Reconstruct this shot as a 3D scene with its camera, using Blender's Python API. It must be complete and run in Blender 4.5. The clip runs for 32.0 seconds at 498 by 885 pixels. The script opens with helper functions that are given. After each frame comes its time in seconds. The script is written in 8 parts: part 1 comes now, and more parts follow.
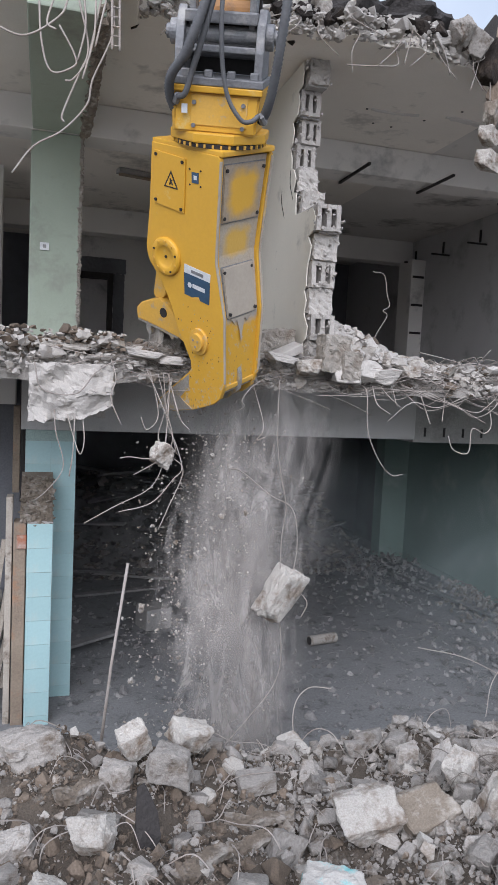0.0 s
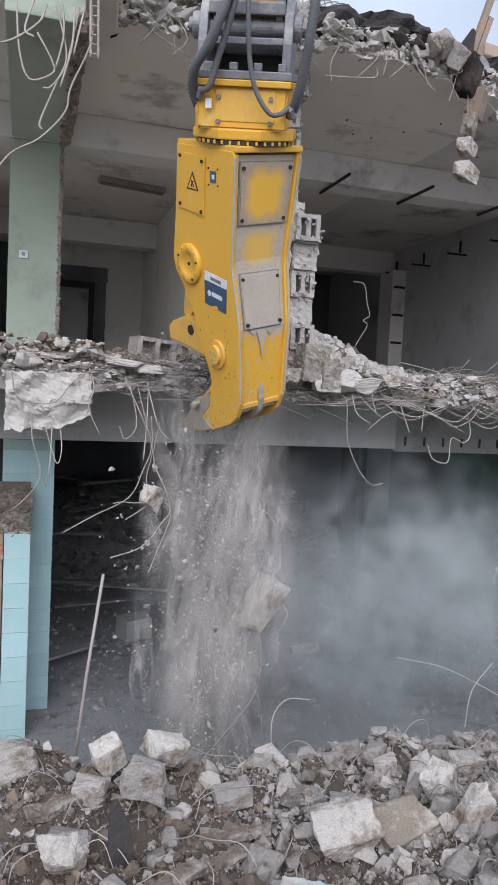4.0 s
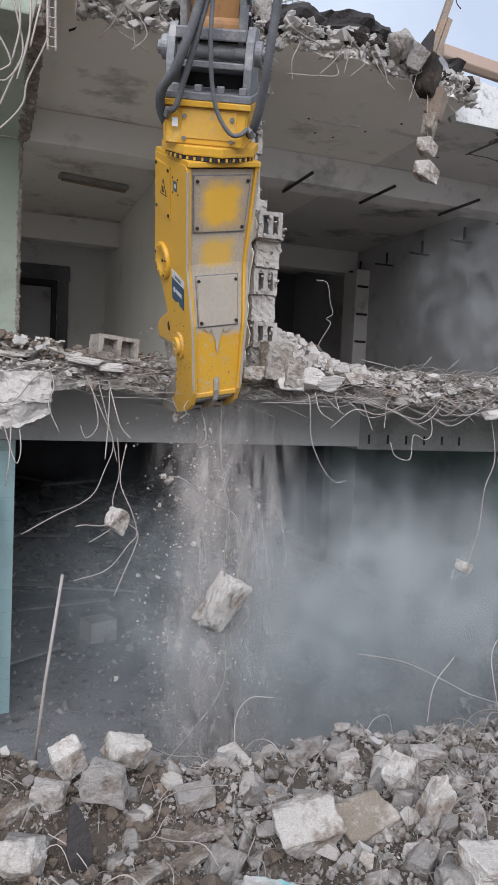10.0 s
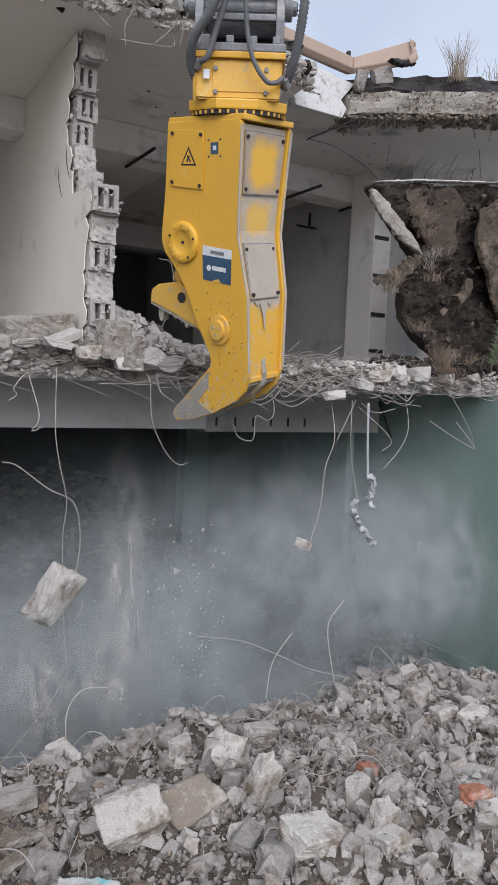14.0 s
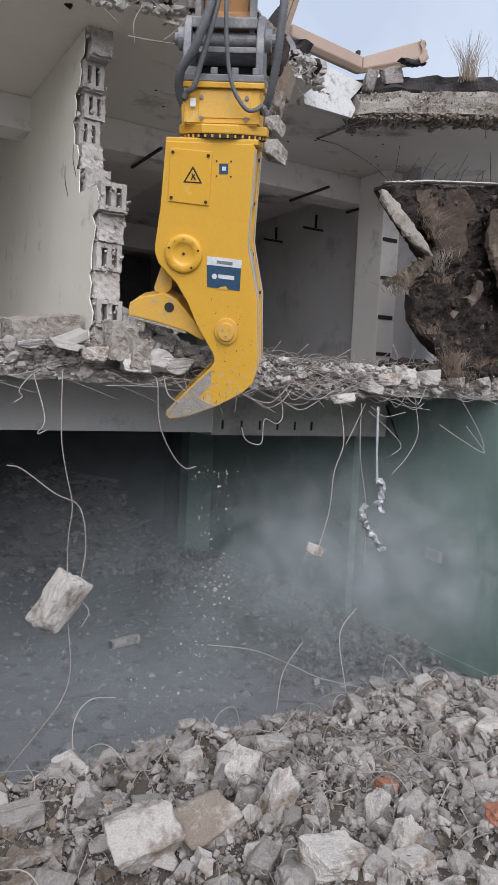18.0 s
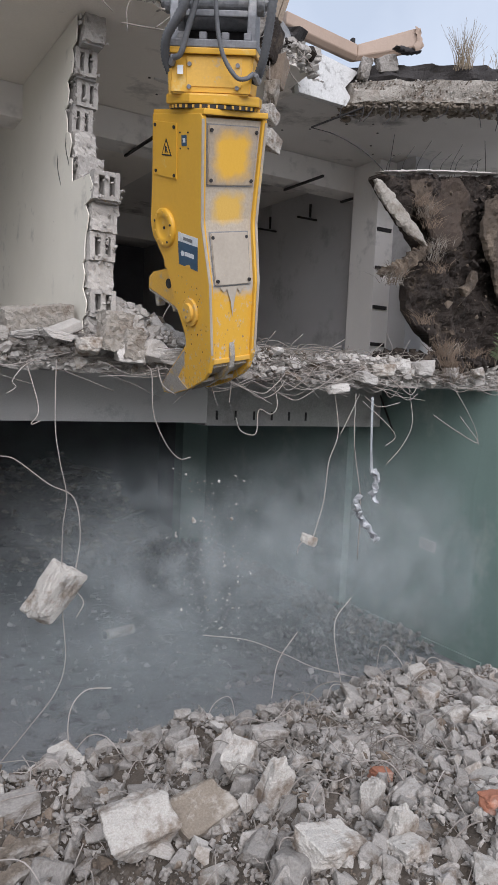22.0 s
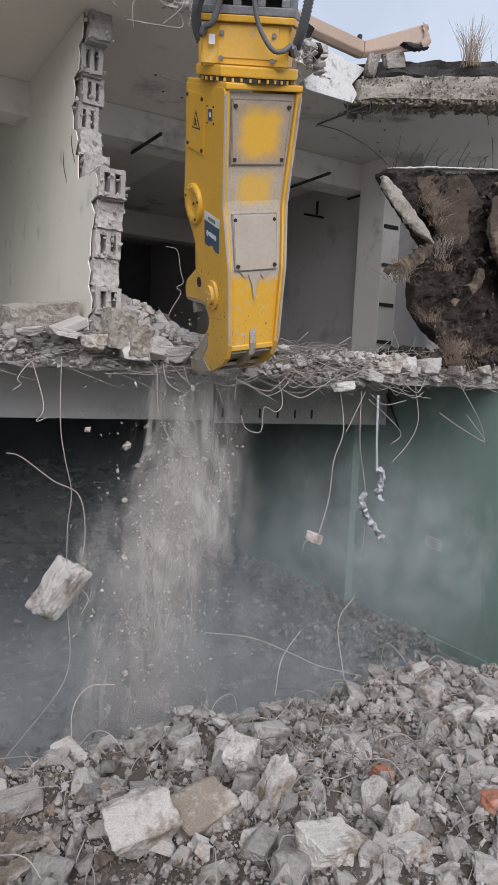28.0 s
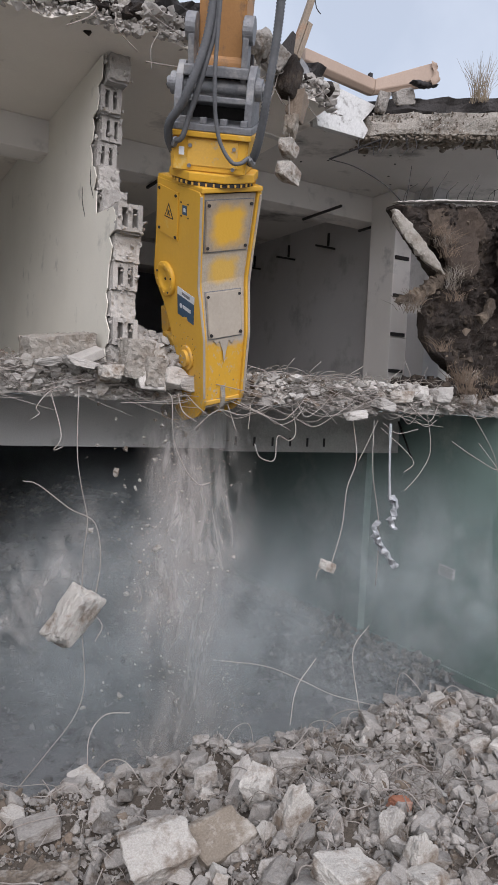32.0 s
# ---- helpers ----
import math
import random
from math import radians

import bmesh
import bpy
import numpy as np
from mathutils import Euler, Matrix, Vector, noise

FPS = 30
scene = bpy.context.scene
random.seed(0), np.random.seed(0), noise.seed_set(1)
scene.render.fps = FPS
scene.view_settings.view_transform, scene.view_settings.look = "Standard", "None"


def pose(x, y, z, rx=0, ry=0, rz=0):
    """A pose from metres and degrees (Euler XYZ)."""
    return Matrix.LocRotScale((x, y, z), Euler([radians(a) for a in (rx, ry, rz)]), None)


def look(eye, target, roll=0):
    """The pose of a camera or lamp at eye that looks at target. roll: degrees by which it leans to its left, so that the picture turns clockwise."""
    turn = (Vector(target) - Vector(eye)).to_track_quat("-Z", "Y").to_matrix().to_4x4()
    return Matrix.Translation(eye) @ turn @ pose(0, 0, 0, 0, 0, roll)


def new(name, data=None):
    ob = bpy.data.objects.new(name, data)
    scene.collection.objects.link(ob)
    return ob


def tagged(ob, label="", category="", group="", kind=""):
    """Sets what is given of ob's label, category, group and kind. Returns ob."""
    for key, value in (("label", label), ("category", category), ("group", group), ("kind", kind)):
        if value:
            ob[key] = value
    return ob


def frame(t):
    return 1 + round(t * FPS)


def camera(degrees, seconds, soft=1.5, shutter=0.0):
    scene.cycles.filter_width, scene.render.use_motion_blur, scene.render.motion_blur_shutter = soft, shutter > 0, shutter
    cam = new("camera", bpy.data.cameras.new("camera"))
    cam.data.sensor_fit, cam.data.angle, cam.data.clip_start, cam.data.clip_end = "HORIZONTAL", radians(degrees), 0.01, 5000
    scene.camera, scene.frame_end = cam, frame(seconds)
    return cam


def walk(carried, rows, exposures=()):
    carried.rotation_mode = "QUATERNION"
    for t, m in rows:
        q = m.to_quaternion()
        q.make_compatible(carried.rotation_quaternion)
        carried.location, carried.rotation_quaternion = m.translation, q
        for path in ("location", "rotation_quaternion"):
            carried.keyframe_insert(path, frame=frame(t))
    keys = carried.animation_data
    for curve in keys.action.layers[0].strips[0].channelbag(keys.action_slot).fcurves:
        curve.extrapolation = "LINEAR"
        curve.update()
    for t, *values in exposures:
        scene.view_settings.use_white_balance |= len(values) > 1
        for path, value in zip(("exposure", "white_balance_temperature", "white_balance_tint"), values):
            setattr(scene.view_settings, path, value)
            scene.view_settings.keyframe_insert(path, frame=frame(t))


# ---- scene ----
cam = camera(38.2, 32.0)
PATH = [
    (0, (0.182, 0.155, 2.84), (0.733, 2.071, 2.675), 2.7),
    (0.5, (0.18, 0.144, 2.846), (0.731, 2.059, 2.682), 2.7),
    (1, (0.186, 0.137, 2.847), (0.735, 2.054, 2.683), 2.7),
    (1.5, (0.189, 0.143, 2.84), (0.742, 2.059, 2.68), 2.4),
    (2, (0.187, 0.14, 2.846), (0.741, 2.056, 2.693), 2.7),
    (2.5, (0.187, 0.143, 2.85), (0.747, 2.058, 2.709), 2.7),
    (4.5, (0.229, 0.174, 2.835), (0.844, 2.072, 2.696), 2.8),
    (5, (0.239, 0.175, 2.831), (0.878, 2.064, 2.684), 2.7),
    (5.5, (0.246, 0.172, 2.827), (0.905, 2.054, 2.672), 2.6),
    (6, (0.208, 0.169, 2.836), (0.897, 2.042, 2.702), 3.0),
    (6.5, (0.227, 0.165, 2.84), (0.911, 2.041, 2.728), 2.5),
    (7, (0.234, 0.155, 2.839), (0.914, 2.034, 2.739), 2.6),
    (7.5, (0.238, 0.159, 2.833), (0.92, 2.036, 2.735), 2.7),
    (8, (0.229, 0.156, 2.844), (0.919, 2.03, 2.742), 3.1),
    (8.5, (0.235, 0.161, 2.837), (0.92, 2.037, 2.73), 3.0),
    (9, (0.235, 0.162, 2.837), (0.922, 2.036, 2.715), 2.9),
    (9.5, (0.245, 0.167, 2.831), (0.927, 2.042, 2.703), 2.7),
    (10, (0.249, 0.178, 2.827), (0.929, 2.054, 2.694), 2.6),
    (10.5, (0.246, 0.173, 2.826), (0.926, 2.048, 2.69), 2.7),
    (11, (0.242, 0.167, 2.832), (0.919, 2.043, 2.684), 2.7),
    (11.5, (0.257, 0.168, 2.826), (0.933, 2.043, 2.673), 2.5),
    (12, (0.283, 0.178, 2.829), (1.008, 2.035, 2.667), 2.8),
    (12.5, (0.371, 0.21, 2.79), (1.261, 1.995, 2.639), 2.9),
    (13, (0.397, 0.206, 2.794), (1.361, 1.952, 2.641), 2.9),
    (13.5, (0.415, 0.205, 2.795), (1.414, 1.93, 2.639), 2.7),
    (14, (0.428, 0.202, 2.796), (1.452, 1.913, 2.641), 2.5),
    (14.5, (0.443, 0.228, 2.79), (1.49, 1.925, 2.628), 2.5),
    (16.5, (0.41, 0.28, 2.796), (1.456, 1.977, 2.633), 2.5),
    (17, (0.413, 0.303, 2.788), (1.446, 2.008, 2.624), 2.7),
    (17.5, (0.418, 0.3, 2.796), (1.443, 2.011, 2.643), 2.8),
    (18, (0.427, 0.31, 2.786), (1.449, 2.023, 2.641), 2.7),
    (18.5, (0.428, 0.31, 2.787), (1.456, 2.02, 2.64), 2.7),
    (19, (0.432, 0.315, 2.782), (1.464, 2.021, 2.629), 2.7),
    (19.5, (0.442, 0.326, 2.777), (1.478, 2.029, 2.612), 2.7),
    (20, (0.438, 0.32, 2.779), (1.474, 2.023, 2.61), 2.8),
    (20.5, (0.443, 0.318, 2.775), (1.48, 2.02, 2.607), 2.7),
    (21, (0.443, 0.317, 2.776), (1.483, 2.017, 2.609), 2.6),
    (21.5, (0.437, 0.315, 2.78), (1.477, 2.015, 2.612), 2.7),
    (22, (0.424, 0.318, 2.787), (1.461, 2.019, 2.616), 2.7),
    (22.5, (0.394, 0.309, 2.789), (1.414, 2.022, 2.623), 2.8),
    (23, (0.389, 0.298, 2.783), (1.367, 2.035, 2.628), 2.9),
    (23.5, (0.386, 0.299, 2.786), (1.359, 2.041, 2.643), 2.9),
    (24, (0.379, 0.287, 2.8), (1.345, 2.033, 2.661), 2.8),
    (24.5, (0.378, 0.286, 2.8), (1.346, 2.031, 2.662), 2.8),
    (26.5, (0.412, 0.314, 2.781), (1.387, 2.053, 2.622), 2.9),
    (27, (0.415, 0.309, 2.781), (1.398, 2.043, 2.613), 2.8),
    (27.5, (0.419, 0.302, 2.786), (1.415, 2.028, 2.613), 2.8),
    (28, (0.441, 0.31, 2.789), (1.46, 2.021, 2.61), 2.8),
    (28.5, (0.451, 0.29, 2.793), (1.511, 1.978, 2.627), 2.3),
    (29, (0.451, 0.323, 2.783), (1.521, 2.005, 2.631), 2.5),
    (29.5, (0.438, 0.313, 2.789), (1.504, 1.998, 2.635), 2.6),
    (30, (0.417, 0.308, 2.788), (1.462, 2.007, 2.636), 2.7),
    (30.5, (0.393, 0.302, 2.786), (1.417, 2.014, 2.639), 2.9),
    (31, (0.395, 0.293, 2.786), (1.403, 2.017, 2.671), 3.0),
    (31.5, (0.403, 0.296, 2.79), (1.398, 2.028, 2.681), 2.8),
    (32, (0.393, 0.281, 2.801), (1.387, 2.013, 2.696), 2.8),
]
walk(cam, [(t, look(eye, target, roll)) for t, eye, target, roll in PATH],
     exposures=[(0, 0.58, 5960, 12), (10.5, 0.55, 6060, 12), (13.5, 0.45, 6100, 12), (24.0, 0.49, 6180, 12), (32.0, 0.42, 6250, 13)])

# ---- world and sun: overcast sky ----
world = bpy.data.worlds.new("world")
scene.world = world
world.use_nodes = True
_wn, _wl = world.node_tree.nodes, world.node_tree.links
_sky = _wn.new("ShaderNodeTexSky")
_sky.sky_type, _sky.sun_disc = "NISHITA", False
_sky.sun_elevation, _sky.sun_rotation = radians(41), radians(200)
_sky.dust_density, _sky.air_density = 3.0, 1.3
_haze = _wn.new("ShaderNodeMix")
_haze.data_type = "RGBA"
_haze.inputs[0].default_value = 0.82
_cn = _wn.new("ShaderNodeTexNoise")
_cn.inputs["Scale"].default_value, _cn.inputs["Detail"].default_value = 2.6, 6.0
_cr = _wn.new("ShaderNodeValToRGB")
_cr.color_ramp.elements[0].position, _cr.color_ramp.elements[0].color = 0.36, (3.1, 3.35, 3.75, 1)
_cr.color_ramp.elements[1].position, _cr.color_ramp.elements[1].color = 0.64, (4.4, 4.6, 4.9, 1)
_wl.new(_cn.outputs["Fac"], _cr.inputs["Fac"])
_wl.new(_sky.outputs["Color"], _haze.inputs[6])
_wl.new(_cr.outputs["Color"], _haze.inputs[7])
_wl.new(_haze.outputs[2], _wn["Background"].inputs["Color"])
_wn["Background"].inputs["Strength"].default_value = 0.15
sun = new("sun", bpy.data.lights.new("sun", "SUN"))
sun.data.energy, sun.data.angle, sun.data.color = 2.15, radians(55), (1.0, 0.965, 0.985)
sun.matrix_basis = look((0, 0, 0), (0.30, 0.84, -0.62))
scene.cycles.transparent_max_bounces = 48


# ---- materials ----
def mat(name, base, rough=0.8, metal=0.0, dark=None, scale=6.0, contrast=0.5, grain=60.0, bump=0.25, stain=None, stain_scale=1.3,
        stain_amount=0.5, per_object=0.0, coat=0.0, grain_mix=0.25, generated=False):
    """Base colour varied at two scales, with grain bump and optional stains and random tone per object."""
    m = bpy.data.materials.new(name)
    m.use_nodes = True
    n, l = m.node_tree.nodes, m.node_tree.links
    b = n["Principled BSDF"]
    b.inputs["Roughness"].default_value, b.inputs["Metallic"].default_value = rough, metal
    b.inputs["Coat Weight"].default_value = coat
    tc = n.new("ShaderNodeTexCoord")
    src = tc.outputs["Object"]
    dark = dark or tuple(c * 0.6 for c in base)

    def noise_node(sc, detail=5.0, rgh=0.6):
        k = n.new("ShaderNodeTexNoise")
        k.inputs["Scale"].default_value, k.inputs["Detail"].default_value, k.inputs["Roughness"].default_value = sc, detail, rgh
        l.new(src, k.inputs["Vector"])
        return k.outputs["Fac"]

    def ramp(fac, lo, hi):
        k = n.new("ShaderNodeMapRange")
        k.inputs["From Min"].default_value, k.inputs["From Max"].default_value = lo, hi
        l.new(fac, k.inputs["Value"])
        return k.outputs["Result"]

    def mix(fac, a, c, mode="MIX"):
        k = n.new("ShaderNodeMix")
        k.data_type, k.blend_type = "RGBA", mode
        for sock, v in ((k.inputs[0], fac), (k.inputs[6], a), (k.inputs[7], c)):
            if isinstance(v, (int, float)):
                sock.default_value = v
            elif isinstance(v, tuple):
                sock.default_value = (*v, 1)
            else:
                l.new(v, sock)
        return k.outputs[2]

    big = ramp(noise_node(scale), 0.5 - 0.5 * (1 - contrast) - 0.02, 0.5 + 0.5 * (1 - contrast) + 0.02)
    col = mix(big, dark, base)
    fine = noise_node(grain, 3.0)
    g = ramp(fine, 0.3, 0.7)
    col = mix(grain_mix, col, mix(g, tuple(c * 0.55 for c in base), tuple(min(1, c * 1.35) for c in base)))
    if stain:
        st = ramp(noise_node(stain_scale, 6.0, 0.7), 0.62 - 0.3 * stain_amount, 0.74 - 0.2 * stain_amount)
        col = mix(st, col, stain)
    if per_object:
        oi = n.new("ShaderNodeObjectInfo")
        k = n.new("ShaderNodeMapRange")
        k.inputs["To Min"].default_value, k.inputs["To Max"].default_value = 1 - per_object, 1 + per_object
        l.new(oi.outputs["Random"], k.inputs["Value"])
        geo = n.new("ShaderNodeNewGeometry")
        k2 = n.new("ShaderNodeMapRange")
        k2.inputs["To Min"].default_value, k2.inputs["To Max"].default_value = 1 - per_object, 1 + per_object
        l.new(geo.outputs["Random Per Island"], k2.inputs["Value"])
        mm = n.new("ShaderNodeMath")
        mm.operation = "MULTIPLY"
        l.new(k.outputs["Result"], mm.inputs[0])
        l.new(k2.outputs["Result"], mm.inputs[1])
        vv = n.new("ShaderNodeVectorMath")
        vv.operation = "SCALE"
        l.new(col, vv.inputs[0])
        l.new(mm.outputs[0], vv.inputs["Scale"])
        col = vv.outputs[0]
    l.new(col, b.inputs["Base Color"])
    if bump:
        bp = n.new("ShaderNodeBump")
        bp.inputs["Strength"].default_value, bp.inputs["Distance"].default_value = bump, 0.012
        hm = n.new("ShaderNodeMath")
        hm.operation = "ADD"
        l.new(fine, hm.inputs[0])
        l.new(noise_node(grain * 0.25, 4.0), hm.inputs[1])
        l.new(hm.outputs[0], bp.inputs["Height"])
        l.new(bp.outputs["Normal"], b.inputs["Normal"])
    return m


CONCRETE = mat("concrete", (0.36, 0.35, 0.33), 0.9, dark=(0.24, 0.235, 0.225), scale=1.6, contrast=0.45, stain=(0.17, 0.165, 0.16), stain_amount=0.35)
CONCRETE_BEAM = mat("concrete_beam", (0.52, 0.51, 0.495), 0.88, dark=(0.42, 0.415, 0.40), scale=1.1, contrast=0.4, grain=90, bump=0.12, stain=(0.22, 0.22, 0.215), stain_amount=0.25)
BROKEN = mat("broken_concrete", (0.47, 0.445, 0.41), 0.95, dark=(0.30, 0.28, 0.255), scale=9, contrast=0.5, grain=150, bump=0.4, grain_mix=0.35, per_object=0.14)
STONE = mat("rubble_stone", (0.318, 0.297, 0.270), 0.95, dark=(0.207, 0.19, 0.168), scale=9, contrast=0.5, grain=170, bump=0.45, per_object=0.2, stain=(0.12, 0.095, 0.072), stain_scale=12, stain_amount=0.42, grain_mix=0.42)
PALE_STONE = mat("pale_stone", (0.475, 0.449, 0.408), 0.92, dark=(0.325, 0.30, 0.262), scale=9, contrast=0.5, grain=170, bump=0.45, per_object=0.1, stain=(0.17, 0.13, 0.095), stain_scale=8, stain_amount=0.5, grain_mix=0.38)
SPRAYED = mat("sprayed_concrete", (0.46, 0.445, 0.415), 0.9, dark=(0.32, 0.30, 0.27), scale=8, contrast=0.45, grain=170, bump=0.2, stain=(0.12, 0.50, 0.52), stain_scale=9, stain_amount=0.35)
EARTHY = mat("muddy_concrete", (0.22, 0.185, 0.145), 0.96, dark=(0.12, 0.098, 0.075), scale=7, contrast=0.5, grain=150, bump=0.3, per_object=0.1, stain=(0.36, 0.335, 0.295), stain_scale=9, stain_amount=0.4, grain_mix=0.4)
EARTHY_PALE = mat("stained_concrete", (0.40, 0.37, 0.325), 0.95, dark=(0.26, 0.235, 0.20), scale=8, contrast=0.5, grain=110, bump=0.9, stain=(0.20, 0.165, 0.13), stain_scale=7, stain_amount=0.4, grain_mix=0.35)
DEBRIS = mat("dark_debris", (0.22, 0.215, 0.21), 0.97, dark=(0.10, 0.098, 0.095), scale=6, contrast=0.5, grain=90, bump=0.7, per_object=0.3)
EARTH_STONE = mat("earthy_stone", (0.18, 0.142, 0.108), 0.97, dark=(0.095, 0.074, 0.055), scale=8, grain=150, bump=0.3, grain_mix=0.4, per_object=0.2)
DIRT = mat("rubble_dirt", (0.105, 0.086, 0.067), 1.0, dark=(0.03, 0.024, 0.018), scale=5, contrast=0.55, grain=150, bump=0.6, grain_mix=0.55, stain=(0.20, 0.18, 0.155), stain_scale=12, stain_amount=0.2)
DUST_GROUND = mat("dusty_ground", (0.40, 0.385, 0.36), 1.0, dark=(0.30, 0.285, 0.265), scale=0.4, grain=20, bump=0.5)
OLD_WOOD = mat("dirty_wood", (0.19, 0.155, 0.12), 0.95, dark=(0.10, 0.08, 0.06), scale=9, grain=70, bump=0.8, stain=(0.30, 0.28, 0.25), stain_scale=9, stain_amount=0.5)
PLASTER = mat("cream_plaster", (0.73, 0.70, 0.615), 0.85, dark=(0.63, 0.60, 0.52), scale=1.5, contrast=0.35, grain=140, bump=0.08, stain=(0.42, 0.405, 0.36), stain_scale=2.2, stain_amount=0.05, grain_mix=0.1)
PLASTER_GREY = mat("grey_plaster", (0.73, 0.705, 0.67), 0.88, dark=(0.62, 0.60, 0.57), scale=1.2, contrast=0.4, grain=120, bump=0.1, stain=(0.36, 0.355, 0.345), stain_amount=0.2, grain_mix=0.12)
PLASTER_GREEN = mat("green_plaster", (0.37, 0.425, 0.345), 0.85, dark=(0.29, 0.335, 0.265), scale=1.6, contrast=0.4, grain=120, bump=0.08, stain=(0.25, 0.265, 0.22), stain_amount=0.3, grain_mix=0.14)
CEILING = mat("ceiling_plaster", (0.82, 0.77, 0.70), 0.9, dark=(0.70, 0.655, 0.59), scale=1.1, contrast=0.4, grain=120, bump=0.12, stain=(0.30, 0.28, 0.26), stain_scale=1.0, stain_amount=0.2, grain_mix=0.12)
# darker copy of the ceiling plaster: the right side's dimness is in the colour
CEILING_DULL = mat("dimmed_ceiling", (0.67, 0.645, 0.61), 0.9, dark=(0.54, 0.52, 0.49), scale=1.3, contrast=0.4, grain=120, bump=0.12, stain=(0.24, 0.23, 0.215), stain_scale=1.4, stain_amount=0.25, grain_mix=0.12)
# darker copy of the grey plaster; the dim right room is put into it
PLASTER_DULL = mat("dimmed_plaster", (0.52, 0.515, 0.515), 0.9, dark=(0.42, 0.415, 0.415), scale=1.2, contrast=0.4, grain=120, bump=0.1, stain=(0.30, 0.295, 0.29), stain_amount=0.25, grain_mix=0.12)
WHITE = mat("white_fascia", (0.60, 0.60, 0.585), 0.85, dark=(0.5, 0.5, 0.485), scale=3, grain=70, bump=0.06, stain=(0.24, 0.235, 0.22), stain_scale=11, stain_amount=0.32)
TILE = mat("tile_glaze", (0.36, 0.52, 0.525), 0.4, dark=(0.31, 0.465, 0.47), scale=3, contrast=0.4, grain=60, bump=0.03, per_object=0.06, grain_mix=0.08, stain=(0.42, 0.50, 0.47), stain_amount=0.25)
# greyed for dust on the wall and for the haze hanging before it
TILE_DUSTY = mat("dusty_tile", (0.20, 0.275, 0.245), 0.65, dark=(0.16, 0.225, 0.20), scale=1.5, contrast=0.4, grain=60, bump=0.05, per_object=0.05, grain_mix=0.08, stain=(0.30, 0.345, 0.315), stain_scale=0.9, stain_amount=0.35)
GROUT = mat("grout", (0.38, 0.49, 0.46), 0.95, grain=80, bump=0.2)
FLOOR = mat("dusty_floor", (0.215, 0.22, 0.22), 0.95, dark=(0.145, 0.148, 0.148), scale=2.6, contrast=0.5, grain=45, bump=0.6, stain=(0.085, 0.083, 0.082), stain_scale=5, stain_amount=0.3, grain_mix=0.35)
# dark grey holds the gloom of the deep rooms, and soot round the door
DARK_WALL = mat("gloom_and_soot_grey", (0.20, 0.205, 0.22), 0.95, dark=(0.07, 0.07, 0.075), scale=1.5, grain=60, bump=0.2)
TAR = mat("roof_felt", (0.045, 0.04, 0.038), 0.9, dark=(0.02, 0.018, 0.017), scale=9, grain=60, bump=0.8)
SOIL = mat("rooty_soil", (0.036, 0.027, 0.021), 1.0, dark=(0.020, 0.015, 0.012), scale=7, contrast=0.55, grain=90, bump=1.0, stain=(0.085, 0.064, 0.046), stain_scale=4, stain_amount=0.28, grain_mix=0.35, per_object=0.22)
REBAR = mat("dusty_rebar", (0.42, 0.39, 0.36), 0.75, metal=0.25, dark=(0.27, 0.22, 0.18), scale=9, grain=90, bump=0.3, per_object=0.12)
OLD_WIRE = mat("dull_wire", (0.26, 0.235, 0.205), 0.85, metal=0.1, dark=(0.13, 0.11, 0.09), scale=7, grain=70, bump=0.2)
IRON = mat("dark_iron", (0.045, 0.042, 0.042), 0.7, metal=0.4, grain=60, bump=0.3)
WOOD = mat("old_wood", (0.30, 0.245, 0.185), 0.85, dark=(0.17, 0.13, 0.095), scale=5, grain=70, bump=0.5, stain=(0.34, 0.18, 0.10), stain_scale=3, stain_amount=0.3)
PALE_WOOD = mat("weathered_board", (0.46, 0.42, 0.36), 0.9, dark=(0.30, 0.265, 0.22), scale=6, grain=80, bump=0.4, stain=(0.16, 0.13, 0.10), stain_scale=9, stain_amount=0.3)
TAN = mat("tan_gutter", (0.385, 0.288, 0.222), 0.6, dark=(0.30, 0.222, 0.168), scale=2, grain=60, bump=0.1, grain_mix=0.1)
GRASS = mat("dry_grass", (0.27, 0.215, 0.145), 0.9, dark=(0.13, 0.10, 0.065), scale=8, grain=40, bump=0)
BRICK = mat("red_brick", (0.40, 0.17, 0.10), 0.9, dark=(0.28, 0.115, 0.07), scale=9, grain=90, bump=0.5, stain=(0.42, 0.35, 0.30), stain_scale=7, stain_amount=0.4)
YELLOW = mat("yellow_paint", (0.66, 0.37, 0.035), 0.45, dark=(0.62, 0.335, 0.026), scale=2.5, contrast=0.3, grain=45, bump=0.012, coat=0.1, grain_mix=0.05, stain=(0.62, 0.45, 0.16), stain_scale=7, stain_amount=0.06)
YELLOW_WORN = mat("worn_yellow_paint", (0.66, 0.37, 0.04), 0.55, dark=(0.58, 0.35, 0.08), scale=5, contrast=0.4, grain=70, bump=0.05, grain_mix=0.12, stain=(0.36, 0.32, 0.26), stain_scale=12, stain_amount=0.2)
SCRAPED = mat("scraped_steel", (0.40, 0.375, 0.335), 0.6, metal=0.3, dark=(0.23, 0.21, 0.185), scale=14, grain=90, bump=0.5, stain=(0.52, 0.36, 0.11), stain_scale=11, stain_amount=0.34, grain_mix=0.4)
PLATE = mat("dusty_plate", (0.41, 0.36, 0.295), 0.75, dark=(0.32, 0.28, 0.225), scale=5, grain=40, grain_mix=0.08, bump=0.05, stain=(0.60, 0.42, 0.14), stain_scale=3.0, stain_amount=0.12)
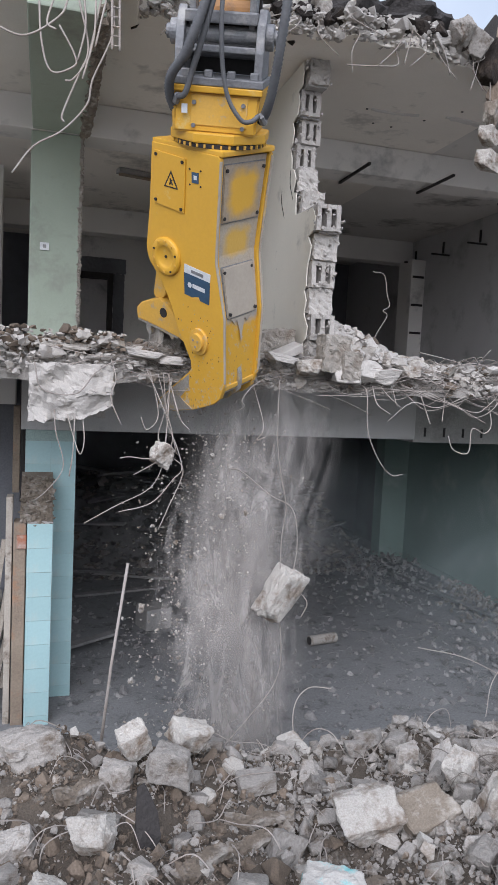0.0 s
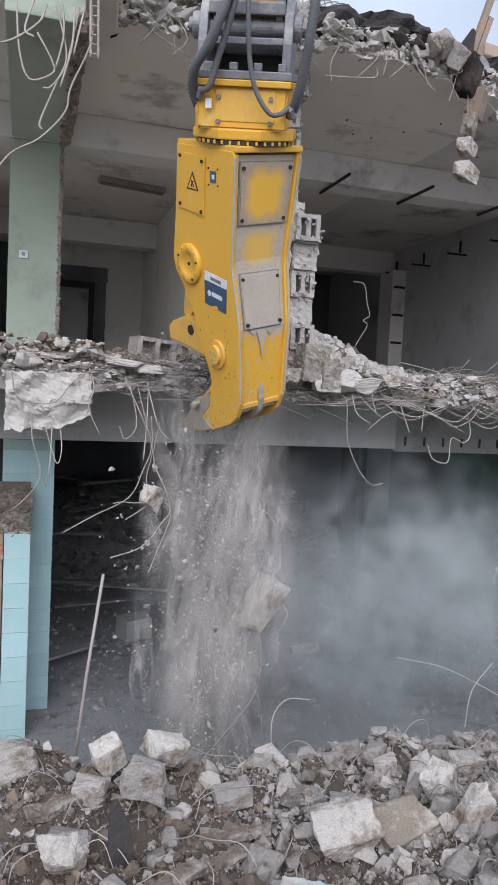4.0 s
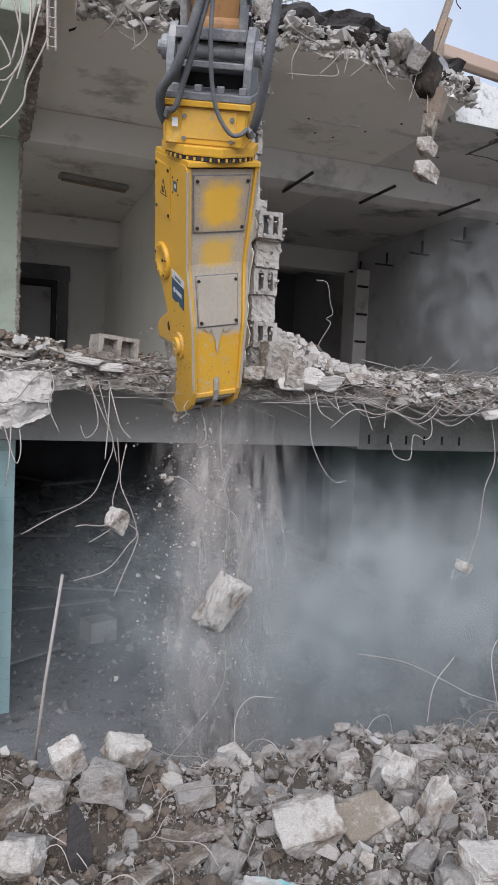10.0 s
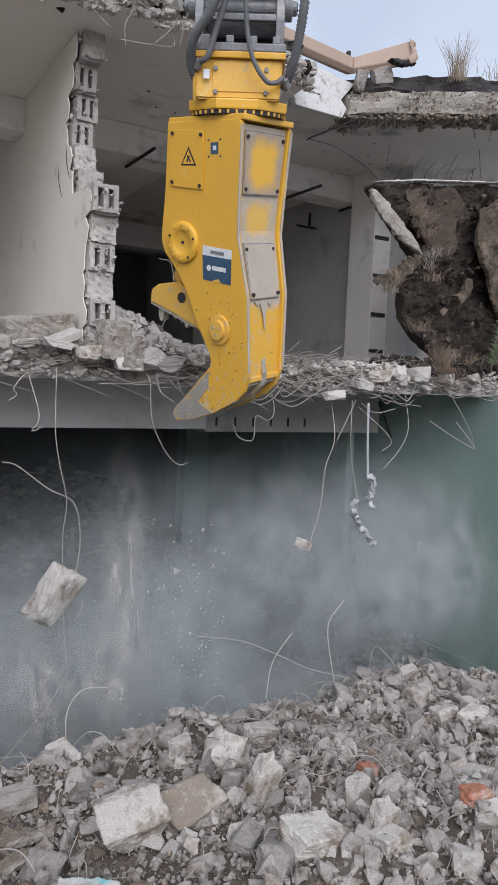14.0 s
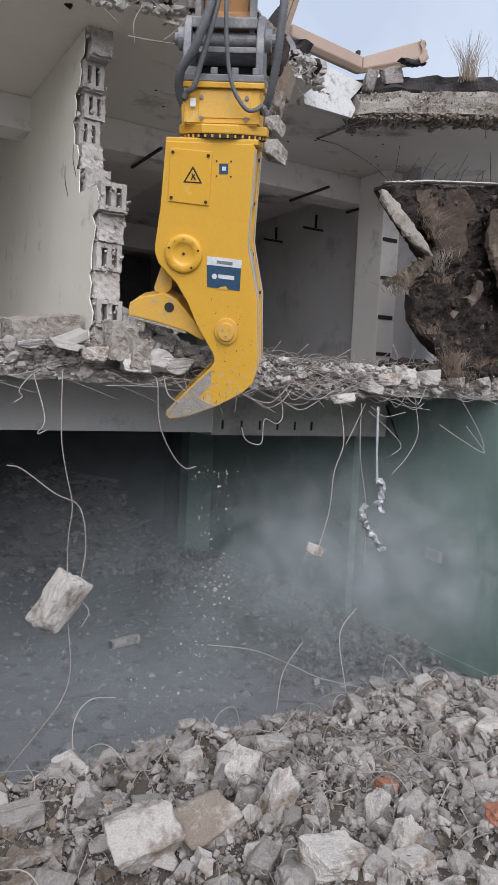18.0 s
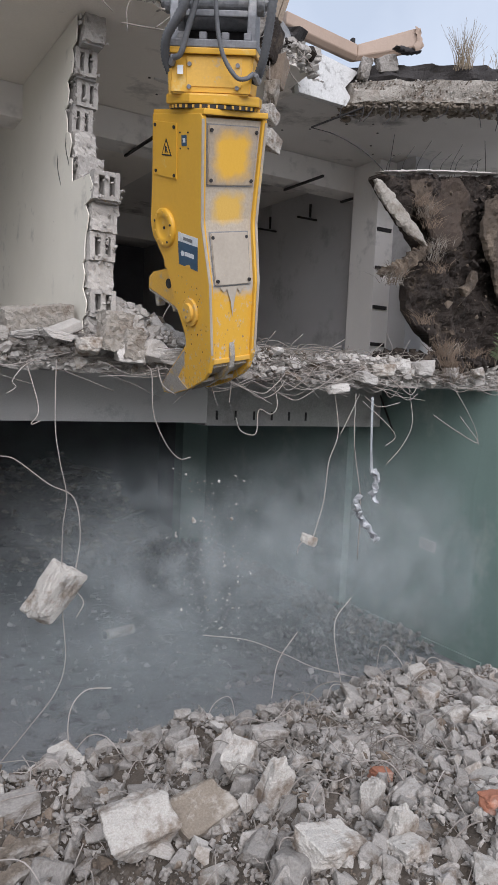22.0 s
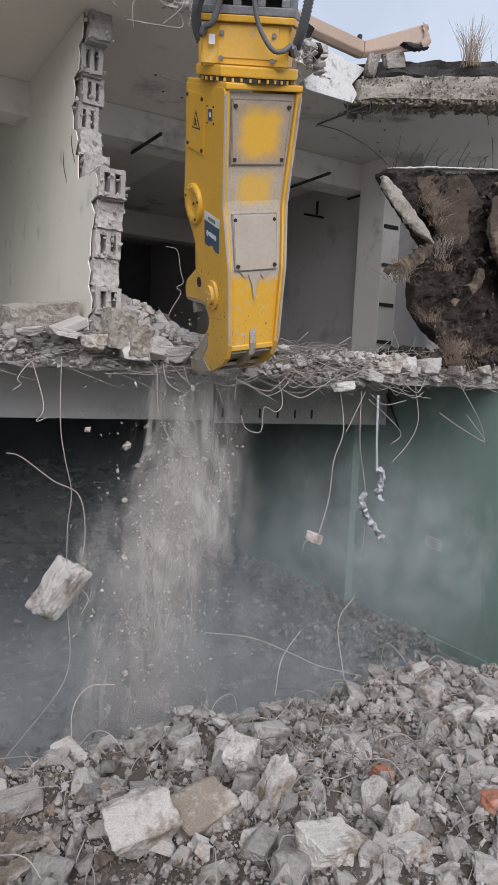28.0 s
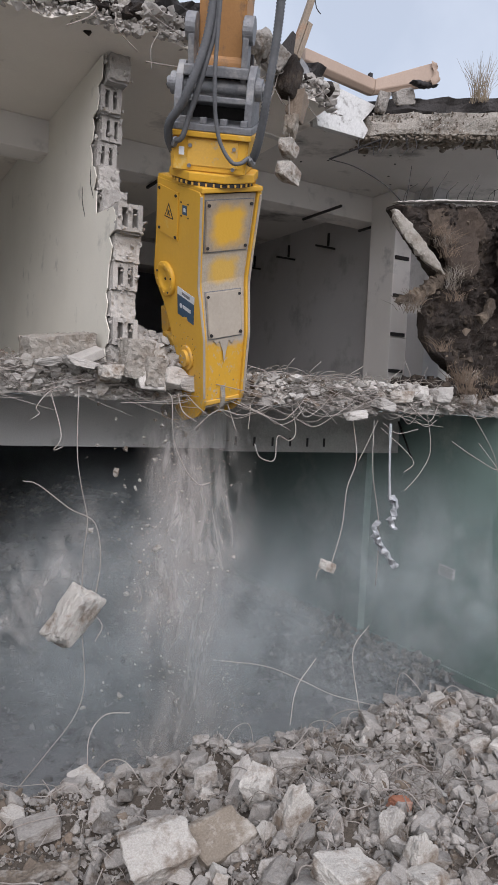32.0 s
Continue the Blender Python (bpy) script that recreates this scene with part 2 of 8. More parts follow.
STEEL = mat("dusty_grey_steel", (0.25, 0.255, 0.265), 0.6, metal=0.35, dark=(0.13, 0.13, 0.135), scale=6, grain=50, bump=0.25, stain=(0.36, 0.35, 0.33), stain_scale=4, stain_amount=0.4)
HOSE = mat("rubber_hose", (0.13, 0.135, 0.14), 0.65, dark=(0.08, 0.08, 0.085), scale=8, grain=60, bump=0.2)
ARM = mat("ochre_arm_paint", (0.42, 0.215, 0.075), 0.6, dark=(0.34, 0.17, 0.06), scale=3, grain=50, bump=0.1, grain_mix=0.12, stain=(0.15, 0.10, 0.07), stain_scale=6, stain_amount=0.35)
LABEL_BLUE = mat("label_blue", (0.035, 0.085, 0.15), 0.4, grain=40, bump=0)
LABEL_WHITE = mat("label_white", (0.72, 0.74, 0.75), 0.5, grain=40, bump=0)
BLACK = mat("black_print", (0.02, 0.02, 0.02), 0.6, grain=40, bump=0)
LEAF = mat("green_needles", (0.15, 0.19, 0.10), 0.7, dark=(0.07, 0.10, 0.045), scale=9, grain=40, bump=0)
FELT_BROWN = mat("brown_felt", (0.062, 0.044, 0.032), 0.95, dark=(0.03, 0.022, 0.016), scale=5, grain=70, bump=0.6, stain=(0.105, 0.08, 0.058), stain_scale=3, stain_amount=0.3)
FELT_TAN = mat("tan_felt", (0.085, 0.064, 0.045), 0.95, dark=(0.036, 0.027, 0.02), scale=7, grain=70, bump=0.8, stain=(0.19, 0.15, 0.11), stain_scale=3, stain_amount=0.4)
STRAW = mat("brown_straw", (0.20, 0.148, 0.105), 0.9, dark=(0.11, 0.078, 0.055), scale=9, grain=60, bump=0.2)
FOIL = mat("crumpled_foil", (0.50, 0.51, 0.52), 0.4, metal=0.5, dark=(0.28, 0.29, 0.30), scale=22, grain=60, bump=0.8)


def dusty_middle(name, zc, half_y, half_z, clean, dust):
    """Paint that shows clean in the middle of a plate and is dusty towards its rim."""
    m = mat(name, dust, 0.6, dark=tuple(c * 0.8 for c in dust), scale=9, grain=60, bump=0.12)
    n, l = m.node_tree.nodes, m.node_tree.links
    b = n["Principled BSDF"]
    old = b.inputs["Base Color"].links[0].from_socket
    tc = n.new("ShaderNodeTexCoord")
    sep = n.new("ShaderNodeSeparateXYZ")
    l.new(tc.outputs["Object"], sep.inputs[0])

    def math_node(op, a, b_=None):
        k = n.new("ShaderNodeMath")
        k.operation = op
        for i, v in enumerate((a, b_)):
            if v is None:
                continue
            if isinstance(v, (int, float)):
                k.inputs[i].default_value = v
            else:
                l.new(v, k.inputs[i])
        return k.outputs[0]
    ay = math_node("DIVIDE", math_node("ABSOLUTE", sep.outputs["Y"]), half_y)
    az = math_node("DIVIDE", math_node("ABSOLUTE", math_node("SUBTRACT", sep.outputs["Z"], zc)), half_z)
    d = math_node("POWER", math_node("ADD", math_node("POWER", ay, 4.0), math_node("POWER", az, 4.0)), 0.25)
    k = n.new("ShaderNodeTexNoise")
    k.inputs["Scale"].default_value, k.inputs["Detail"].default_value = 14.0, 5.0
    l.new(tc.outputs["Object"], k.inputs["Vector"])
    d = math_node("ADD", d, math_node("MULTIPLY", math_node("SUBTRACT", k.outputs["Fac"], 0.5), 0.55))
    r = n.new("ShaderNodeMapRange")
    r.inputs["From Min"].default_value, r.inputs["From Max"].default_value = 0.55, 1.0
    l.new(d, r.inputs["Value"])
    mx = n.new("ShaderNodeMix")
    mx.data_type = "RGBA"
    l.new(r.outputs["Result"], mx.inputs[0])
    mx.inputs[6].default_value = (*clean, 1)
    l.new(old, mx.inputs[7])
    l.new(mx.outputs[2], b.inputs["Base Color"])
    return m


COVER_UP = dusty_middle("upper_cover_paint", -0.268, 0.165, 0.175, (0.66, 0.375, 0.04), (0.37, 0.30, 0.22))
BACK_MID = dusty_middle("back_plate_paint", -0.585, 0.15, 0.115, (0.62, 0.385, 0.08), (0.45, 0.385, 0.30))


def worn_paint(name, z0, z1, dust_z=None):
    """Yellow paint whose scuffs and bare chips grow denser from height z0 down to z1, with dust above dust_z."""
    m = mat(name, (0.66, 0.37, 0.035), 0.48, dark=(0.60, 0.335, 0.035), scale=2.5, contrast=0.3, grain=45, bump=0.015, grain_mix=0.06)
    n, l = m.node_tree.nodes, m.node_tree.links
    b = n["Principled BSDF"]
    tc, sep = n.new("ShaderNodeTexCoord"), n.new("ShaderNodeSeparateXYZ")
    l.new(tc.outputs["Object"], sep.inputs[0])

    def layer(old, scale, detail, stretch, lift, lo, hi, color, za, zb):
        mp = n.new("ShaderNodeMapping")
        mp.inputs["Scale"].default_value, mp.inputs["Rotation"].default_value = stretch, (0, 0.7, 0)
        l.new(tc.outputs["Object"], mp.inputs["Vector"])
        k = n.new("ShaderNodeTexNoise")
        k.inputs["Scale"].default_value, k.inputs["Detail"].default_value, k.inputs["Roughness"].default_value = scale, detail, 0.68
        l.new(mp.outputs[0], k.inputs["Vector"])
        g = n.new("ShaderNodeMapRange")
        g.inputs["From Min"].default_value, g.inputs["From Max"].default_value = za, zb
        g.inputs["To Max"].default_value = lift
        l.new(sep.outputs["Z"], g.inputs["Value"])
        add = n.new("ShaderNodeMath")
        l.new(k.outputs["Fac"], add.inputs[0])
        l.new(g.outputs["Result"], add.inputs[1])
        r = n.new("ShaderNodeMapRange")
        r.inputs["From Min"].default_value, r.inputs["From Max"].default_value = lo, hi
        l.new(add.outputs[0], r.inputs["Value"])
        mx = n.new("ShaderNodeMix")
        mx.data_type = "RGBA"
        l.new(r.outputs["Result"], mx.inputs[0])
        l.new(old, mx.inputs[6])
        mx.inputs[7].default_value = (*color, 1)
        return mx.outputs[2]
    col = b.inputs["Base Color"].links[0].from_socket
    if dust_z is not None:
        col = layer(col, 9.0, 5.0, (1, 1, 1), 0.5, 0.62, 0.86, (0.43, 0.40, 0.355), dust_z - 0.16, dust_z)
    col = layer(col, 24.0, 7.0, (1, 1, 0.7), 0.15, 0.66, 0.76, (0.43, 0.395, 0.34), z0, z1)
    col = layer(col, 46.0, 5.0, (2.0, 1, 0.6), 0.11, 0.70, 0.75, (0.17, 0.15, 0.13), z0, z1)
    l.new(col, b.inputs["Base Color"])
    return m


SIDE_PAINT = worn_paint("side_plate_paint", -1.20, -1.82)
BACK_LOW = worn_paint("lower_back_paint", -0.9, -1.70, -1.05)


# ---- mesh helpers ----
def link_mesh(name, bm, material, parent=None, label="", smooth=False):
    me = bpy.data.meshes.new(name)
    bm.to_mesh(me)
    bm.free()
    me.materials.append(material)
    if smooth:
        me.polygons.foreach_set("use_smooth", [True] * len(me.polygons))
    ob = new(name, me)
    if parent is not None:
        ob.parent = parent
    if label:
        ob["label"] = label
    return ob


def part(name, bm, material, parent, label="", smooth=False):
    return link_mesh(name, bm, material, parent, label, smooth)


def empty(name, m=None):
    ob = new(name)
    ob.empty_display_size = 0.1
    if m is not None:
        ob.matrix_basis = m
    return ob


def box(bm, x0, x1, y0, y1, z0, z1, bevel=0.0):
    vs = [bm.verts.new((x, y, z)) for x in (x0, x1) for y in (y0, y1) for z in (z0, z1)]
    fs = [bm.faces.new([vs[i] for i in q]) for q in ((0, 1, 3, 2), (4, 6, 7, 5), (0, 4, 5, 1), (2, 3, 7, 6), (0, 2, 6, 4), (1, 5, 7, 3))]
    if bevel:
        es = {e for f in fs for e in f.edges}
        bmesh.ops.bevel(bm, geom=list(es), offset=bevel, segments=2, affect="EDGES", profile=0.6)
    return bm


def make_box(x0, x1, y0, y1, z0, z1, bevel=0.0):
    return box(bmesh.new(), x0, x1, y0, y1, z0, z1, bevel)


def prism(outline, lo, hi, axis="y", bevel=0.0, bm=None):
    """A flat outline extruded along an axis; the outline holds the other two coordinates in order."""
    bm = bm or bmesh.new()
    at = {"x": lambda a, b, c: (c, a, b), "y": lambda a, b, c: (a, c, b), "z": lambda a, b, c: (a, b, c)}[axis]
    r0 = [bm.verts.new(at(a, b, lo)) for a, b in outline]
    r1 = [bm.verts.new(at(a, b, hi)) for a, b in outline]
    fs = [bm.faces.new(r0), bm.faces.new(r1[::-1])]
    k = len(outline)
    for i in range(k):
        fs.append(bm.faces.new((r0[i], r1[i], r1[(i + 1) % k], r0[(i + 1) % k])))
    bmesh.ops.recalc_face_normals(bm, faces=fs)
    if bevel:
        es = {e for f in fs[:2] for e in f.edges}
        bmesh.ops.bevel(bm, geom=list(es), offset=bevel, segments=2, affect="EDGES", profile=0.6)
    return bm


def tube(points, radius, sides=7, bm=None, ridge=0.0, taper=1.0):
    """A bent round bar through the points. ridge: depth of corrugation rings."""
    bm = bm or bmesh.new()
    pts = [Vector(p) for p in points]
    rings, side = [], None
    for i, p in enumerate(pts):
        d = (pts[min(i + 1, len(pts) - 1)] - pts[max(i - 1, 0)]).normalized()
        side = (side - d * side.dot(d)).normalized() if side is not None and (side - d * side.dot(d)).length > 1e-4 else d.orthogonal().normalized()
        up = d.cross(side)
        r = radius * (1 + (taper - 1) * i / max(1, len(pts) - 1)) * (1 - (ridge if i % 2 else 0))
        rings.append([bm.verts.new(p + side * (r * math.cos(a)) + up * (r * math.sin(a))) for a in (2 * math.pi * k / sides for k in range(sides))])
    for a, b in zip(rings, rings[1:]):
        for k in range(sides):
            bm.faces.new((a[k], a[(k + 1) % sides], b[(k + 1) % sides], b[k]))
    bm.faces.new(rings[0][::-1])
    bm.faces.new(rings[-1])
    return bm


def curve(points, steps=8):
    """Catmull-Rom through the points."""
    p = [Vector(q) for q in points]
    p = [2 * p[0] - p[1], *p, 2 * p[-1] - p[-2]]
    out = []
    for i in range(1, len(p) - 2):
        for s in range(steps):
            t = s / steps
            out.append(0.5 * (2 * p[i] + (p[i + 1] - p[i - 1]) * t + (2 * p[i - 1] - 5 * p[i] + 4 * p[i + 1] - p[i + 2]) * t ** 2 + (3 * p[i] - p[i - 1] - 3 * p[i + 1] + p[i + 2]) * t ** 3))
    out.append(p[-2])
    return out


def disc(cx, cy, cz, r, h, axis="y", sides=28, bm=None, bevel=0.0):
    out = [(cx + r * math.cos(2 * math.pi * k / sides), (cz if axis == "y" else cy) + r * math.sin(2 * math.pi * k / sides)) for k in range(sides)]
    if axis == "y":
        return prism(out, cy - h / 2, cy + h / 2, "y", bevel, bm)
    if axis == "z":
        return prism(out, cz - h / 2, cz + h / 2, "z", bevel, bm)
    out = [(cy + r * math.cos(2 * math.pi * k / sides), cz + r * math.sin(2 * math.pi * k / sides)) for k in range(sides)]
    return prism(out, cx - h / 2, cx + h / 2, "x", bevel, bm)


def mesh_from(name, verts, faces, material):
    me = bpy.data.meshes.new(name)
    me.from_pydata(verts, [], faces)
    me.materials.append(material)
    me.update()
    return me


def shard_data(seed, corners=11, cuts=0, rough=0.05, boxy=0.55, block=False):
    """Vertices and faces of a sharp-edged broken lump that fills a box of half size 1; cuts splits its facets for a rough skin."""
    g = random.Random(seed)
    bm = bmesh.new()
    for _ in range(corners):
        d = Vector((g.gauss(0, 1), g.gauss(0, 1), g.gauss(0, 1))).normalized()
        m_ = max(abs(d.x), abs(d.y), abs(d.z))
        bm.verts.new(d * (1 - boxy + boxy / m_) * g.uniform(0.86, 1.0))
    if block:
        for k in range(8):
            bm.verts.new(((1 if k & 1 else -1) * g.uniform(0.38, 1.0), (1 if k & 2 else -1) * g.uniform(0.38, 1.0), (1 if k & 4 else -1) * g.uniform(0.38, 1.0)))
    hull = bmesh.ops.convex_hull(bm, input=bm.verts[:])
    bmesh.ops.delete(bm, geom=[v for v in hull["geom_interior"] if isinstance(v, bmesh.types.BMVert)], context="VERTS")
    off = Vector((g.random() * 40, g.random() * 40, g.random() * 40))
    if cuts:
        bmesh.ops.dissolve_limit(bm, angle_limit=radians(9), verts=bm.verts[:], edges=bm.edges[:])
        bmesh.ops.bevel(bm, geom=bm.edges[:], offset=0.05, segments=1, affect="EDGES")
        bmesh.ops.triangulate(bm, faces=bm.faces[:])
        for _ in range(cuts):
            bmesh.ops.subdivide_edges(bm, edges=[e for e in bm.edges if e.calc_length() > 0.20 / cuts], cuts=1)
            bmesh.ops.triangulate(bm, faces=bm.faces[:])
        for v in bm.verts:
            c = v.co
            v.co = c + c.normalized() * rough * (1.5 * noise.noise(c * 1.9 + off) + 0.9 * noise.noise(c * 4.5 - off) + 0.5 * noise.noise(c * 10 + off) + 0.3 * noise.noise(c * 21 + off))
    for a in range(3):
        lo, hi = min(v.co[a] for v in bm.verts), max(v.co[a] for v in bm.verts)
        for v in bm.verts:
            v.co[a] = (v.co[a] - (lo + hi) / 2) / ((hi - lo) / 2)
    bmesh.ops.triangulate(bm, faces=bm.faces[:])
    bmesh.ops.recalc_face_normals(bm, faces=bm.faces[:])
    bm.verts.index_update()
    out = [tuple(v.co) for v in bm.verts], [tuple(v.index for v in f.verts) for f in bm.faces]
    bm.free()
    return out


ROCKS = [shard_data(s, 10 + s % 5, 0 if s < 10 else 1, 0.07, 0.6) for s in range(20)]
ROCKS_NP = [(np.array(v) * (1.0, 0.85, 0.62 if k % 3 else 0.85), np.array(f)) for k, (v, f) in enumerate(ROCKS)]
CHIPS_NP = [(np.array(v) * (1.0, 0.8, 0.55), np.array(f)) for v, f in (shard_data(60 + s, 7, 0) for s in range(10))]
FINE_ROCKS = [shard_data(100 + s, 5, 4, 0.06, 0.5, True) for s in range(10)]
MID_ROCKS = [shard_data(140 + s, 5, 2, 0.055, 0.6, s % 3 > 0) if s % 3 else shard_data(140 + s, 12, 2, 0.05, 0.8) for s in range(10)]


def spread(name, spots, material, parent=None, label="", coarse=True, squash=1.0, chips=False):
    """One joined mesh of many stones; spots: (x, y, z, size, seed)."""
    V, F, n = [], [], 0
    rng = np.random.RandomState(len(spots) + 7)
    chips = chips or max(q[3] for q in spots) < 0.013
    for x, y, z, s, k in spots:
        v, f = CHIPS_NP[k % 10] if chips else ROCKS_NP[k % 10 + (0 if coarse else 10)]
        q, _ = np.linalg.qr(rng.normal(size=(3, 3)))
        sc = s * (0.7 + 0.6 * rng.random(3))
        V.append(((v * sc) @ q.T) * (1.0, 1.0, squash) + (x, y, z))
        F.append(f + n)
        n += len(v)
    me = bpy.data.meshes.new(name)
    V, F = np.concatenate(V), np.concatenate(F)
    me.from_pydata(V.tolist(), [], F.tolist())
    me.materials.append(material)
    me.update()
    ob = new(name, me)
    if parent is not None:
        ob.parent = parent
    tagged(ob, label=label, kind="stuff")
    return ob


def fbm(x, y, s=1.0, o=0.0):
    return noise.fractal(Vector((x * s + o, y * s - o, o)), 0.8, 2.1, 4)


def structure(name, bm, material, label, category="", smooth=False):
    ob = link_mesh(name, bm, material, None, "", smooth)
    return tagged(ob, label, category or name.split("_")[0], kind="structure")


# ---- large structure ----
def rough_box(x0, x1, y0, y1, z0, z1, step, amp, seed):
    """A box with a fine grid on its faces, roughened like broken concrete."""
    bm = bmesh.new()
    n = [max(1, round((b - a) / step)) for a, b in ((x0, x1), (y0, y1), (z0, z1))]
    seen = {}
    def v(i, j, k):
        if (i, j, k) not in seen:
            p = Vector((x0 + (x1 - x0) * i / n[0], y0 + (y1 - y0) * j / n[1], z0 + (z1 - z0) * k / n[2]))
            o = Vector((seed, seed * 2, 0))
            d = Vector((noise.noise(p * 30 + o), noise.noise(p * 31 - o), noise.noise(p * 29 + o * 3))) * amp + Vector((noise.noise(p * 75 + o), noise.noise(p * 78), noise.noise(p * 70 - o))) * amp * 0.5
            seen[i, j, k] = bm.verts.new(p + d)
        return seen[i, j, k]
    for a, b, c in ((0, 1, 2), (1, 2, 0), (2, 0, 1)):
        for side in (0, n[c]):
            for i in range(n[a]):
                for j in range(n[b]):
                    q = []
                    for di, dj in ((0, 0), (1, 0), (1, 1), (0, 1)):
                        t = [0, 0, 0]
                        t[a], t[b], t[c] = i + di, j + dj, side
                        q.append(v(*t))
                    bm.faces.new(q if side else q[::-1])
    return bm


def broken_slab(x0, x1, front, y1, z0, z1, step=0.05, layers=4, amp=0.05, seed=0.0):
    """A slab whose front edge is broken: front(x) gives its mean line."""
    bm = bmesh.new()
    n = int((x1 - x0) / step)
    cols = []
    for i in range(n + 1):
        x = x0 + (x1 - x0) * i / n
        col = []
        for k in range(layers + 1):
            z = z0 + (z1 - z0) * k / layers
            y = front(x) + amp * noise.noise(Vector((x * 3.1 + seed, z * 6, seed))) + amp * 0.8 * noise.noise(Vector((x * 11 + seed, z * 14, seed)))
            zz = z + (0.03 * noise.noise(Vector((x * 5, seed, z))) if k in (0, layers) else 0)
            col.append(bm.verts.new((x, y, zz)))
        col = [bm.verts.new((x, y1, z0)), bm.verts.new((x, front(x) + 0.16, z0)), *col, bm.verts.new((x, front(x) + 0.2, z1)), bm.verts.new((x, y1, z1))]
        cols.append(col)
    for a, b in zip(cols, cols[1:]):
        for k in range(len(a)):
            j = (k + 1) % len(a)
            bm.faces.new((a[k], b[k], b[j], a[j]))
    bm.faces.new(cols[0])
    bm.faces.new(cols[-1][::-1])
    bmesh.ops.recalc_face_normals(bm, faces=bm.faces[:])
    return bm


def tiles_on(parent, make_pose, cols, rows, w, h, material, gap=0.0025, depth=0.004, skip=(), name="tile"):
    """Separate glazed tiles on a face: make_pose(i, j) sets each."""
    me = None
    for j in range(rows):
        for i in range(cols):
            if (i, j) in skip:
                continue
            if me is None:
                ob = part(name, make_box(-w / 2 + gap / 2, w / 2 - gap / 2, -depth, 0, -h / 2 + gap / 2, h / 2 - gap / 2), material, parent)
                me = ob.data
            else:
                ob = new(name, me)
                ob.parent = parent
            ob.matrix_basis = make_pose(i, j)


ZF, ZS, ZC = 0.0, 2.98, 5.33          # lower floor, upper floor, ceiling

ground = structure("ground", make_box(-250, 250, -250, 250, -0.6, -0.22), DUST_GROUND, "bare dusty ground of the demolition site", "ground")
lower_floor = structure("floor_lower", make_box(-0.2, 6.1, 4.2, 13.6, -0.2, 0.0), FLOOR, "dusty concrete floor of the ground storey with debris", "floor")

# upper floor slab, broken along its front
def slab_front(x):
    y = 5.08 + 0.07 * math.sin(x * 1.3 + 0.5) + 0.05 * math.sin(x * 3.7) + 0.14 * max(0.0, min(1.0, (x - 0.7) / 0.3, (3.4 - x) / 0.3))
    if 0.75 < x < 2.0:
        y += 0.20 * math.sin((x - 0.75) / 1.25 * math.pi) ** 2
    if 2.4 < x < 3.2:
        y += 0.12 * math.sin((x - 2.4) / 0.8 * math.pi) ** 2
    return y


floor_upper = structure("floor_upper", broken_slab(-6, 8.5, slab_front, 14.2, 2.80, ZS, seed=3.3), BROKEN, "broken grey concrete floor slab of the upper storey", "floor")

# roof slab / ceiling
def roof_front(x):
    if x < 0.75:
        return 4.75 + 0.06 * math.sin(9 * x)
    if x < 4.0:
        return 5.30 + 0.10 * math.sin(2.1 * x) - 0.14 * max(0.0, 1 - abs(x - 2.9) / 0.9) + 0.04 * math.sin(13 * x)
    return 5.78


ceiling = structure("ceiling", broken_slab(-6, 4.05, roof_front, 14.2, ZC, 5.50, amp=0.07, seed=8.1), CEILING, "stained plaster ceiling under the broken roof slab", "ceiling")
roof_right = structure("ceiling_right", broken_slab(4.05, 8.5, lambda x: 5.80 if x < 4.6 else 5.86 - 0.78 * min(2.4, x - 4.6), 14.2, ZC, 5.52, amp=0.05, seed=1.7), CEILING_DULL, "plaster ceiling with exposed aggregate along the broken roof edge", "ceiling")
roof_aggregate = structure("trim_roof_edge", broken_slab(4.62, 8.5, lambda x: 5.71 - 0.78 * min(2.4, x - 4.6), 6.2, 5.345, 5.535, amp=0.05, seed=5.5, step=0.035), EARTHY_PALE, "broken roof slab edge showing pebble aggregate", "trim")
roof_felt = structure("trim_roof_felt", broken_slab(-6, 8.5, lambda x: (roof_front(x) + 0.10 if x < 4.05 else 5.84 - 0.78 * min(2.4, max(0, x - 4.6))), 14.2, 5.54, 5.70, amp=0.10, seed=9.4, step=0.04), TAR, "torn black roofing felt and soil on the roof", "trim")

# beams
def stub_mesh():
    """A broken beam end: squarish, rough all over, with a bitten lower corner."""
    bm = rough_box(0.09, 0.62, 4.97, 6.497, 2.53, 2.90, 0.022, 0.016, 4.0)
    for v in bm.verts:
        if v.co.y < 5.6:
            v.co.y += 0.06 * noise.noise(v.co * 5) + 0.035 * noise.noise(v.co * 13)
            v.co.z += 0.025 * noise.noise(v.co * 6 + Vector((3, 0, 0))) + max(0.0, 0.10 - 0.35 * abs(v.co.x - 0.62)) * (1 if v.co.z < 2.7 else 0)
    return bm


structure("beam_upper", make_box(-6, 6.1, 7.15, 7.5, 5.03, ZC - 0.003, 0.008), PLASTER_GREY, "grey plastered ceiling beam across the upper rooms", "beam")
structure("beam_back", make_box(-6, 6.1, 11.3, 11.6, 4.96, ZC - 0.003, 0.008), PLASTER_GREY, "grey ceiling beam at the back of the upper rooms", "beam")
structure("beam_left", make_box(0.03, 0.50, 4.85, 7.147, 5.03, ZC + 0.02, 0.012), PLASTER_GREEN, "green painted cantilever ceiling beam with a broken edge", "beam")
structure("beam_lower", make_box(0.0, 3.70, 6.5, 6.85, 2.36, 2.797, 0.006), CONCRETE_BEAM, "smooth grey concrete edge beam under the upper floor", "beam")
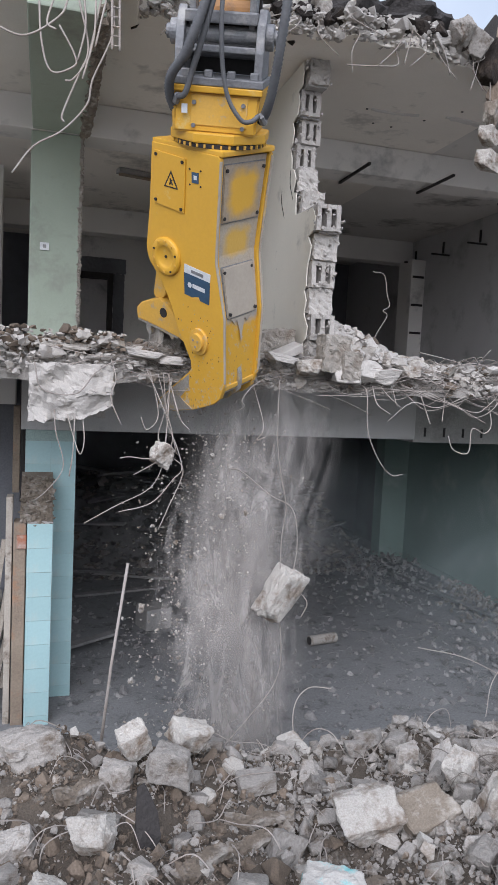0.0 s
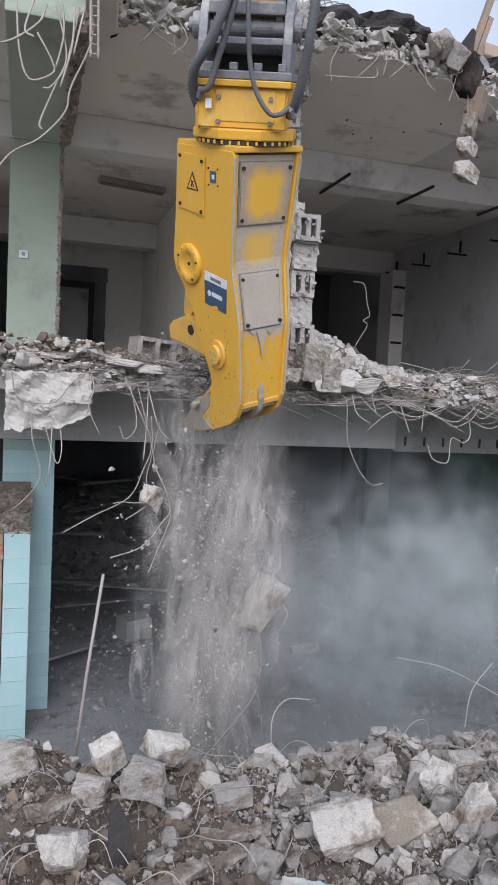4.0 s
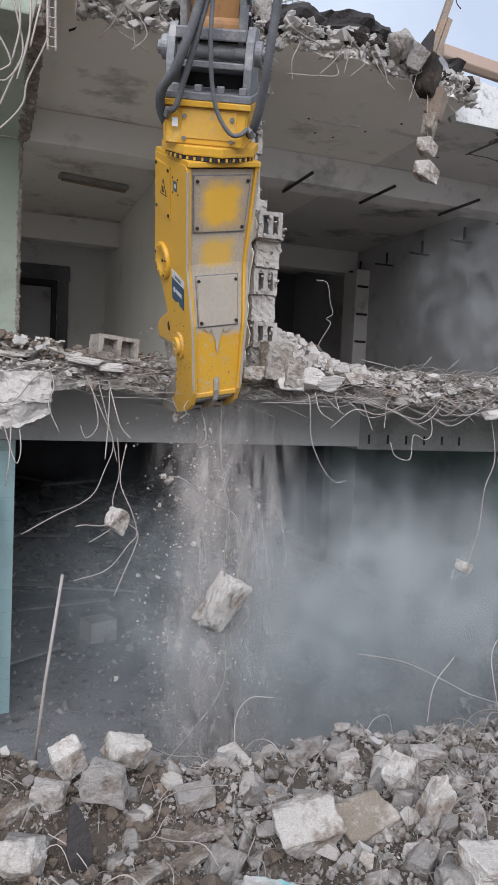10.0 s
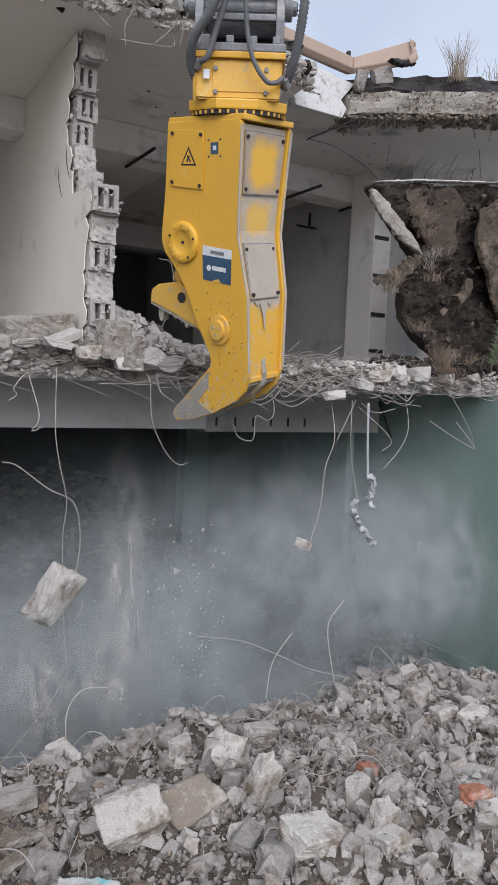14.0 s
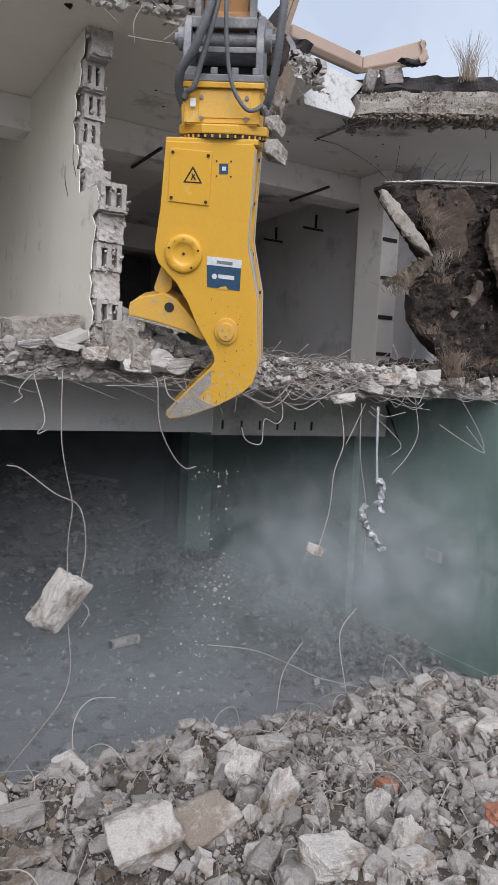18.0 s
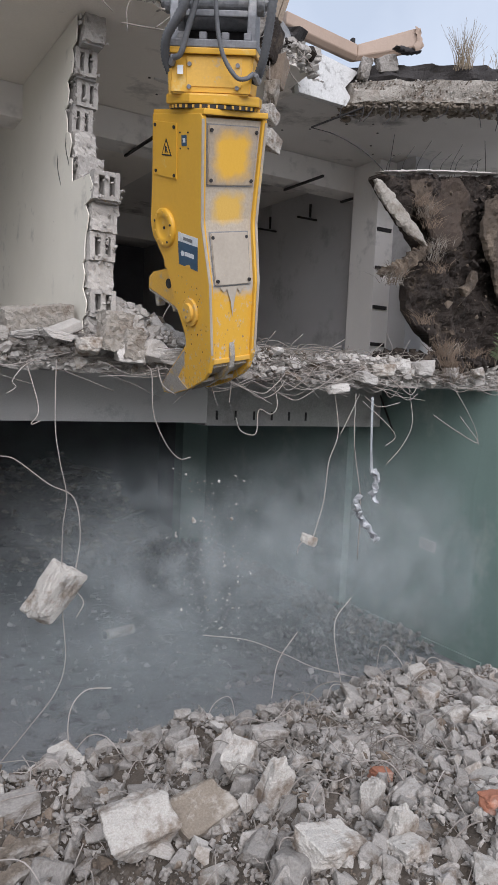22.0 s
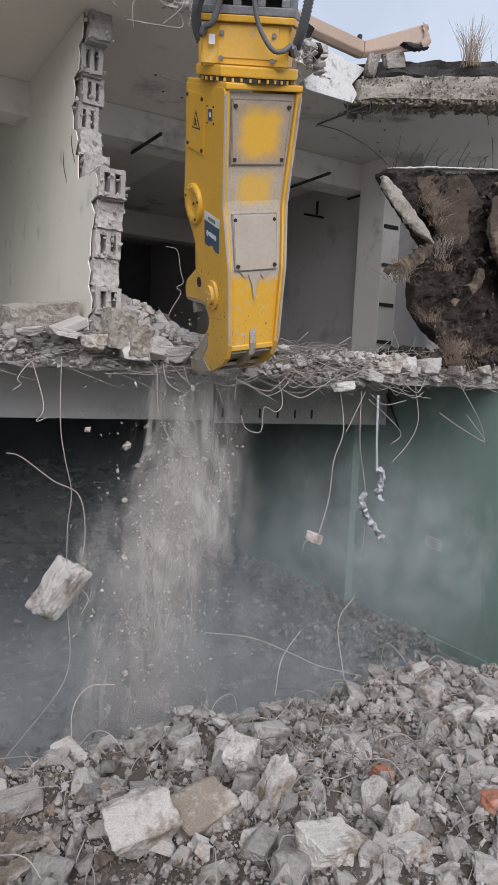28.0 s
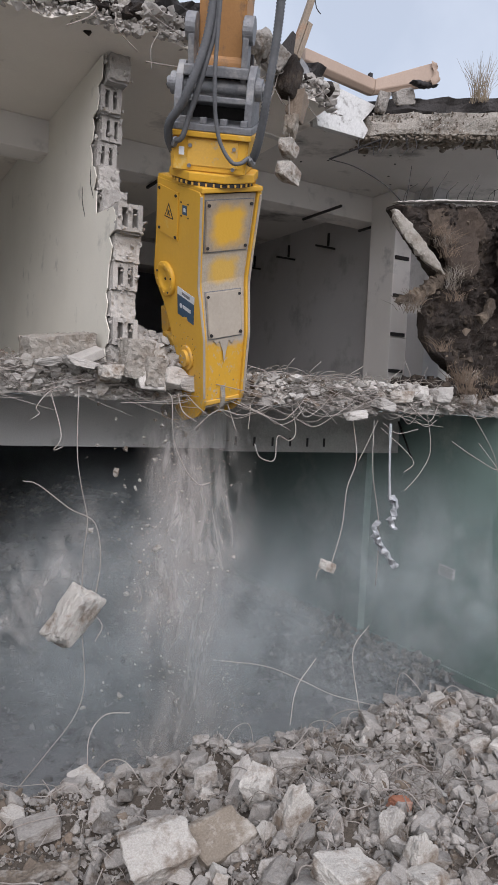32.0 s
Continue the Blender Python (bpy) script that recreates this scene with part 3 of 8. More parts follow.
structure("beam_lower_rough", make_box(3.703, 5.95, 6.54, 6.85, 2.33, 2.797, 0.006), CONCRETE, "darker rough concrete beam with bar slots", "beam")
structure("beam_lower_left", make_box(-6, -0.06, 6.9, 7.2, 2.55, 2.797, 0.006), PLASTER_GREY, "pale concrete beam beyond the tiled column", "beam")
structure("beam_stub", stub_mesh(), BROKEN, "broken concrete beam end hanging under the slab edge", "beam")

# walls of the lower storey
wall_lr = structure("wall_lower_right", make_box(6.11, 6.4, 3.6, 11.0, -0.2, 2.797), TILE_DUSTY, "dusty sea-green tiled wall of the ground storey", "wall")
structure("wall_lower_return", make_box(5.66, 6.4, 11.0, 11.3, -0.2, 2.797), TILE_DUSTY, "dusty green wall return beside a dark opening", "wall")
structure("wall_lower_back", make_box(-6.4, 6.4, 13.6, 13.9, -0.2, 2.797), DARK_WALL, "back wall of the ground storey, coloured dark for the deep room", "wall")
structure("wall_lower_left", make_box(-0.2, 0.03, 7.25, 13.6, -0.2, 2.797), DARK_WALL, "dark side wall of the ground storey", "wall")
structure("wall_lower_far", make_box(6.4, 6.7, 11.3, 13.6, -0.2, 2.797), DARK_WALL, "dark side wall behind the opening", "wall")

# walls of the upper storey
structure("wall_upper_right", make_box(6.11, 6.35, 6.4, 14.0, ZS - 0.004, ZC - 0.002), PLASTER_DULL, "bare grey plastered side wall with iron hooks", "wall")
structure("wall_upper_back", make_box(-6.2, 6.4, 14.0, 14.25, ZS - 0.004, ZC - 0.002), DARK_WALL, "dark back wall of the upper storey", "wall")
# out of view; kept short so daylight from the left reaches the upper rooms
structure("wall_upper_left", make_box(-6.2, -6.0, 12.2, 13.99, ZS - 0.004, ZC - 0.002), PLASTER_GREY, "short unseen grey side wall, cut back to let daylight in", "wall")
structure("wall_upper_inner", make_box(-6.0, -0.35, 9.6, 9.8, ZS - 0.004, ZC - 0.002), PLASTER_GREY, "grey inner wall behind the green column", "wall")
structure("wall_upper_rear", prism([(0.2, ZS), (0.55, ZS), (0.55, 4.55), (1.25, 4.55), (1.25, ZS), (2.06, ZS), (2.06, ZC), (0.2, ZC)], 12.6, 12.8, "y"), PLASTER_GREY, "grey wall with a doorway at the end of the passage", "wall")
structure("column_upper_left", make_box(0.02, 0.47, 7.16, 7.55, ZS - 0.004, 5.027, 0.012), PLASTER_GREEN, "pale green painted concrete column with a chipped edge", "column")
structure("column_upper_far", make_box(5.86, 6.107, 10.85, 11.29, ZS - 0.004, 4.957, 0.008), PLASTER_GREY, "pale column with black bar slots", "column")
structure("column_upper_near", make_box(5.86, 7.6, 6.70, 7.147, ZS - 0.004, ZC - 0.004, 0.008), PLASTER_GREY, "pale column with black bar slots near the roof edge", "column")
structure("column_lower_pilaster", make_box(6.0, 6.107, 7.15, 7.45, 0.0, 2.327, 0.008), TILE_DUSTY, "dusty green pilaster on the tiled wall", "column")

# tiled column of the lower storey
col_tiled = structure("column_lower_tiled", make_box(0.04, 0.46, 6.509, 6.9, -0.1, 2.357, 0.004), GROUT, "column faced with pale sea-green glazed tiles", "column")
tiles_on(col_tiled, lambda i, j: pose(0.145 + 0.21 * i, 6.509, 0.0 + 0.197 * j), 2, 12, 0.21, 0.197, TILE)
jamb = structure("wall_jamb", broken_slab(0.08, 0.275, lambda x: 6.0, 6.5, -0.1, 1.66, step=0.03, layers=2, amp=0.004), BROKEN, "broken low wall end faced with pale sea-green tiles", "wall")
tiles_on(jamb, lambda i, j: pose(0.176 + 0.196 * i, 5.992, -0.02 + 0.197 * j), 1, 9, 0.196, 0.197, TILE)
structure("wall_jamb_top", prism([(6.02, 1.66), (6.5, 1.66), (6.5, 2.0), (6.35, 1.93)], 0.02, 0.27, "x"), EARTHY, "sloping broken top of the low wall", "wall")

# concrete block wall with a broken end
blockwall = structure("wall_block", prism([(6.02, ZS - 0.01), (14.0, ZS - 0.01), (14.0, ZC - 0.002), (6.02, ZC - 0.002)], 2.045, 2.235, "x"), PLASTER, "cream plastered hollow block wall with a broken end", "wall")


def hollow_block(depth, w=0.185, h=0.188, cells=True, seed=1.0):
    """A hollow concrete block seen on its broken end, with two upright cells or a filled face."""
    if not cells:
        return rough_box(-w / 2, w / 2, 0, depth, -h / 2, h / 2, 0.022, 0.014, seed)
    bm = bmesh.new()
    def put(x0, x1, y0, y1, z0, z1):
        b2 = rough_box(x0, x1, y0, y1, z0, z1, 0.02, 0.006, seed)
        me = bpy.data.meshes.new("tmp")
        b2.to_mesh(me)
        b2.free()
        bm.from_mesh(me)
        bpy.data.meshes.remove(me)
    put(-w / 2, w / 2, 0.10, depth, -h / 2, h / 2)
    hole = h * 0.34
    for a, b in ((-w / 2, -w / 2 + 0.034), (-0.017, 0.017), (w / 2 - 0.034, w / 2)):
        put(a, b, 0, 0.10, -h / 2, h / 2)
    for a, b in ((-w / 2 + 0.03, -0.015), (0.015, w / 2 - 0.03)):
        put(a, b, 0.005, 0.10, -h / 2, -hole)
        put(a, b, 0.005, 0.10, hole, h / 2)
    return bm


BLOCK_ENDS = [5.24, 5.20, 5.27, 5.24, 5.22, 5.14, 5.58, 5.66, 5.74, 5.72, 5.66, 5.54]
WITH_CELLS = (1, 3, 5, 8, 9, 10)
for k, y in enumerate(BLOCK_ENDS):
    z = ZS + 0.098 + 0.1965 * k
    b = part("block", hollow_block(6.10 - y, 0.185 if k < 7 else 0.16, 0.19, k in WITH_CELLS, 1.7 * k + 1), BROKEN, blockwall)
    b.matrix_basis = pose(2.158 + (0.02 * math.sin(k * 2.3) if k > 3 else 0.0), y, z, 0, 0, 1.5 * math.sin(k * 5))
    m_ = part("mortar", rough_box(-0.075, 0.075, 0.03, 0.35, -0.010, 0.010, 0.02, 0.006, k), CONCRETE, blockwall)
    m_.matrix_basis = pose(2.155, y, z - 0.098)

# plaster torn along the block ends
torn = [(6.0195, ZC - 0.01), (6.0195, ZS)]
for k, y in enumerate(BLOCK_ENDS):
    z = ZS + 0.1965 * k
    torn += [(y + 0.05 + 0.04 * math.sin(3.1 * k), z + 0.01), (y + 0.03 + 0.03 * math.sin(2.3 * k + 1), z + 0.10), (y + 0.07 + 0.03 * math.sin(1.7 * k), z + 0.18)]
plaster_edge = part("plaster_edge", prism(torn, 2.045, 2.053, "x"), PLASTER, blockwall)

# fascia and gutter at the roof edge
structure("trim_fascia", prism([(4.06, 5.31), (4.58, 5.31), (4.63, 5.40), (4.56, 5.47), (4.64, 5.56), (4.70, 5.64), (4.05, 5.72), (4.0, 5.55)], 5.72, 5.79, "y", 0.006), WHITE, "flaking white roof fascia", "trim")


# ---- demolition tool on the excavator arm ----
SIDE = [(-0.361, -0.026), (-0.404, -0.440), (-0.450, -0.714), (-0.446, -0.765), (-0.424, -0.825), (-0.383, -0.864), (-0.300, -0.956), (-0.220, -1.087), (-0.155, -1.222), (-0.083, -1.334), (-0.029, -1.412),
        (-0.019, -1.466), (-0.047, -1.505), (-0.202, -1.659), (-0.384, -1.856), (-0.389, -1.889), (-0.357, -1.922), (-0.218, -1.895), (-0.002, -1.798), (0.196, -1.677), (0.266, -1.603), (0.301, -1.503), (0.284, -1.061), (0.212, -0.722), (0.205, -0.660), (0.214, -0.456), (0.235, -0.05), (0.22, -0.03)]


def half_width(z):
    """Half the distance between the side plates, narrowing downwards."""
    return 0.256 + 0.043 * z


def on_side(bm, side, lift=0.0):
    """Lay a flat piece, built with y from 0 outwards, on one of the sloping side plates."""
    for v in bm.verts:
        v.co.y = side * (half_width(v.co.z) + lift + v.co.y)
    bmesh.ops.recalc_face_normals(bm, faces=bm.faces[:])
    return bm


def turned(cx, cz, profile, sides=36):
    """A turned dish round the y axis; profile: radius and height."""
    bm = bmesh.new()
    rings = [[bm.verts.new((cx + r * math.cos(a), h, cz + r * math.sin(a))) for a in (2 * math.pi * k / sides for k in range(sides))] for r, h in profile]
    bm.faces.new(rings[0])
    for a, b in zip(rings, rings[1:]):
        for k in range(sides):
            bm.faces.new((a[k], a[(k + 1) % sides], b[(k + 1) % sides], b[k]))
    return bm


def build_tool():
    tool = empty("demolition_crusher")
    tagged(tool, "yellow hydraulic concrete crusher hanging on an excavator arm", "crusher")
    body = part("crusher_body", make_box(-0.05, 0.13, -0.16, 0.16, -1.45, -0.06, 0.01), YELLOW_WORN, tool)
    for side in (-1, 1):
        part("side_plate", on_side(prism(SIDE, 0, 0.035, "y", 0.006), side, -0.035), SIDE_PAINT, body)
        part("hook_wear_plate", on_side(prism([(-0.037, -1.514), (-0.202, -1.673), (-0.380, -1.866), (-0.353, -1.909), (-0.219, -1.889), (-0.009, -1.793), (-0.104, -1.758), (-0.136, -1.737), (-0.045, -1.624)], 0, 0.004, "y"), side), SCRAPED, body)
        part("pivot_boss", on_side(turned(-0.244, -0.75, ((0.006, 0.010), (0.058, 0.011), (0.074, 0.020), (0.082, 0.026), (0.124, 0.026), (0.132, 0.018), (0.132, 0.0))), side), YELLOW, body, "", True)
        part("pivot_pin", on_side(disc(-0.244, 0.013, -0.75, 0.010, 0.008, sides=12), side), IRON, body)
        for k in range(10):
            a = 2 * math.pi * (k + 0.4) / 10
            part("bolt", on_side(disc(-0.244 + 0.108 * math.cos(a), 0.028, -0.75 + 0.108 * math.sin(a), 0.008, 0.008, sides=8), side), IRON if k % 4 == 0 else YELLOW_WORN, body)
        part("pin_collar", on_side(disc(0.066, 0.008, -1.260, 0.085, 0.025, bevel=0.005, sides=16), side), YELLOW_WORN, body)
        part("pin_cap", on_side(disc(0.066, 0.030, -1.260, 0.057, 0.03, bevel=0.005), side), YELLOW_WORN, body)
        for k in range(3):
            a = 2 * math.pi * k / 3 + 0.5
            part("bolt", on_side(disc(0.066 + 0.026 * math.cos(a), 0.047, -1.260 + 0.026 * math.sin(a), 0.008, 0.008, sides=8), side), SCRAPED, body)
        part("inspection_cover", on_side(prism([(-0.332, -0.069), (-0.048, -0.085), (-0.068, -0.425), (-0.348, -0.404)], 0, 0.010, "y", 0.003), side), YELLOW, body)
        for x, z in ((-0.311, -0.094), (-0.074, -0.109), (-0.090, -0.402), (-0.326, -0.380)):
            part("bolt", on_side(disc(x, 0.013, z, 0.011, 0.010, sides=8), side), IRON, body)
    # warning triangle, small plate and type label on the near side plate
    def flat(name, outline, lift, material, label=""):
        return part(name, on_side(prism(outline, 0, 0.002, "y"), -1, lift), material, body, label)
    flat("warning_triangle", [(-0.244, -0.281), (-0.115, -0.284), (-0.177, -0.174)], 0.0105, BLACK)
    flat("warning_field", [(-0.227, -0.273), (-0.132, -0.275), (-0.177, -0.196)], 0.0125, YELLOW)
    mark = tube([(-0.178, 0.015, -0.285), (-0.168, 0.015, -0.262), (-0.172, 0.015, -0.245)], 0.005, 5)
    tube([(-0.165, 0.015, -0.262), (-0.150, 0.015, -0.284)], 0.005, 5, mark)
    tube([(-0.17, 0.015, -0.258), (-0.152, 0.015, -0.252)], 0.0045, 5, mark)
    bmesh.ops.translate(mark, verts=mark.verts[:], vec=(-0.010, 0, 0.022))
    part("warning_mark", on_side(mark, -1), BLACK, body)
    flat("small_plate", [(-0.002, -0.155), (0.058, -0.153), (0.058, -0.218), (-0.002, -0.220)], 0.001, LABEL_BLUE)
    flat("small_plate_mark", [(0.017, -0.173), (0.043, -0.173), (0.044, -0.198), (0.018, -0.199)], 0.003, LABEL_WHITE)
    for x, z in ((-0.019, -0.140), (0.076, -0.139), (0.076, -0.233), (-0.019, -0.234)):
        part("bolt", on_side(disc(x, 0.002, z, 0.006, 0.006, sides=6), -1), IRON, body)
    flat("type_label", [(-0.081, -0.818), (0.161, -0.833), (0.155, -0.992), (-0.078, -0.973)], 0.001, LABEL_BLUE, "blue and white type label with a worn corner")
    flat("label_band", [(-0.077, -0.759), (0.166, -0.777), (0.161, -0.833), (-0.081, -0.818)], 0.001, LABEL_WHITE)
    flat("label_bar", [(-0.011, -0.785), (0.102, -0.793), (0.100, -0.815), (-0.011, -0.806)], 0.0032, STEEL)
    flat("label_bar", [(0.002, -0.881), (0.115, -0.889), (0.114, -0.917), (0.002, -0.908)], 0.0032, LABEL_WHITE)
    flat("label_emblem", [(-0.026 + 0.02 * math.cos(k * math.pi / 3), -0.896 + 0.02 * math.sin(k * math.pi / 3)) for k in range(6)], 0.0032, LABEL_WHITE)
    flat("label_tear", [(-0.010, -0.984), (0.072, -0.987), (0.056, -0.962), (0.020, -0.969)], 0.0032, YELLOW_WORN)
    rub = random.Random(5)
    for k in range(70):
        x, z = rub.uniform(-0.05, 0.25), rub.uniform(-1.62, -1.30)
        if k > 30:
            x, z = rub.uniform(-0.15, 0.2), rub.uniform(-1.3, -1.05)
        l_ = rub.uniform(0.002, 0.012)
        flat("paint_chip", [(x, z), (x + l_, z + rub.uniform(-0.006, 0.006)), (x + l_ * 0.8, z - 0.003), (x + 0.001, z - rub.uniform(0.003, 0.012))], 0.0006, SCRAPED if k % 3 else IRON)
    # back plate in three bends with two worn cover plates
    prof = [(0.212, -0.05), (0.190, -0.456), (0.180, -0.66), (0.187, -0.722), (0.257, -1.061), (0.275, -1.53)]
    for (xa, za), (xb, zb) in zip(prof, prof[1:]):
        bm = bmesh.new()
        a, b = half_width(za) - 0.034, half_width(zb) - 0.034
        v = [bm.verts.new(c) for c in ((xa, -a, za), (xa, a, za), (xb, b, zb), (xb, -b, zb), (xa - 0.03, -a, za), (xa - 0.03, a, za), (xb - 0.03, b, zb), (xb - 0.03, -b, zb))]
        for q in ((0, 3, 2, 1), (4, 5, 6, 7), (0, 1, 5, 4), (2, 3, 7, 6), (0, 4, 7, 3), (1, 2, 6, 5)):
            bm.faces.new([v[i] for i in q])
        part("back_plate", bm, BACK_MID if za > -1.0 else BACK_LOW, body)
    def cover_plate(za, zb, xa, xb, wa, wb, name, material):
        bm = bmesh.new()
        c = [(xa, -wa, za), (xa, wa, za), (xb, wb, zb), (xb, -wb, zb)]
        f0 = [bm.verts.new(p) for p in c]
        f1 = [bm.verts.new((p[0] + 0.014, p[1], p[2])) for p in c]
        bm.faces.new(f1)
        for k in range(4):
            bm.faces.new((f0[k], f0[(k + 1) % 4], f1[(k + 1) % 4], f1[k]))
        bmesh.ops.recalc_face_normals(bm, faces=bm.faces[:])
        bmesh.ops.bevel(bm, geom=bm.edges[:], offset=0.005, segments=2, affect="EDGES")
        part(name, bm, material, body)
        # thin grey frame added to draw the grime line along the plate's rim
        gb = bmesh.new()
        g0 = [gb.verts.new((p[0] + d, p[1] + math.copysign(0.007, p[1]), p[2] + (0.007 if p[2] == za else -0.007))) for d in (0.0, 0.004) for p in c]
        gb.faces.new(g0[4:])
        for k in range(4):
            gb.faces.new((g0[k], g0[(k + 1) % 4], g0[4 + (k + 1) % 4], g0[4 + k]))
        bmesh.ops.recalc_face_normals(gb, faces=gb.faces[:])
        part("cover_seal", gb, STEEL, body, "thin grey rim drawn as the grime line round the cover plate")
        for p in c:
            part("bolt", disc(p[0] + 0.016, p[1] * 0.9, p[2] + (-0.03 if p[2] == za else 0.03), 0.012, 0.014, "x", 8), IRON, body)
    cover_plate(-0.09, -0.445, 0.212, 0.192, 0.195, 0.178, "upper_cover_plate", COVER_UP)
    cover_plate(-0.74, -1.075, 0.194, 0.260, 0.152, 0.145, "lower_cover_plate", PLATE)
    # added strips: the dusty, bright line of each rear edge is put in as colour
    part("edge_guard", tube([(0.236, -0.245, -0.06), (0.216, -0.228, -0.456), (0.208, -0.219, -0.69), (0.286, -0.201, -1.06), (0.302, -0.183, -1.48)], 0.010, 6), PLATE, body)
    part("edge_guard", tube([(0.236, 0.245, -0.06), (0.216, 0.228, -0.456), (0.208, 0.219, -0.69), (0.286, 0.201, -1.06), (0.302, 0.183, -1.48)], 0.010, 6), PLATE, body)
    # bottom: toothed floor of the fixed jaw
    part("jaw_floor", prism([(0.265, -1.57), (0.14, -1.66), (-0.02, -1.73), (-0.215, -1.82), (-0.20, -1.76), (0.02, -1.64), (0.18, -1.50)], -0.15, 0.15, "y", 0.006), SCRAPED, body)
    part("jaw_rib", prism([(0.275, -1.42), (0.295, -1.50), (0.285, -1.58), (0.19, -1.68), (-0.01, -1.80), (-0.20, -1.885), (-0.18, -1.82), (0.07, -1.69), (0.20, -1.56)], -0.022, 0.022, "y", 0.008), SCRAPED, body)
    part("cross_edge", make_box(0.235, 0.285, -0.16, 0.16, -1.545, -1.515, 0.005), YELLOW_WORN, body)
    part("jaw_lip", prism([(0.10, -1.70), (-0.02, -1.745), (-0.215, -1.835), (-0.235, -1.86), (-0.02, -1.775), (0.10, -1.725)], -0.15, 0.15, "y", 0.004), SCRAPED, body)
    part("top_plate", make_box(-0.36, 0.25, -0.25, 0.25, -0.035, 0.0, 0.008), YELLOW, body)
    # moving jaw with teeth and link
    jaw = part("moving_jaw", prism([(-0.676, -1.166), (-0.667, -1.117), (-0.608, -1.074), (-0.411, -1.025), (-0.317, -1.071), (-0.176, -1.224), (-0.071, -1.326), (-0.121, -1.360), (-0.246, -1.301), (-0.446, -1.251), (-0.678, -1.207)], -0.12, 0.12, "y", 0.012), YELLOW_WORN, tool)
    for y in (-0.1225, 0.1225):
        part("jaw_hole", disc(-0.371, y, -1.130, 0.036, 0.006, sides=20), IRON, jaw)
    for x, y in ((-0.585, -0.07), (-0.585, 0.07), (-0.445, 0.0), (-0.325, -0.08), (-0.325, 0.08)):
        part("tooth", prism([(x - 0.03, -1.20), (x + 0.035, -1.24), (x + 0.02, -1.325), (x - 0.005, -1.335), (x - 0.025, -1.295)], y - 0.03, y + 0.03, "y", 0.006), SCRAPED, jaw)
    part("jaw_pad", prism([(-0.674, -1.208), (-0.441, -1.252), (-0.246, -1.301), (-0.246, -1.317), (-0.441, -1.272), (-0.674, -1.224)], -0.115, 0.115, "y"), SCRAPED, jaw)
    part("jaw_link", prism([(-0.433, -0.819), (-0.493, -0.997), (-0.484, -1.028), (-0.413, -1.045), (-0.363, -1.001), (-0.345, -0.866)], -0.09, 0.09, "y", 0.008), YELLOW_WORN, jaw)
    # a stained run under the lower cover
    run = bmesh.new()
    for sgn in (0.0, 0.002):
        [run.verts.new((0.259 + 0.0384 * (-1.061 - z) / 0.469 + 0.003 + sgn, y, z)) for y, z in ((-0.11, -1.085), (-0.075, -1.12), (-0.05, -1.10), (-0.02, -1.17), (-0.005, -1.26), (0.01, -1.18), (0.035, -1.10), (0.06, -1.13), (0.11, -1.085))]
    run.verts.ensure_lookup_table()
    run.faces.new(run.verts[9:18])
    for k in range(9):
        run.faces.new((run.verts[k], run.verts[(k + 1) % 9], run.verts[9 + (k + 1) % 9], run.verts[9 + k]))
    bmesh.ops.recalc_face_normals(run, faces=run.faces[:])
    part("stain_run", run, PLATE, body, "grey grimy run below the cover plate")
    # the jaw end is drawn out below the pivot pin
    for ob in body.children:
        for v in ob.data.vertices:
            v.co.z -= 0.07 * max(0.0, min(1.0, (-1.10 - v.co.z) / 0.45))
    # everything so far turns with the rotator
    return tool, body, jaw


def even(points, step):
    """The same line with points at even steps along it."""
    out, left = [points[0]], step
    for a, b in zip(points, points[1:]):
        d, at = (b - a).length, 0.0
        while d - at >= left:
            at += left
            out.append(a.lerp(b, at / d))
            left = step
        left -= d - at
    return out


def bent(bm, angle=15.0):
    """Swing what lies above the link pins back about the pins, as the arm does against the leaning tool."""
    for v in bm.verts:
        w = max(0.0, min(1.0, (v.co.z - 0.48) / 0.25))
        a = radians(-angle) * w
        y, z = v.co.y + 0.03, v.co.z - 0.60
        v.co.y, v.co.z = -0.03 + y * math.cos(a) - z * math.sin(a), 0.60 + y * math.sin(a) + z * math.cos(a)
    return bm


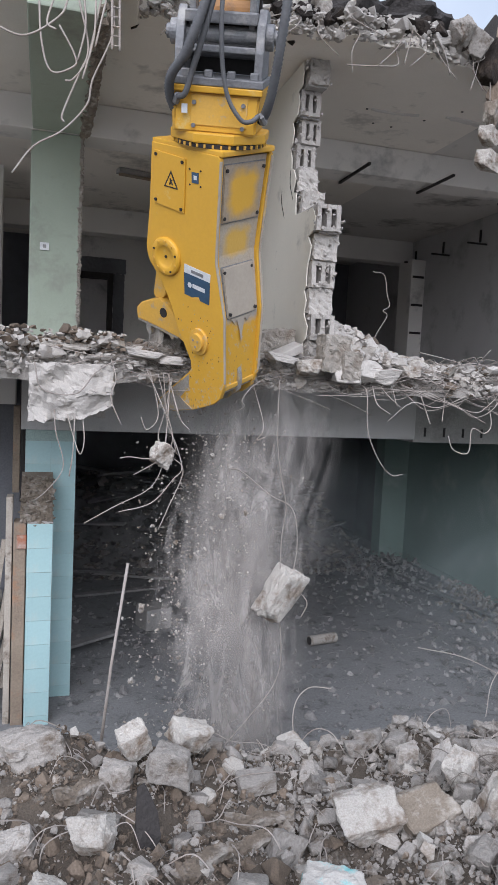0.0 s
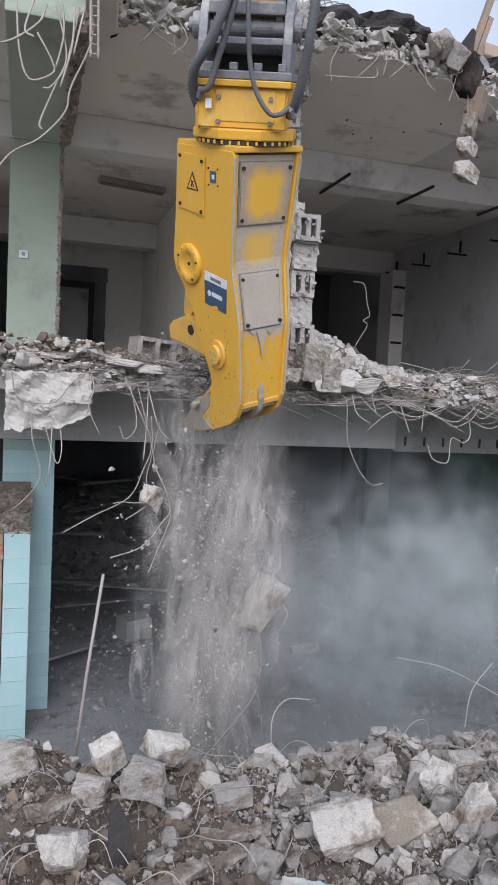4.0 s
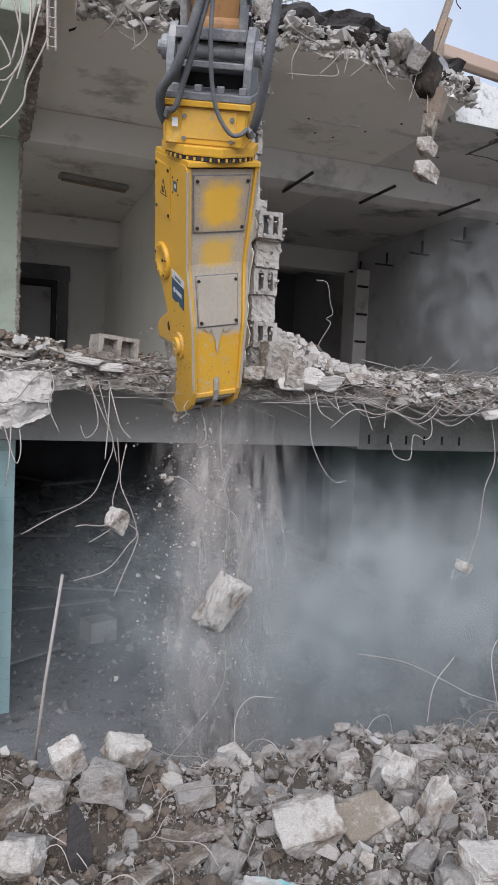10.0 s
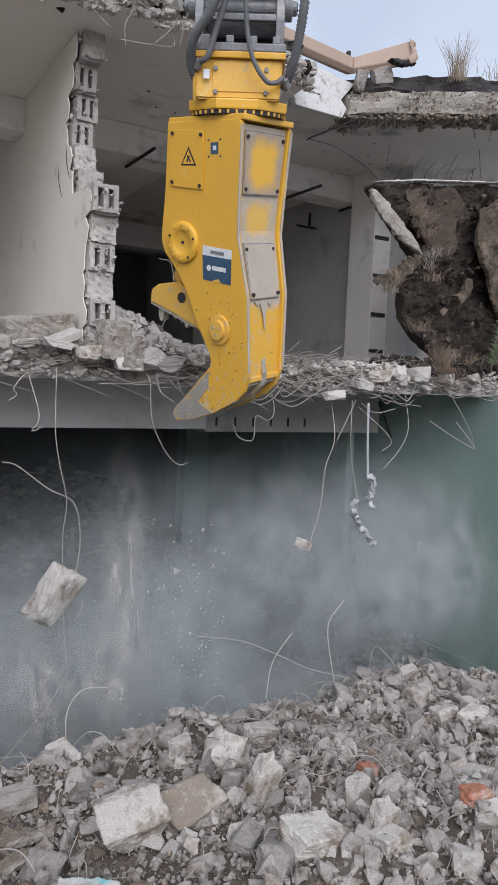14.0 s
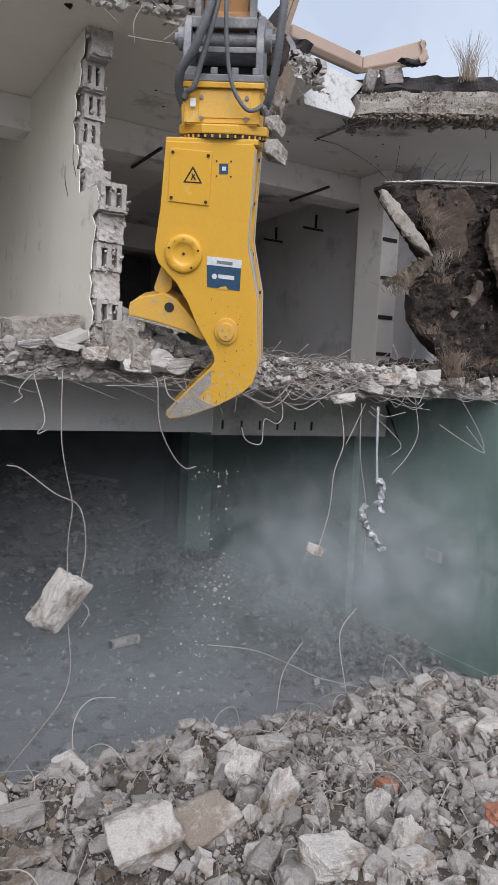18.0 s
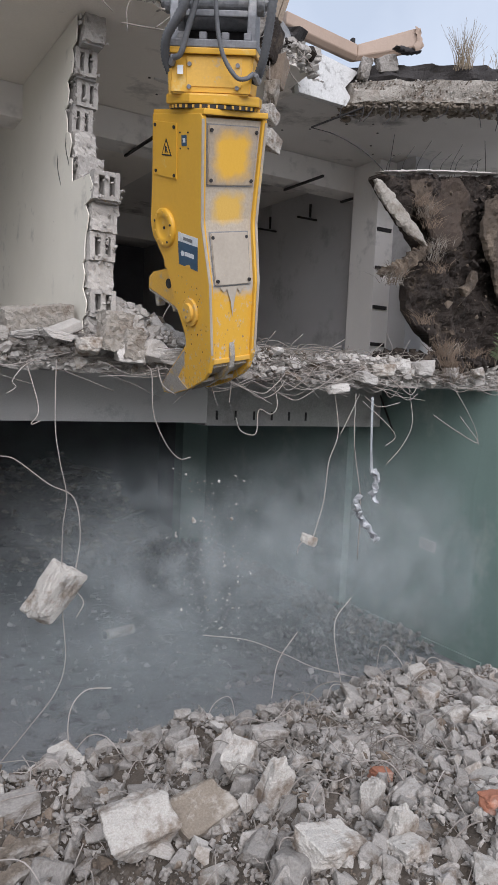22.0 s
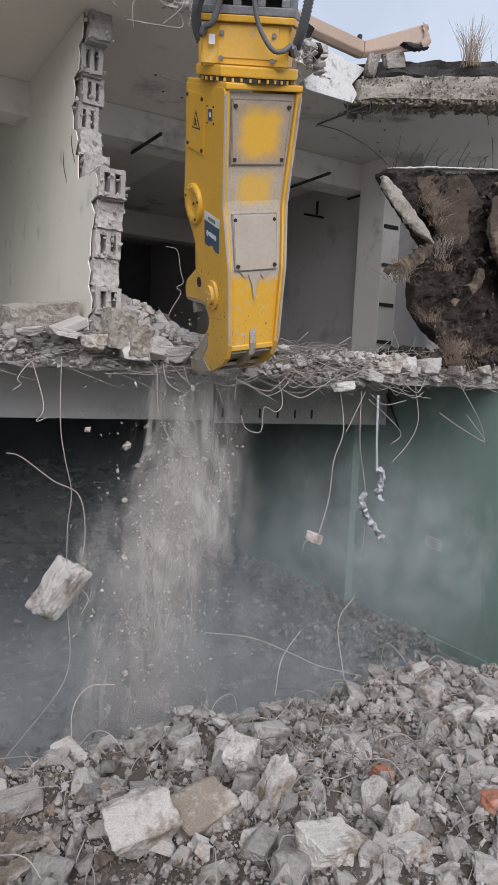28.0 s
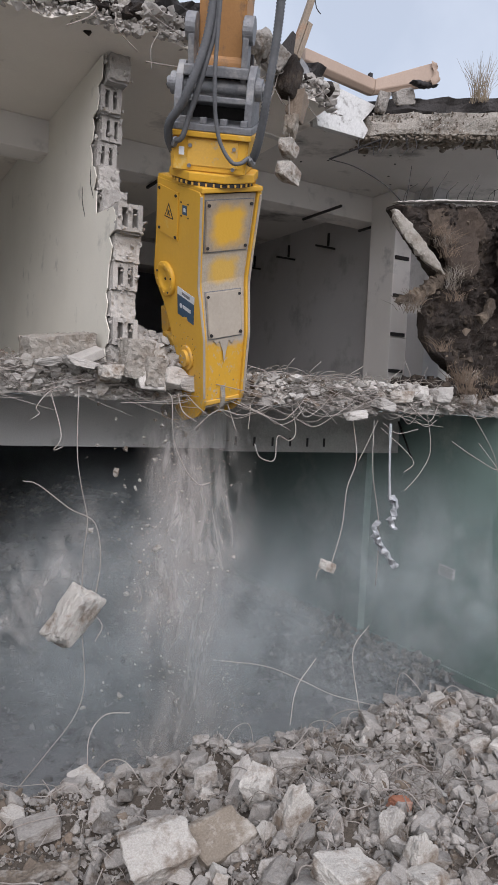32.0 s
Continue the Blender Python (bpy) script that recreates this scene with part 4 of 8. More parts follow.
def build_upper(tool):
    """Rotator, adapter, links, arm and hoses: they keep the heading of the arm."""
    up = part("rotator_ring", disc(0, 0, 0.012, 0.285, 0.024, "z", 40), IRON, tool)
    for k in range(36):
        a = 2 * math.pi * k / 36
        p = part("ring_bolt", make_box(-0.008, 0.008, -0.006, 0.006, 0.003, 0.022), YELLOW_WORN, up)
        p.matrix_basis = pose(0.286 * math.cos(a), 0.286 * math.sin(a), 0, 0, 0, math.degrees(a))
    oct_ = [(0.32 * math.cos(math.pi / 8 + k * math.pi / 4), 0.30 * math.sin(math.pi / 8 + k * math.pi / 4)) for k in range(8)]
    part("rotator_flange", prism(oct_, 0.026, 0.085, "z", 0.01), YELLOW, up)
    bm = bmesh.new()
    lo = [bm.verts.new(c) for c in ((-0.245, -0.24, 0.08), (0.245, -0.24, 0.08), (0.245, 0.24, 0.08), (-0.245, 0.24, 0.08))]
    hi = [bm.verts.new(c) for c in ((-0.26, -0.22, 0.305), (0.26, -0.22, 0.305), (0.26, 0.22, 0.305), (-0.26, 0.22, 0.305))]
    for k in range(4):
        bm.faces.new((lo[k], lo[(k + 1) % 4], hi[(k + 1) % 4], hi[k]))
    bm.faces.new(hi)
    bm.faces.new(lo[::-1])
    bmesh.ops.bevel(bm, geom=bm.edges[:], offset=0.012, segments=2, affect="EDGES")
    ad = part("adapter", bm, YELLOW, up)
    part("adapter_cover", prism([(-0.15, 0.10), (0.19, 0.10), (0.19, 0.265), (-0.15, 0.265)], -0.252, -0.236, "y", 0.004), YELLOW_WORN, up).matrix_basis = pose(0, 0, 0, -5)
    for x, z in ((-0.13, 0.12), (0.165, 0.12), (0.165, 0.245), (-0.13, 0.245)):
        part("bolt", disc(x, -0.248 + (z - 0.1) * 0.09, z, 0.013, 0.02, sides=8), STEEL, up)
    part("top_flange", make_box(-0.285, 0.275, -0.25, 0.25, 0.30, 0.335, 0.006), YELLOW, up)
    part("coupler_plate", make_box(-0.275, 0.275, -0.245, 0.245, 0.337, 0.38, 0.006), STEEL, up)
    for k in range(4):
        part("coupler_bolt", make_box(-0.21 + 0.135 * k, -0.165 + 0.135 * k, -0.235, -0.19, 0.38, 0.42, 0.006), STEEL, up)
    for side in (-1, 1):
        x = side * 0.235
        part("coupler_ear", prism([(-0.20, 0.38), (0.20, 0.38), (0.15, 0.60), (0.08, 0.72), (-0.06, 0.74), (-0.15, 0.66), (-0.19, 0.52)], x - 0.025, x + 0.025, "x", 0.008), STEEL, up)
        part("ear_boss", disc(x + side * 0.045, -0.07, 0.60, 0.07, 0.05, "x", 24, bevel=0.008), STEEL, up)
        part("ear_pin", disc(x + side * 0.08, -0.07, 0.60, 0.04, 0.03, "x", 16, bevel=0.005), STEEL, up)
        for k in range(4):
            a = k * math.pi / 2 + 0.5
            part("bolt", disc(x + side * 0.095, -0.07 + 0.026 * math.cos(a), 0.60 + 0.026 * math.sin(a), 0.008, 0.012, "x", 6), IRON, up)
        link = [(-0.10, 0.60), (-0.05, 0.56), (0.02, 0.58), (-0.02, 0.80), (-0.05, 0.95), (-0.12, 0.99), (-0.19, 0.95), (-0.18, 0.85)]
        part("bucket_link", bent(prism(link, side * 0.175 - 0.02, side * 0.175 + 0.02, "x", 0.008)), STEEL, up)
        part("link_boss", bent(disc(side * 0.185, -0.12, 0.92, 0.085, 0.07, "x", 20, bevel=0.008)), STEEL, up)
    # dark plate added behind the ears to stand for the black void there
    part("coupler_web", make_box(-0.20, 0.20, 0.13, 0.17, 0.385, 0.80, 0.006), IRON, up)
    part("cross_pin", disc(0, -0.07, 0.60, 0.045, 0.44, "x", 20), STEEL, up)
    part("cross_bar", make_box(-0.21, 0.21, -0.15, -0.06, 0.655, 0.72, 0.01), STEEL, up)
    part("rear_pin", disc(0, 0.10, 0.52, 0.05, 0.42, "x", 20), STEEL, up)
    part("tipping_bar", make_box(-0.21, 0.21, -0.18, -0.13, 0.51, 0.545, 0.006), STEEL, up)
    # arm
    bm = bmesh.new()
    stations = [(-0.14, 0.135, 0.70, -0.02, 0.16), (-0.15, 0.15, 0.80, -0.05, 0.25), (-0.165, 0.165, 2.2, -0.42, 0.05), (-0.17, 0.17, 3.6, -0.85, -0.33)]
    rings = [[bm.verts.new(c) for c in ((a, f, z), (b, f, z), (b, g, z), (a, g, z))] for a, b, z, f, g in stations]
    for p, q in zip(rings, rings[1:]):
        for k in range(4):
            bm.faces.new((p[k], p[(k + 1) % 4], q[(k + 1) % 4], q[k]))
    bm.faces.new(rings[0][::-1])
    bm.faces.new(rings[-1])
    bmesh.ops.bevel(bm, geom=bm.edges[:], offset=0.012, segments=2, affect="EDGES")
    part("arm", bent(bm), ARM, up, "ochre painted excavator arm with scratches")
    part("arm_boss", bent(disc(0, 0.02, 0.74, 0.075, 0.33, "x", 24, bevel=0.01)), ARM, up)
    # hoses
    h1 = curve([(-0.255, -0.20, 0.20), (-0.275, -0.25, 0.28), (-0.25, -0.31, 0.39), (-0.14, -0.36, 0.53), (-0.04, -0.38, 0.75), (0.0, -0.42, 1.1), (0.02, -0.55, 1.6), (0.02, -0.75, 2.3)], 22)
    part("hose", bent(tube(even(h1, 0.0095), 0.030, 10, ridge=0.22)), HOSE, up, "ribbed grey hydraulic hose", True)
    h2 = curve([(0.27, -0.18, 0.16), (0.31, -0.24, 0.25), (0.345, -0.29, 0.42), (0.385, -0.34, 0.75), (0.40, -0.42, 1.1), (0.41, -0.58, 1.6), (0.38, -0.78, 2.3)], 22)
    part("hose", bent(tube(even(h2, 0.0095), 0.030, 10, ridge=0.22)), HOSE, up, "ribbed grey hydraulic hose", True)
    h3 = curve([(-0.22, -0.27, 0.27), (-0.17, -0.30, 0.30), (-0.12, -0.31, 0.45), (-0.04, -0.34, 0.65), (0.02, -0.38, 0.9), (0.05, -0.5, 1.4)], 14)
    part("hose", bent(tube(h3, 0.018, 8)), HOSE, up, "", True)
    h4 = curve([(0.26, -0.25, 0.20), (0.22, -0.29, 0.17), (0.16, -0.31, 0.18), (0.08, -0.32, 0.30), (0.04, -0.33, 0.50), (0.03, -0.37, 0.80), (0.05, -0.5, 1.4)], 14)
    part("hose", bent(tube(even(h4, 0.007), 0.015, 8, ridge=0.16)), HOSE, up, "", True)
    part("hose_fitting", tube([(-0.25, -0.22, 0.22), (-0.25, -0.19, 0.08)], 0.018, 8), YELLOW_WORN, up)
    part("hose_fitting", tube([(-0.22, -0.27, 0.28), (-0.24, -0.24, 0.24)], 0.022, 8), STEEL, up)
    part("hose_fitting", tube([(0.27, -0.24, 0.20), (0.29, -0.2, 0.16)], 0.024, 8), STEEL, up)
    part("tag", make_box(-0.20, -0.165, -0.262, -0.256, 0.185, 0.235), LABEL_WHITE, up)
    return up


# ---- rubble mound under the camera ----
def mound_height(x, y):
    crest = 3.02 + 0.10 * math.sin(1.7 * x + 0.6) + 0.30 * max(0.0, min(1.0, (x - 2.6) / 1.5)) + 0.16 * fbm(x, 0.0, 1.1, 4.0)
    h = 1.215 + 0.10 * fbm(x, y, 1.3, 2.0) + 0.055 * fbm(x, y, 4.0, 7.0) + 0.022 * fbm(x, y, 11.0, 5.0)
    h += 0.12 * max(0.0, 1 - math.hypot(x - 0.15, y - 3.0) / 0.5)
    h += 0.05 * max(0.0, 1 - math.hypot((x - 0.58) / 0.6, (y - 2.8) / 0.55)) + 0.04 * max(0.0, 1 - math.hypot((x - 1.4) / 0.4, (y - 2.45) / 0.35))
    h += 0.11 * max(0.0, 1 - abs(x - 2.4) / 0.9) - 0.24 * max(0.0, min(1.0, (x - 3.1) / 0.9))
    if y > crest:
        h -= 0.85 * (y - crest)
    if y < -1.0:
        h -= 0.25 * (-1.0 - y)
    return max(h, -0.3)


def grid_mesh(x0, x1, y0, y1, step, height):
    nx, ny = int((x1 - x0) / step), int((y1 - y0) / step)
    V = [(x0 + step * i, y0 + step * j, height(x0 + step * i, y0 + step * j)) for j in range(ny + 1) for i in range(nx + 1)]
    F = [(j * (nx + 1) + i, j * (nx + 1) + i + 1, (j + 1) * (nx + 1) + i + 1, (j + 1) * (nx + 1) + i) for j in range(ny) for i in range(nx)]
    return V, F


V, F = grid_mesh(-5.0, 8.0, -5.0, 5.2, 0.07, mound_height)
mound = new("rubble_mound", mesh_from("rubble_mound", V, F, DIRT))
tagged(mound, "heap of broken concrete, dirt and stones before the building", "rubble", kind="structure")

rng = random.Random(11)
spots, earthy, pale = [], [], []
for k in range(34000):
    x, y = rng.uniform(-0.9, 4.9), rng.uniform(0.9, 3.75)
    s = min(0.055, 0.004 + (0.006 + 0.003 * max(0.0, min(1.0, x - 1.4))) * rng.expovariate(1.0))
    z = mound_height(x, y) + s * rng.uniform(-0.3, 0.45)
    r = rng.random()
    left = max(0.0, min(1.0, (1.38 - x) / 0.55))
    (earthy if r < 0.05 + 0.68 * left else pale if r > 0.90 else spots).append((x, y, z, s, rng.randrange(100)))
for nm_, group_, m_ in (("rubble_pebble", spots, STONE), ("rubble_earth_clod", earthy, EARTH_STONE), ("rubble_pale_pebble", pale, PALE_STONE)):
    spread(nm_, [q for q in group_ if q[3] >= 0.02], m_, mound, coarse=False)
    spread(nm_, [q for q in group_ if 0.013 <= q[3] < 0.02], m_, mound)
    spread(nm_, [q for q in group_ if q[3] < 0.013], m_, mound)
far = [(x, y, mound_height(x, y) + 0.01, 0.012 + 0.02 * rng.expovariate(1.0), rng.randrange(100)) for x, y in ((rng.uniform(-4.5, 7.5), rng.uniform(-3.5, 4.8)) for _ in range(9000))]
spread("rubble_far_stone", [p for p in far if not (-0.9 < p[0] < 4.9 and 0.9 < p[1] < 3.7)], STONE, mound, chips=True)

g3 = random.Random(55)
shards = []
for k in range(6800):
    x, y = g3.uniform(-0.5, 4.3), g3.uniform(1.25, 3.6)
    if g3.random() > 0.12 + 0.88 * max(0.0, min(1.0, (x - 0.9) / 0.5, (fbm(x, y, 2.2, 9.0) + 0.5) * 2.5)):
        continue
    s = min(0.045, 0.006 + 0.0085 * g3.expovariate(1.0))
    shards.append((x, y, mound_height(x, y) + s * g3.uniform(0.1, 0.9) + 0.02 * g3.random() ** 4, s, g3.randrange(100)))
spread("rubble_shard", [q for q in shards if q[4] % 5 and q[3] < 0.02], STONE, mound)
spread("rubble_shard", [q for q in shards if q[4] % 5 and q[3] >= 0.02], STONE, mound, coarse=False)
spread("rubble_pale_shard", [q for q in shards if q[4] % 5 == 0], PALE_STONE, mound)

g4 = random.Random(77)
gravel = []
for k in range(60000):
    x, y = g4.uniform(-0.7, 4.4), g4.uniform(1.2, 3.5)
    gravel.append((x, y, mound_height(x, y) + g4.uniform(0.0, 0.012), 0.002 + 0.003 * min(3.0, g4.expovariate(1.0)), g4.randrange(100)))
spread("rubble_earth_gravel", [q for q in gravel if q[4] % 4 and (q[4] % 4 == 1 or q[0] < 0.9)], EARTH_STONE, mound)
spread("rubble_gravel", [q for q in gravel if q[4] % 4 > 1 and q[0] >= 0.9], STONE, mound)
spread("rubble_grey_gravel", [q for q in gravel if q[4] % 4 == 0], STONE, mound)

# the stones that stand out, one by one
fine_mesh = {}
def rock_object(name, x, y, z, sx, sy, sz, seed, material, turn=None, parent=None, own=True):
    """A stone of its own; large ones get a mesh at true size, small ones share meshes."""
    t = turn or (rng.uniform(-25, 25), rng.uniform(-25, 25), rng.uniform(0, 360))
    if own:
        v, f = FINE_ROCKS[seed % 10]
        me = mesh_from(name, [(p[0] * sx, p[1] * sy, p[2] * sz) for p in v], f, material)
        ob = new(name, me)
        ob.matrix_basis = pose(x, y, z, *t)
    else:
        key = (seed % 10, material.name)
        if key not in fine_mesh:
            v, f = MID_ROCKS[seed % 10]
            fine_mesh[key] = mesh_from(name, [(p[0] * 0.045, p[1] * 0.045, p[2] * 0.045) for p in v], f, material)
        ob = new(name, fine_mesh[key])
        ob.matrix_basis = pose(x, y, z, *t) @ Matrix.Diagonal((sx / 0.045, sy / 0.045, sz / 0.045, 1))
    if parent is not None:
        ob.parent = parent
    return ob


for k in range(290):
    x, y = rng.uniform(-0.5, 4.0), rng.uniform(1.5, 3.25)
    s = 0.018 + 0.017 * min(3.0, rng.expovariate(1.0))
    rock_object("stone", x, y, mound_height(x, y) + s * 0.4, s * rng.uniform(0.9, 1.6), s * rng.uniform(0.7, 1.2), s * rng.uniform(0.45, 0.9), k, PALE_STONE if k % 6 == 0 else EARTH_STONE if k % 7 == 0 and x < 1.3 else STONE, parent=mound, own=False)

BIG = [
    (0.37, 2.47, 0.075, 0.06, 'P', 0.05), (0.8, 2.98, 0.085, 0.055, 'P', 0.085), (0.57, 2.99, 0.065, 0.062, 'P', 0.06), (0.67, 2.72, 0.085, 0.075, 'S', 0.09), (0.56, 2.51, 0.05, 0.105, 'D', 0.05),
    (1.34, 2.4, 0.118, 0.056, 'P', 0.07), (1.56, 2.40, 0.112, 0.068, 'E', 0.015), (1.81, 2.55, 0.072, 0.07, 'P', 0.02), (1.82, 2.3, 0.055, 0.1, 'P', 0.0), (1.08, 2.1, 0.105, 0.075, 'C', 0.02),
    (0.17, 3.02, 0.135, 0.09, 'S', -0.07), (0.48, 2.79, 0.064, 0.064, 'S', 0.0), (0.13, 2.52, 0.056, 0.056, 'S', 0.0), (0.22, 2.31, 0.069, 0.059, 'P', 0.0), (1.71, 2.79, 0.048, 0.054, 'S', 0.0),
    (1.55, 2.97, 0.05, 0.031, 'S', 0.0), (1.79, 1.98, 0.102, 0.050, 'P', -0.015), (2.08, 2.11, 0.044, 0.069, 'P', 0.0), (2.06, 1.93, 0.055, 0.078, 'P', 0.0), (2.02, 1.86, 0.062, 0.035, 'P', 0.0),
    (3.08, 2.62, 0.068, 0.054, 'P', 0.0), (3.14, 2.5, 0.086, 0.053, 'P', 0.0), (2.24, 2.23, 0.042, 0.028, 'B', 0.0), (2.37, 1.82, 0.058, 0.028, 'B', 0.0), (2.07, 2.77, 0.078, 0.066, 'S', 0.0),
    (1.63, 2.12, 0.058, 0.045, 'S', 0.0), (3.47, 2.77, 0.089, 0.059, 'S', 0.0)]
WORDS = {"P": (PALE_STONE, "pale broken concrete lump lying on the rubble", "concrete_lump"), "S": (STONE, "grey broken concrete lump half buried in rubble", "concrete_lump"),
         "C": (SPRAYED, "pale concrete lump with cyan spray paint on the rubble", "concrete_lump"), "E": (EARTHY, "brown earth-stained concrete lump on the rubble", "concrete_lump"), "D": (TAR, "black piece of roofing felt sticking out of the rubble", "felt_scrap"),
         "B": (BRICK, "broken red brick piece in the rubble", "brick_piece")}
TURNS = {0: (48, -10, -14), 1: (14, 16, 12), 2: (5, -20, 10), 3: (4, 3, -24), 4: (-18, 9, 4), 5: (38, -6, -8), 6: (34, -22, 6), 16: (16, 4, 8), 7: (10, -18, 30), 8: (8, 14, 0)}
for k, (x, y, a, b, kind, lift) in enumerate(BIG):
    m_, lab, nm = WORDS[kind]
    if kind == "D":
        ob = link_mesh(nm, prism([(-0.045, 0.10), (-0.02, 0.112), (0.006, 0.07), (0.032, 0.02), (0.05, -0.06), (0.035, -0.10), (-0.02, -0.105), (-0.042, -0.05)], -0.007, 0.007, "y", 0.003), m_)
        ob.matrix_basis = pose(x, y, mound_height(x, y) + b * 0.55 + lift, -18, 6, 4)
        tagged(ob, lab, "rubble")
        continue
    ob = rock_object(nm, x, y, mound_height(x, y) + b * 0.62 + lift, a * 1.06, a * 0.85, b * 1.06, k + 3, m_, TURNS.get(k, (rng.uniform(-14, 14), rng.uniform(-14, 14), rng.uniform(-30, 30))))
    tagged(ob, lab, "rubble", "large lumps on the heap")



# ---- rubble, bars and lumps along the broken floor edge ----
def rebar(parent, points, r=0.006, steps=6, material=REBAR):
    return part("rebar", tube(curve(points, steps), r, 6), material, parent, "", True)


rng5 = random.Random(21)
edge = []
for k in range(3600):
    x = rng5.uniform(-0.7, 7.0)
    f = slab_front(x)
    d = abs(rng5.gauss(0, 0.22))
    heap = 0.05 + 0.07 * max(0, fbm(x, 0, 2.0, 3)) + 0.38 * max(0, 1 - abs(x - 2.42) / 0.55) * (1 if x > 2.24 else 0) + 0.10 * max(0, 1 - abs(x - 1.75) / 0.5) + 0.07 * max(0, 1 - abs(x - 0.55) / 0.6)
    z = ZS + heap * max(0.0, 1 - abs(d - 0.2) / 0.5) * rng5.uniform(0.1, 1.0)
    s = min(0.07, 0.008 + 0.015 * rng5.expovariate(1.0))
    edge.append((x, f + d + 0.02, z, s, rng5.randrange(100)))
for k in range(1500):
    x = rng5.uniform(-0.7, 7.0)
    s = min(0.045, 0.007 + 0.011 * rng5.expovariate(1.0))
    edge.append((x, slab_front(x) + rng5.uniform(-0.05, 0.03), rng5.uniform(2.84, 3.0), s, rng5.randrange(100)))
for k in range(3000):
    x = rng5.uniform(-0.7, 7.0)
    s = min(0.06, 0.010 + 0.013 * rng5.expovariate(1.0))
    low = 2.80 if x > 0.7 else 2.90
    edge.append((x, slab_front(x) + rng5.uniform(-0.10, 0.10), low + 0.24 * rng5.random() ** 0.8, s, rng5.randrange(100)))
brown_edge = [(x, slab_front(x) + rng5.uniform(0.05, 0.6), ZS + 0.02 + 0.10 * rng5.random(), min(0.05, 0.008 + 0.012 * rng5.expovariate(1.0)), rng5.randrange(100)) for x in (rng5.uniform(-0.6, 1.5) for _ in range(900))]
spread("edge_earth", brown_edge, EARTH_STONE, floor_upper, squash=0.7)
earth_edge = [e for e in edge if e[4] % 5 and 2.5 < e[0] < 3.9 and e[4] % 4 == 0]
earth_edge += [e for e in edge if e[4] % 5 and e[4] % 2 and e[0] < 1.25 and e[2] > 2.99]
spread("edge_earth", earth_edge, EARTH_STONE, floor_upper, squash=0.7)
spread("edge_rubble", [e for e in edge if e[4] % 5 and e not in earth_edge], BROKEN, floor_upper, squash=0.7)
bm = bmesh.new()
for k in range(520):
    x = rng5.choice((rng5.uniform(2.4, 3.9), rng5.uniform(2.4, 6.2), rng5.uniform(0.5, 2.0)))
    y, z = slab_front(x) + rng5.uniform(-0.10, 0.12), rng5.uniform(2.90, 3.07)
    l_, a = rng5.uniform(0.12, 0.5), rng5.uniform(-0.5, 0.5)
    tube(curve([(x, y + 0.05, z), (x + l_ * 0.35, y - 0.03, z + rng5.uniform(-0.03, 0.06)), (x + l_ * 0.7, y + 0.05 * a, z + rng5.uniform(-0.06, 0.05)), (x + l_, y + 0.1 * a, z + rng5.uniform(-0.12, 0.06))], 3), rng5.uniform(0.0016, 0.0030), 4, bm)
tagged(part("wire_tangle", bm, OLD_WIRE, floor_upper), kind="stuff")
spread("edge_rubble_pale", [e for e in edge if e[4] % 5 == 0], PALE_STONE, floor_upper)

# cone of broken blocks and plaster at the foot of the block wall
def cone_height(x, y):
    d = slab_front(x)
    across = max(0.0, 1 - abs(y - d - 0.35) / 0.55)
    return 0.40 * max(0.0, 1 - (x - 2.26) / 0.95) * across ** 0.7 * (1 + 0.25 * fbm(x, y, 5.0, 1.0)) + 0.03 * fbm(x, y, 14.0, 2.0) * across


V, F = grid_mesh(2.26, 3.35, 5.15, 6.2, 0.03, lambda x, y: ZS - 0.02 + cone_height(x, y))
cone = new("rubble_cone", mesh_from("rubble_cone", V, F, BROKEN))
tagged(cone, "cone of pale crumbled plaster at the foot of the block wall", "rubble", kind="structure")
on_cone = [(x, y, ZS + cone_height(x, y), min(0.075, 0.008 + 0.016 * rng5.expovariate(1.0)), rng5.randrange(100)) for x, y in ((2.24 + 1.1 * rng5.random() ** 1.4, rng5.uniform(5.12, 5.75)) for _ in range(950))]
spread("cone_stone", [q for q in on_cone if q[4] % 3], BROKEN, cone, coarse=False)
spread("cone_pale_stone", [q for q in on_cone if q[4] % 3 == 0], PALE_STONE, cone, coarse=False)

# lumps on the edge
LUMPS = [(0.30, 5.2, 3.03, 0.20, 0.12, 0.035), (0.62, 5.25, 3.05, 0.10, 0.07, 0.05), (0.85, 5.15, 3.0, 0.14, 0.10, 0.03), (1.02, 5.12, 2.97, 0.11, 0.08, 0.03), (2.02, 5.05, 2.97, 0.10, 0.09, 0.06),
         (2.30, 5.03, 2.95, 0.11, 0.09, 0.09), (2.48, 5.08, 2.96, 0.13, 0.09, 0.08), (2.62, 5.05, 2.93, 0.11, 0.08, 0.06), (2.85, 5.12, 2.98, 0.09, 0.08, 0.05), (3.05, 5.15, 2.99, 0.08, 0.07, 0.04),
         (4.02, 4.90, 2.76, 0.10, 0.07, 0.035), (4.35, 4.93, 2.86, 0.11, 0.08, 0.05), (4.55, 4.98, 2.93, 0.12, 0.08, 0.06), (4.80, 5.02, 2.97, 0.09, 0.07, 0.07), (5.05, 5.0, 2.96, 0.12, 0.08, 0.08), (5.4, 5.0, 2.95, 0.08, 0.07, 0.05), (5.75, 5.0, 2.96, 0.07, 0.06, 0.05),
         (1.60, 5.12, 3.02, 0.10, 0.07, 0.03), (1.80, 5.08, 3.03, 0.13, 0.06, 0.03)]
